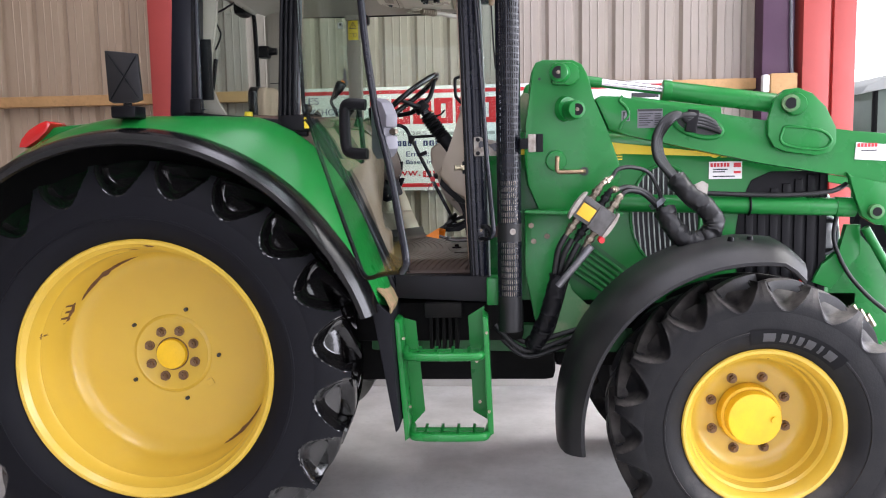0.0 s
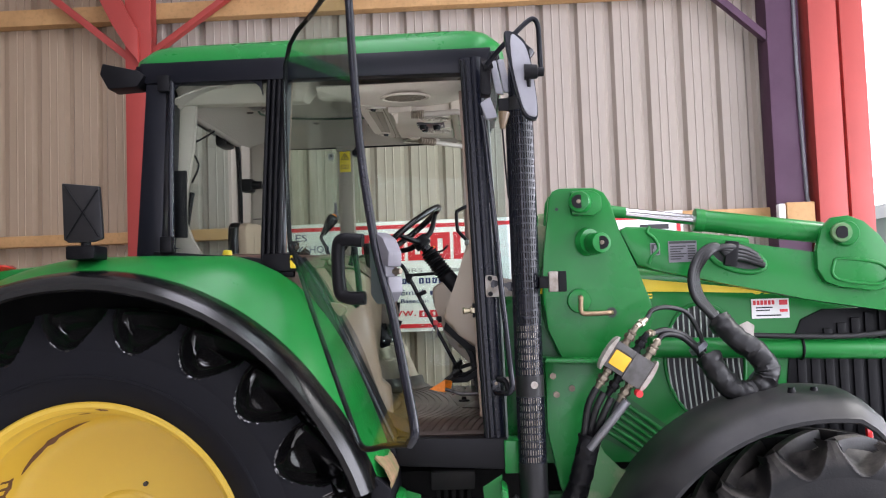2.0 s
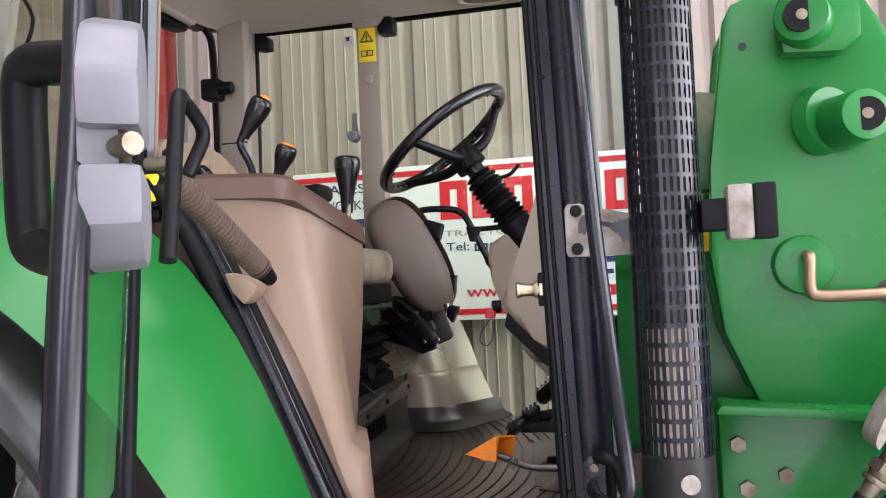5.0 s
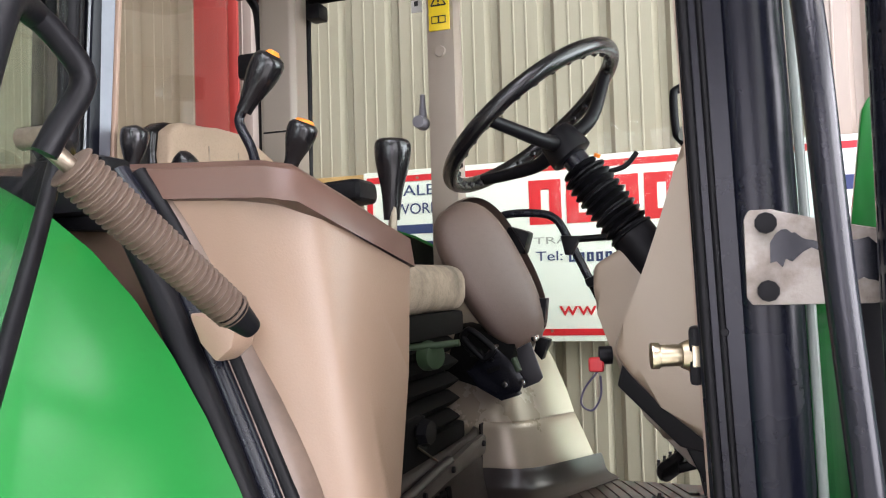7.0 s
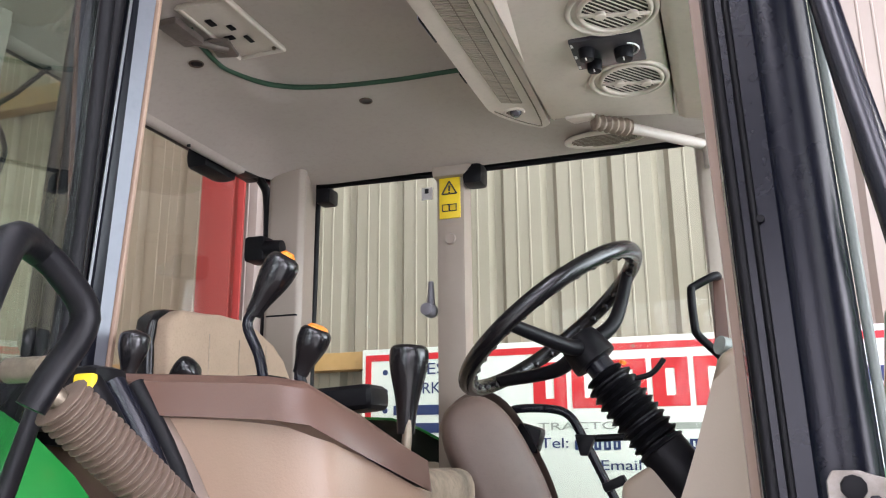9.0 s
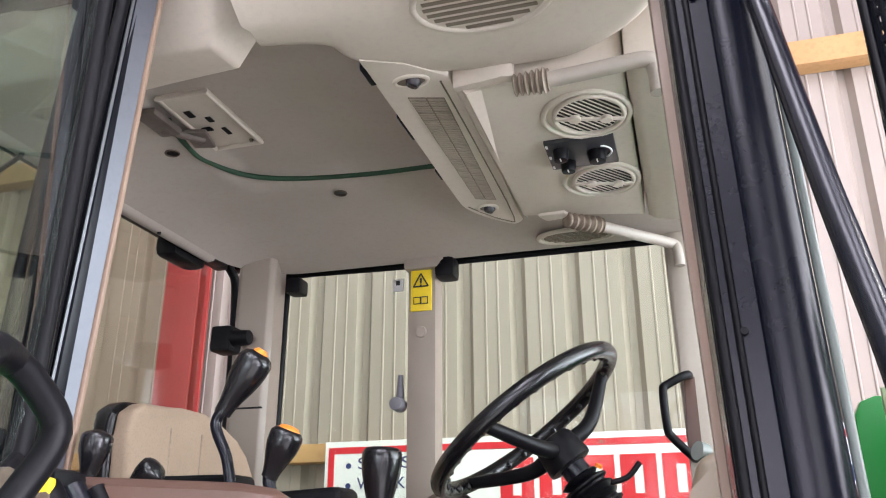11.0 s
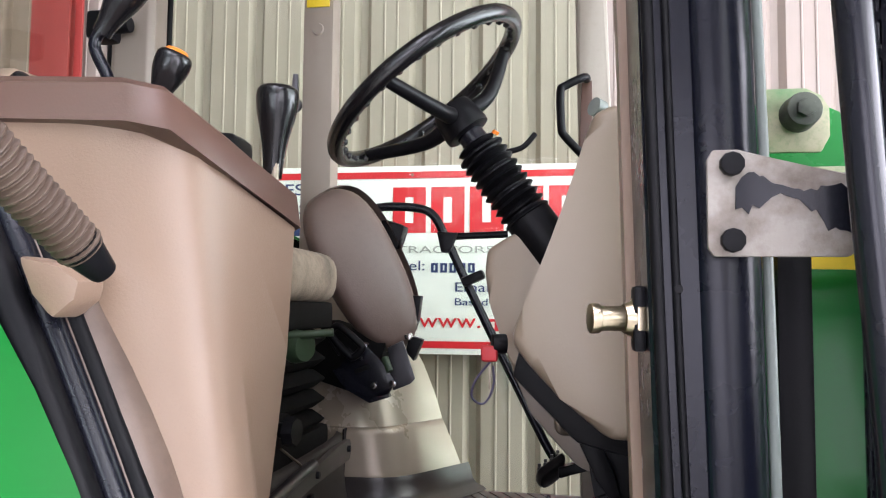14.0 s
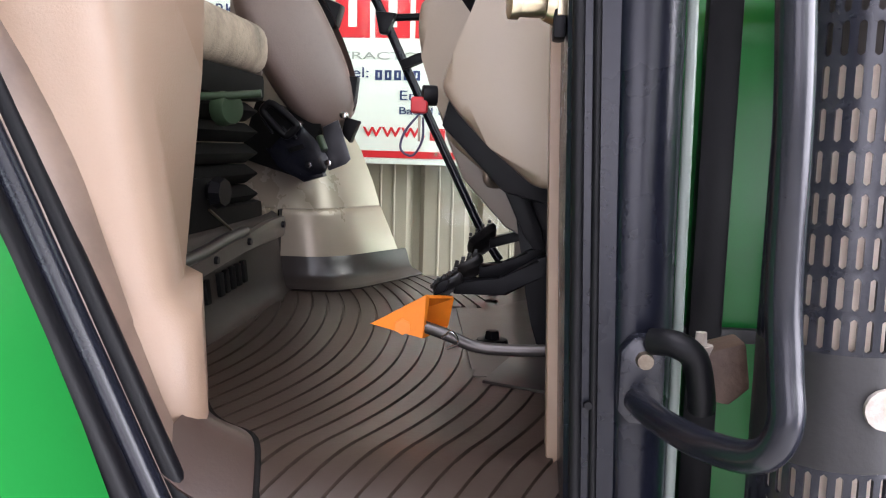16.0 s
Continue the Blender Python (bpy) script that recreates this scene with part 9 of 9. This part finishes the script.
for cx, y in ((-0.068, 3.992), (-0.072, 4.238)):
    v_ = part("air_vent", oval(bm_new(), cx, y, 2.351, 0.066, 0.070, 0.0045, 48), LINER_TRIM, vent, "round cream air vent")
    part("vent_rim", oval(bm_new(), cx + 0.004, y, 2.349, 0.053, 0.058, 0.004, 40), LINER_TRIM, v_)
    bm = rod(bm_new(), (0, 0, 2.354), (0, 0, 2.3512), 1.0, None, 32)
    bmesh.ops.transform(bm, matrix=Matrix.Translation((cx + 0.004, y, 0)) @ Matrix.Diagonal((0.053, 0.058, 1, 1)), verts=bm.verts)
    part("vent_dark", bm, VENT_DARK, v_, "dark disc painted as the shade inside the vent")
    lean = Matrix.Translation((cx + 0.004, y, 0)) @ Matrix.Rotation(radians(-38), 4, "Z")
    for k in range(13):
        o = -0.048 + 0.008 * k
        h = math.sqrt(0.053 ** 2 - o * o)
        bm = box(bm_new(), (o - 0.0011, -h, 2.3488), (o + 0.0011, h, 2.3502), 0.0004, 1)
        bmesh.ops.transform(bm, matrix=lean, verts=bm.verts)
        part("vent_slat", bm, LINER_TRIM, v_)
    turn_ = Matrix.Translation((cx + 0.004, y, 0)) @ Matrix.Rotation(radians(14), 4, "Z")
    bm = box(bm_new(), (-0.052, -0.0035, 2.341), (0.052, 0.0035, 2.345), 0.001)
    for dx in (-0.022, 0.026):
        rod(bm, (dx, 0, 2.346), (dx, 0, 2.339), 0.0095, None, 18, 0.002)
    bmesh.ops.transform(bm, matrix=turn_, verts=bm.verts)
    part("vent_bar", bm, LINER_TRIM, v_)
bm = box(bm_new(), (-0.148, 4.060, 2.345), (-0.034, 4.162, 2.354), 0.003)
pan = part("heater_panel", bm, mat("dark_violet_grey_panel", (0.022, 0.021, 0.026), 0.35, stain=(0.06, 0.058, 0.066), stain_amount=0.5, stain_scale=30.0), vent, "dark heater control panel")
for x, y, r in ((-0.124, 4.092, 0.014), (-0.118, 4.138, 0.014), (-0.066, 4.112, 0.017)):
    knob_ = part("heater_knob", rod(bm_new(), (x, y, 2.346), (x, y, 2.327), r, r * 0.82, 20, 0.002), BLACK, pan, "black rotary knob")
    part("knob_mark", box(bm_new(), (x - 0.001, y - r * 0.7, 2.3262), (x + 0.001, y, 2.3272)), STICKER, knob_)
bm = tube(bm_new(), [(-0.066 + 0.024 * math.cos(radians(a)), 4.112 + 0.024 * math.sin(radians(a)), 2.3447) for a in range(-70, 120, 20)], 0.0017, 6, 2)
part("knob_scale", bm, STICKER, pan)
for y in (4.072, 4.112, 4.15):
    part("panel_print", box(bm_new(), (-0.146, y - 0.005, 2.3442), (-0.142, y + 0.005, 2.3452)), STICKER, pan)
# visor arms in ribbed boots
ARM_BOOT = mat("tan_ribbed_boot", (0.25, 0.20, 0.15), 0.6, stain=(0.12, 0.09, 0.065), stain_amount=0.7, stain_scale=40.0)
ARM = mat("grey_beige_visor_arm", (0.36, 0.32, 0.27), 0.5, stain_amount=0.3)
for a, b, c in (((-0.153, 3.856, 2.338), (-0.103, 3.855, 2.338), (0.028, 3.842, 2.338)), ((-0.158, 4.380, 2.338), (-0.096, 4.434, 2.338), (0.036, 4.573, 2.336))):
    a, b, c = Vector(a), Vector(b), Vector(c)
    bm = tube(bm_new(), [a + (b - a) * (i / 40) for i in range(41)], 0.016, 16, 0, radii=lambda t: 0.0135 + 0.0035 * t + 0.0028 * math.sin(t * 6 * 2 * math.pi))
    va = part("visor_arm", bm, ARM_BOOT, liner, "visor arm in a tan ribbed boot")
    bm = tube(bm_new(), [b, (b + c) / 2, c, c + Vector((0.012, 0.005, -0.012)), c + Vector((0.014, 0.006, -0.05))], 0.0115, 12, 5)
    part("visor_rod", bm, ARM, va, "grey-beige tube")

# ---- sign lettering ----


def block(x0, x1, z0, z1, material, slot=False, name="sign_block"):
    bm = bm_new()
    if slot:
        w, h = (x1 - x0) * 0.37, (z1 - z0) * 0.22
        for lo, hi in (((x0, z0), (x0 + w, z1)), ((x1 - w, z0), (x1, z1)), ((x0 + w, z0), (x1 - w, z0 + h)), ((x0 + w, z1 - h), (x1 - w, z1))):
            box(bm, (lo[0], SY - 0.003, lo[1]), (hi[0], SY, hi[1]))
    else:
        box(bm, (x0, SY - 0.003, z0), (x1, SY, z1))
    return part(name, bm, material, sign, "plain painted block")


for k in range(6):
    x = -0.525 + 0.118 * k
    block(x, x + 0.102, 1.808, 1.945, SIGN_RED, True)
lettering("sign_text", "TRACTORS", 0.03, (-0.515, SY - 0.002, 1.742), FACING, SIGN_GREY, sign, 0.001, 0.30)
block(-0.17, 0.16, 1.745, 1.763, SIGN_GREY)
lettering("sign_text", "Tel:", 0.042, (-0.51, SY - 0.002, 1.688), FACING, SIGN_NAVY, sign, 0.001, 0.085)
for k, (x0, x1) in enumerate(((-0.405, -0.265), (-0.235, -0.10), (-0.08, 0.05))):
    for j in range(4 if k else 5):
        w = (x1 - x0) / (4 if k else 5)
        block(x0 + w * j, x0 + w * j + w * 0.72, 1.69, 1.718, SIGN_NAVY, True)
lettering("sign_text", "Email:", 0.04, (-0.335, SY - 0.002, 1.626), FACING, SIGN_NAVY, sign, 0.001, 0.13)
block(-0.18, 0.12, 1.632, 1.652, SIGN_NAVY)
lettering("sign_text", "Based in", 0.03, (-0.335, SY - 0.002, 1.588), FACING, SIGN_NAVY, sign, 0.001, 0.145)
block(-0.165, 0.08, 1.592, 1.608, SIGN_NAVY)
lettering("sign_text", "www.", 0.062, (-0.44, SY - 0.002, 1.516), FACING, SIGN_RED, sign, 0.001, 0.185)
for k in range(9):
    block(-0.24 + 0.056 * k, -0.196 + 0.056 * k, 1.52, 1.555, SIGN_RED, True)
lettering("sign_text", "SALES", 0.05, (-0.985, SY - 0.002, 1.915), FACING, SIGN_NAVY, sign, 0.001, 0.175)
lettering("sign_text", "WORKSHOP", 0.05, (-0.985, SY - 0.002, 1.855), FACING, SIGN_NAVY, sign, 0.001, 0.29)
for z in (1.745, 1.80):
    block(-0.985, -0.76, z, z + 0.03, SIGN_NAVY)
for z in (1.762, 1.815, 1.875, 1.935):
    part("sign_bullet", rod(bm_new(), (-1.015, SY, z), (-1.015, SY - 0.002, z), 0.009, None, 12), SIGN_NAVY, sign)
block(0.90, 1.045, 1.92, 1.945, INK)
for k in range(3):
    block(0.35 + 0.19 * k, 0.50 + 0.19 * k, 1.86, 1.9, SIGN_NAVY)
for x in (-0.9, -0.465, -0.22, 0.3, 0.85, 1.07):
    for z in (1.482, 1.982):
        part("sign_screw", rod(bm_new(), (x, SY - 0.003, z), (x, SY - 0.006, z), 0.005, None, 8), STEEL, sign)

# the sign is drawn at four fifths of its size, then set at its true size on the wall rail
TRUE_SIZE = Matrix.Translation((-0.0037, 0.60, -0.4341)) @ Matrix.Diagonal((1.248, 1.0, 1.27, 1.0))
for ob in [o for o in bpy.data.objects if o.parent == sign]:
    ob.data.transform(TRUE_SIZE)
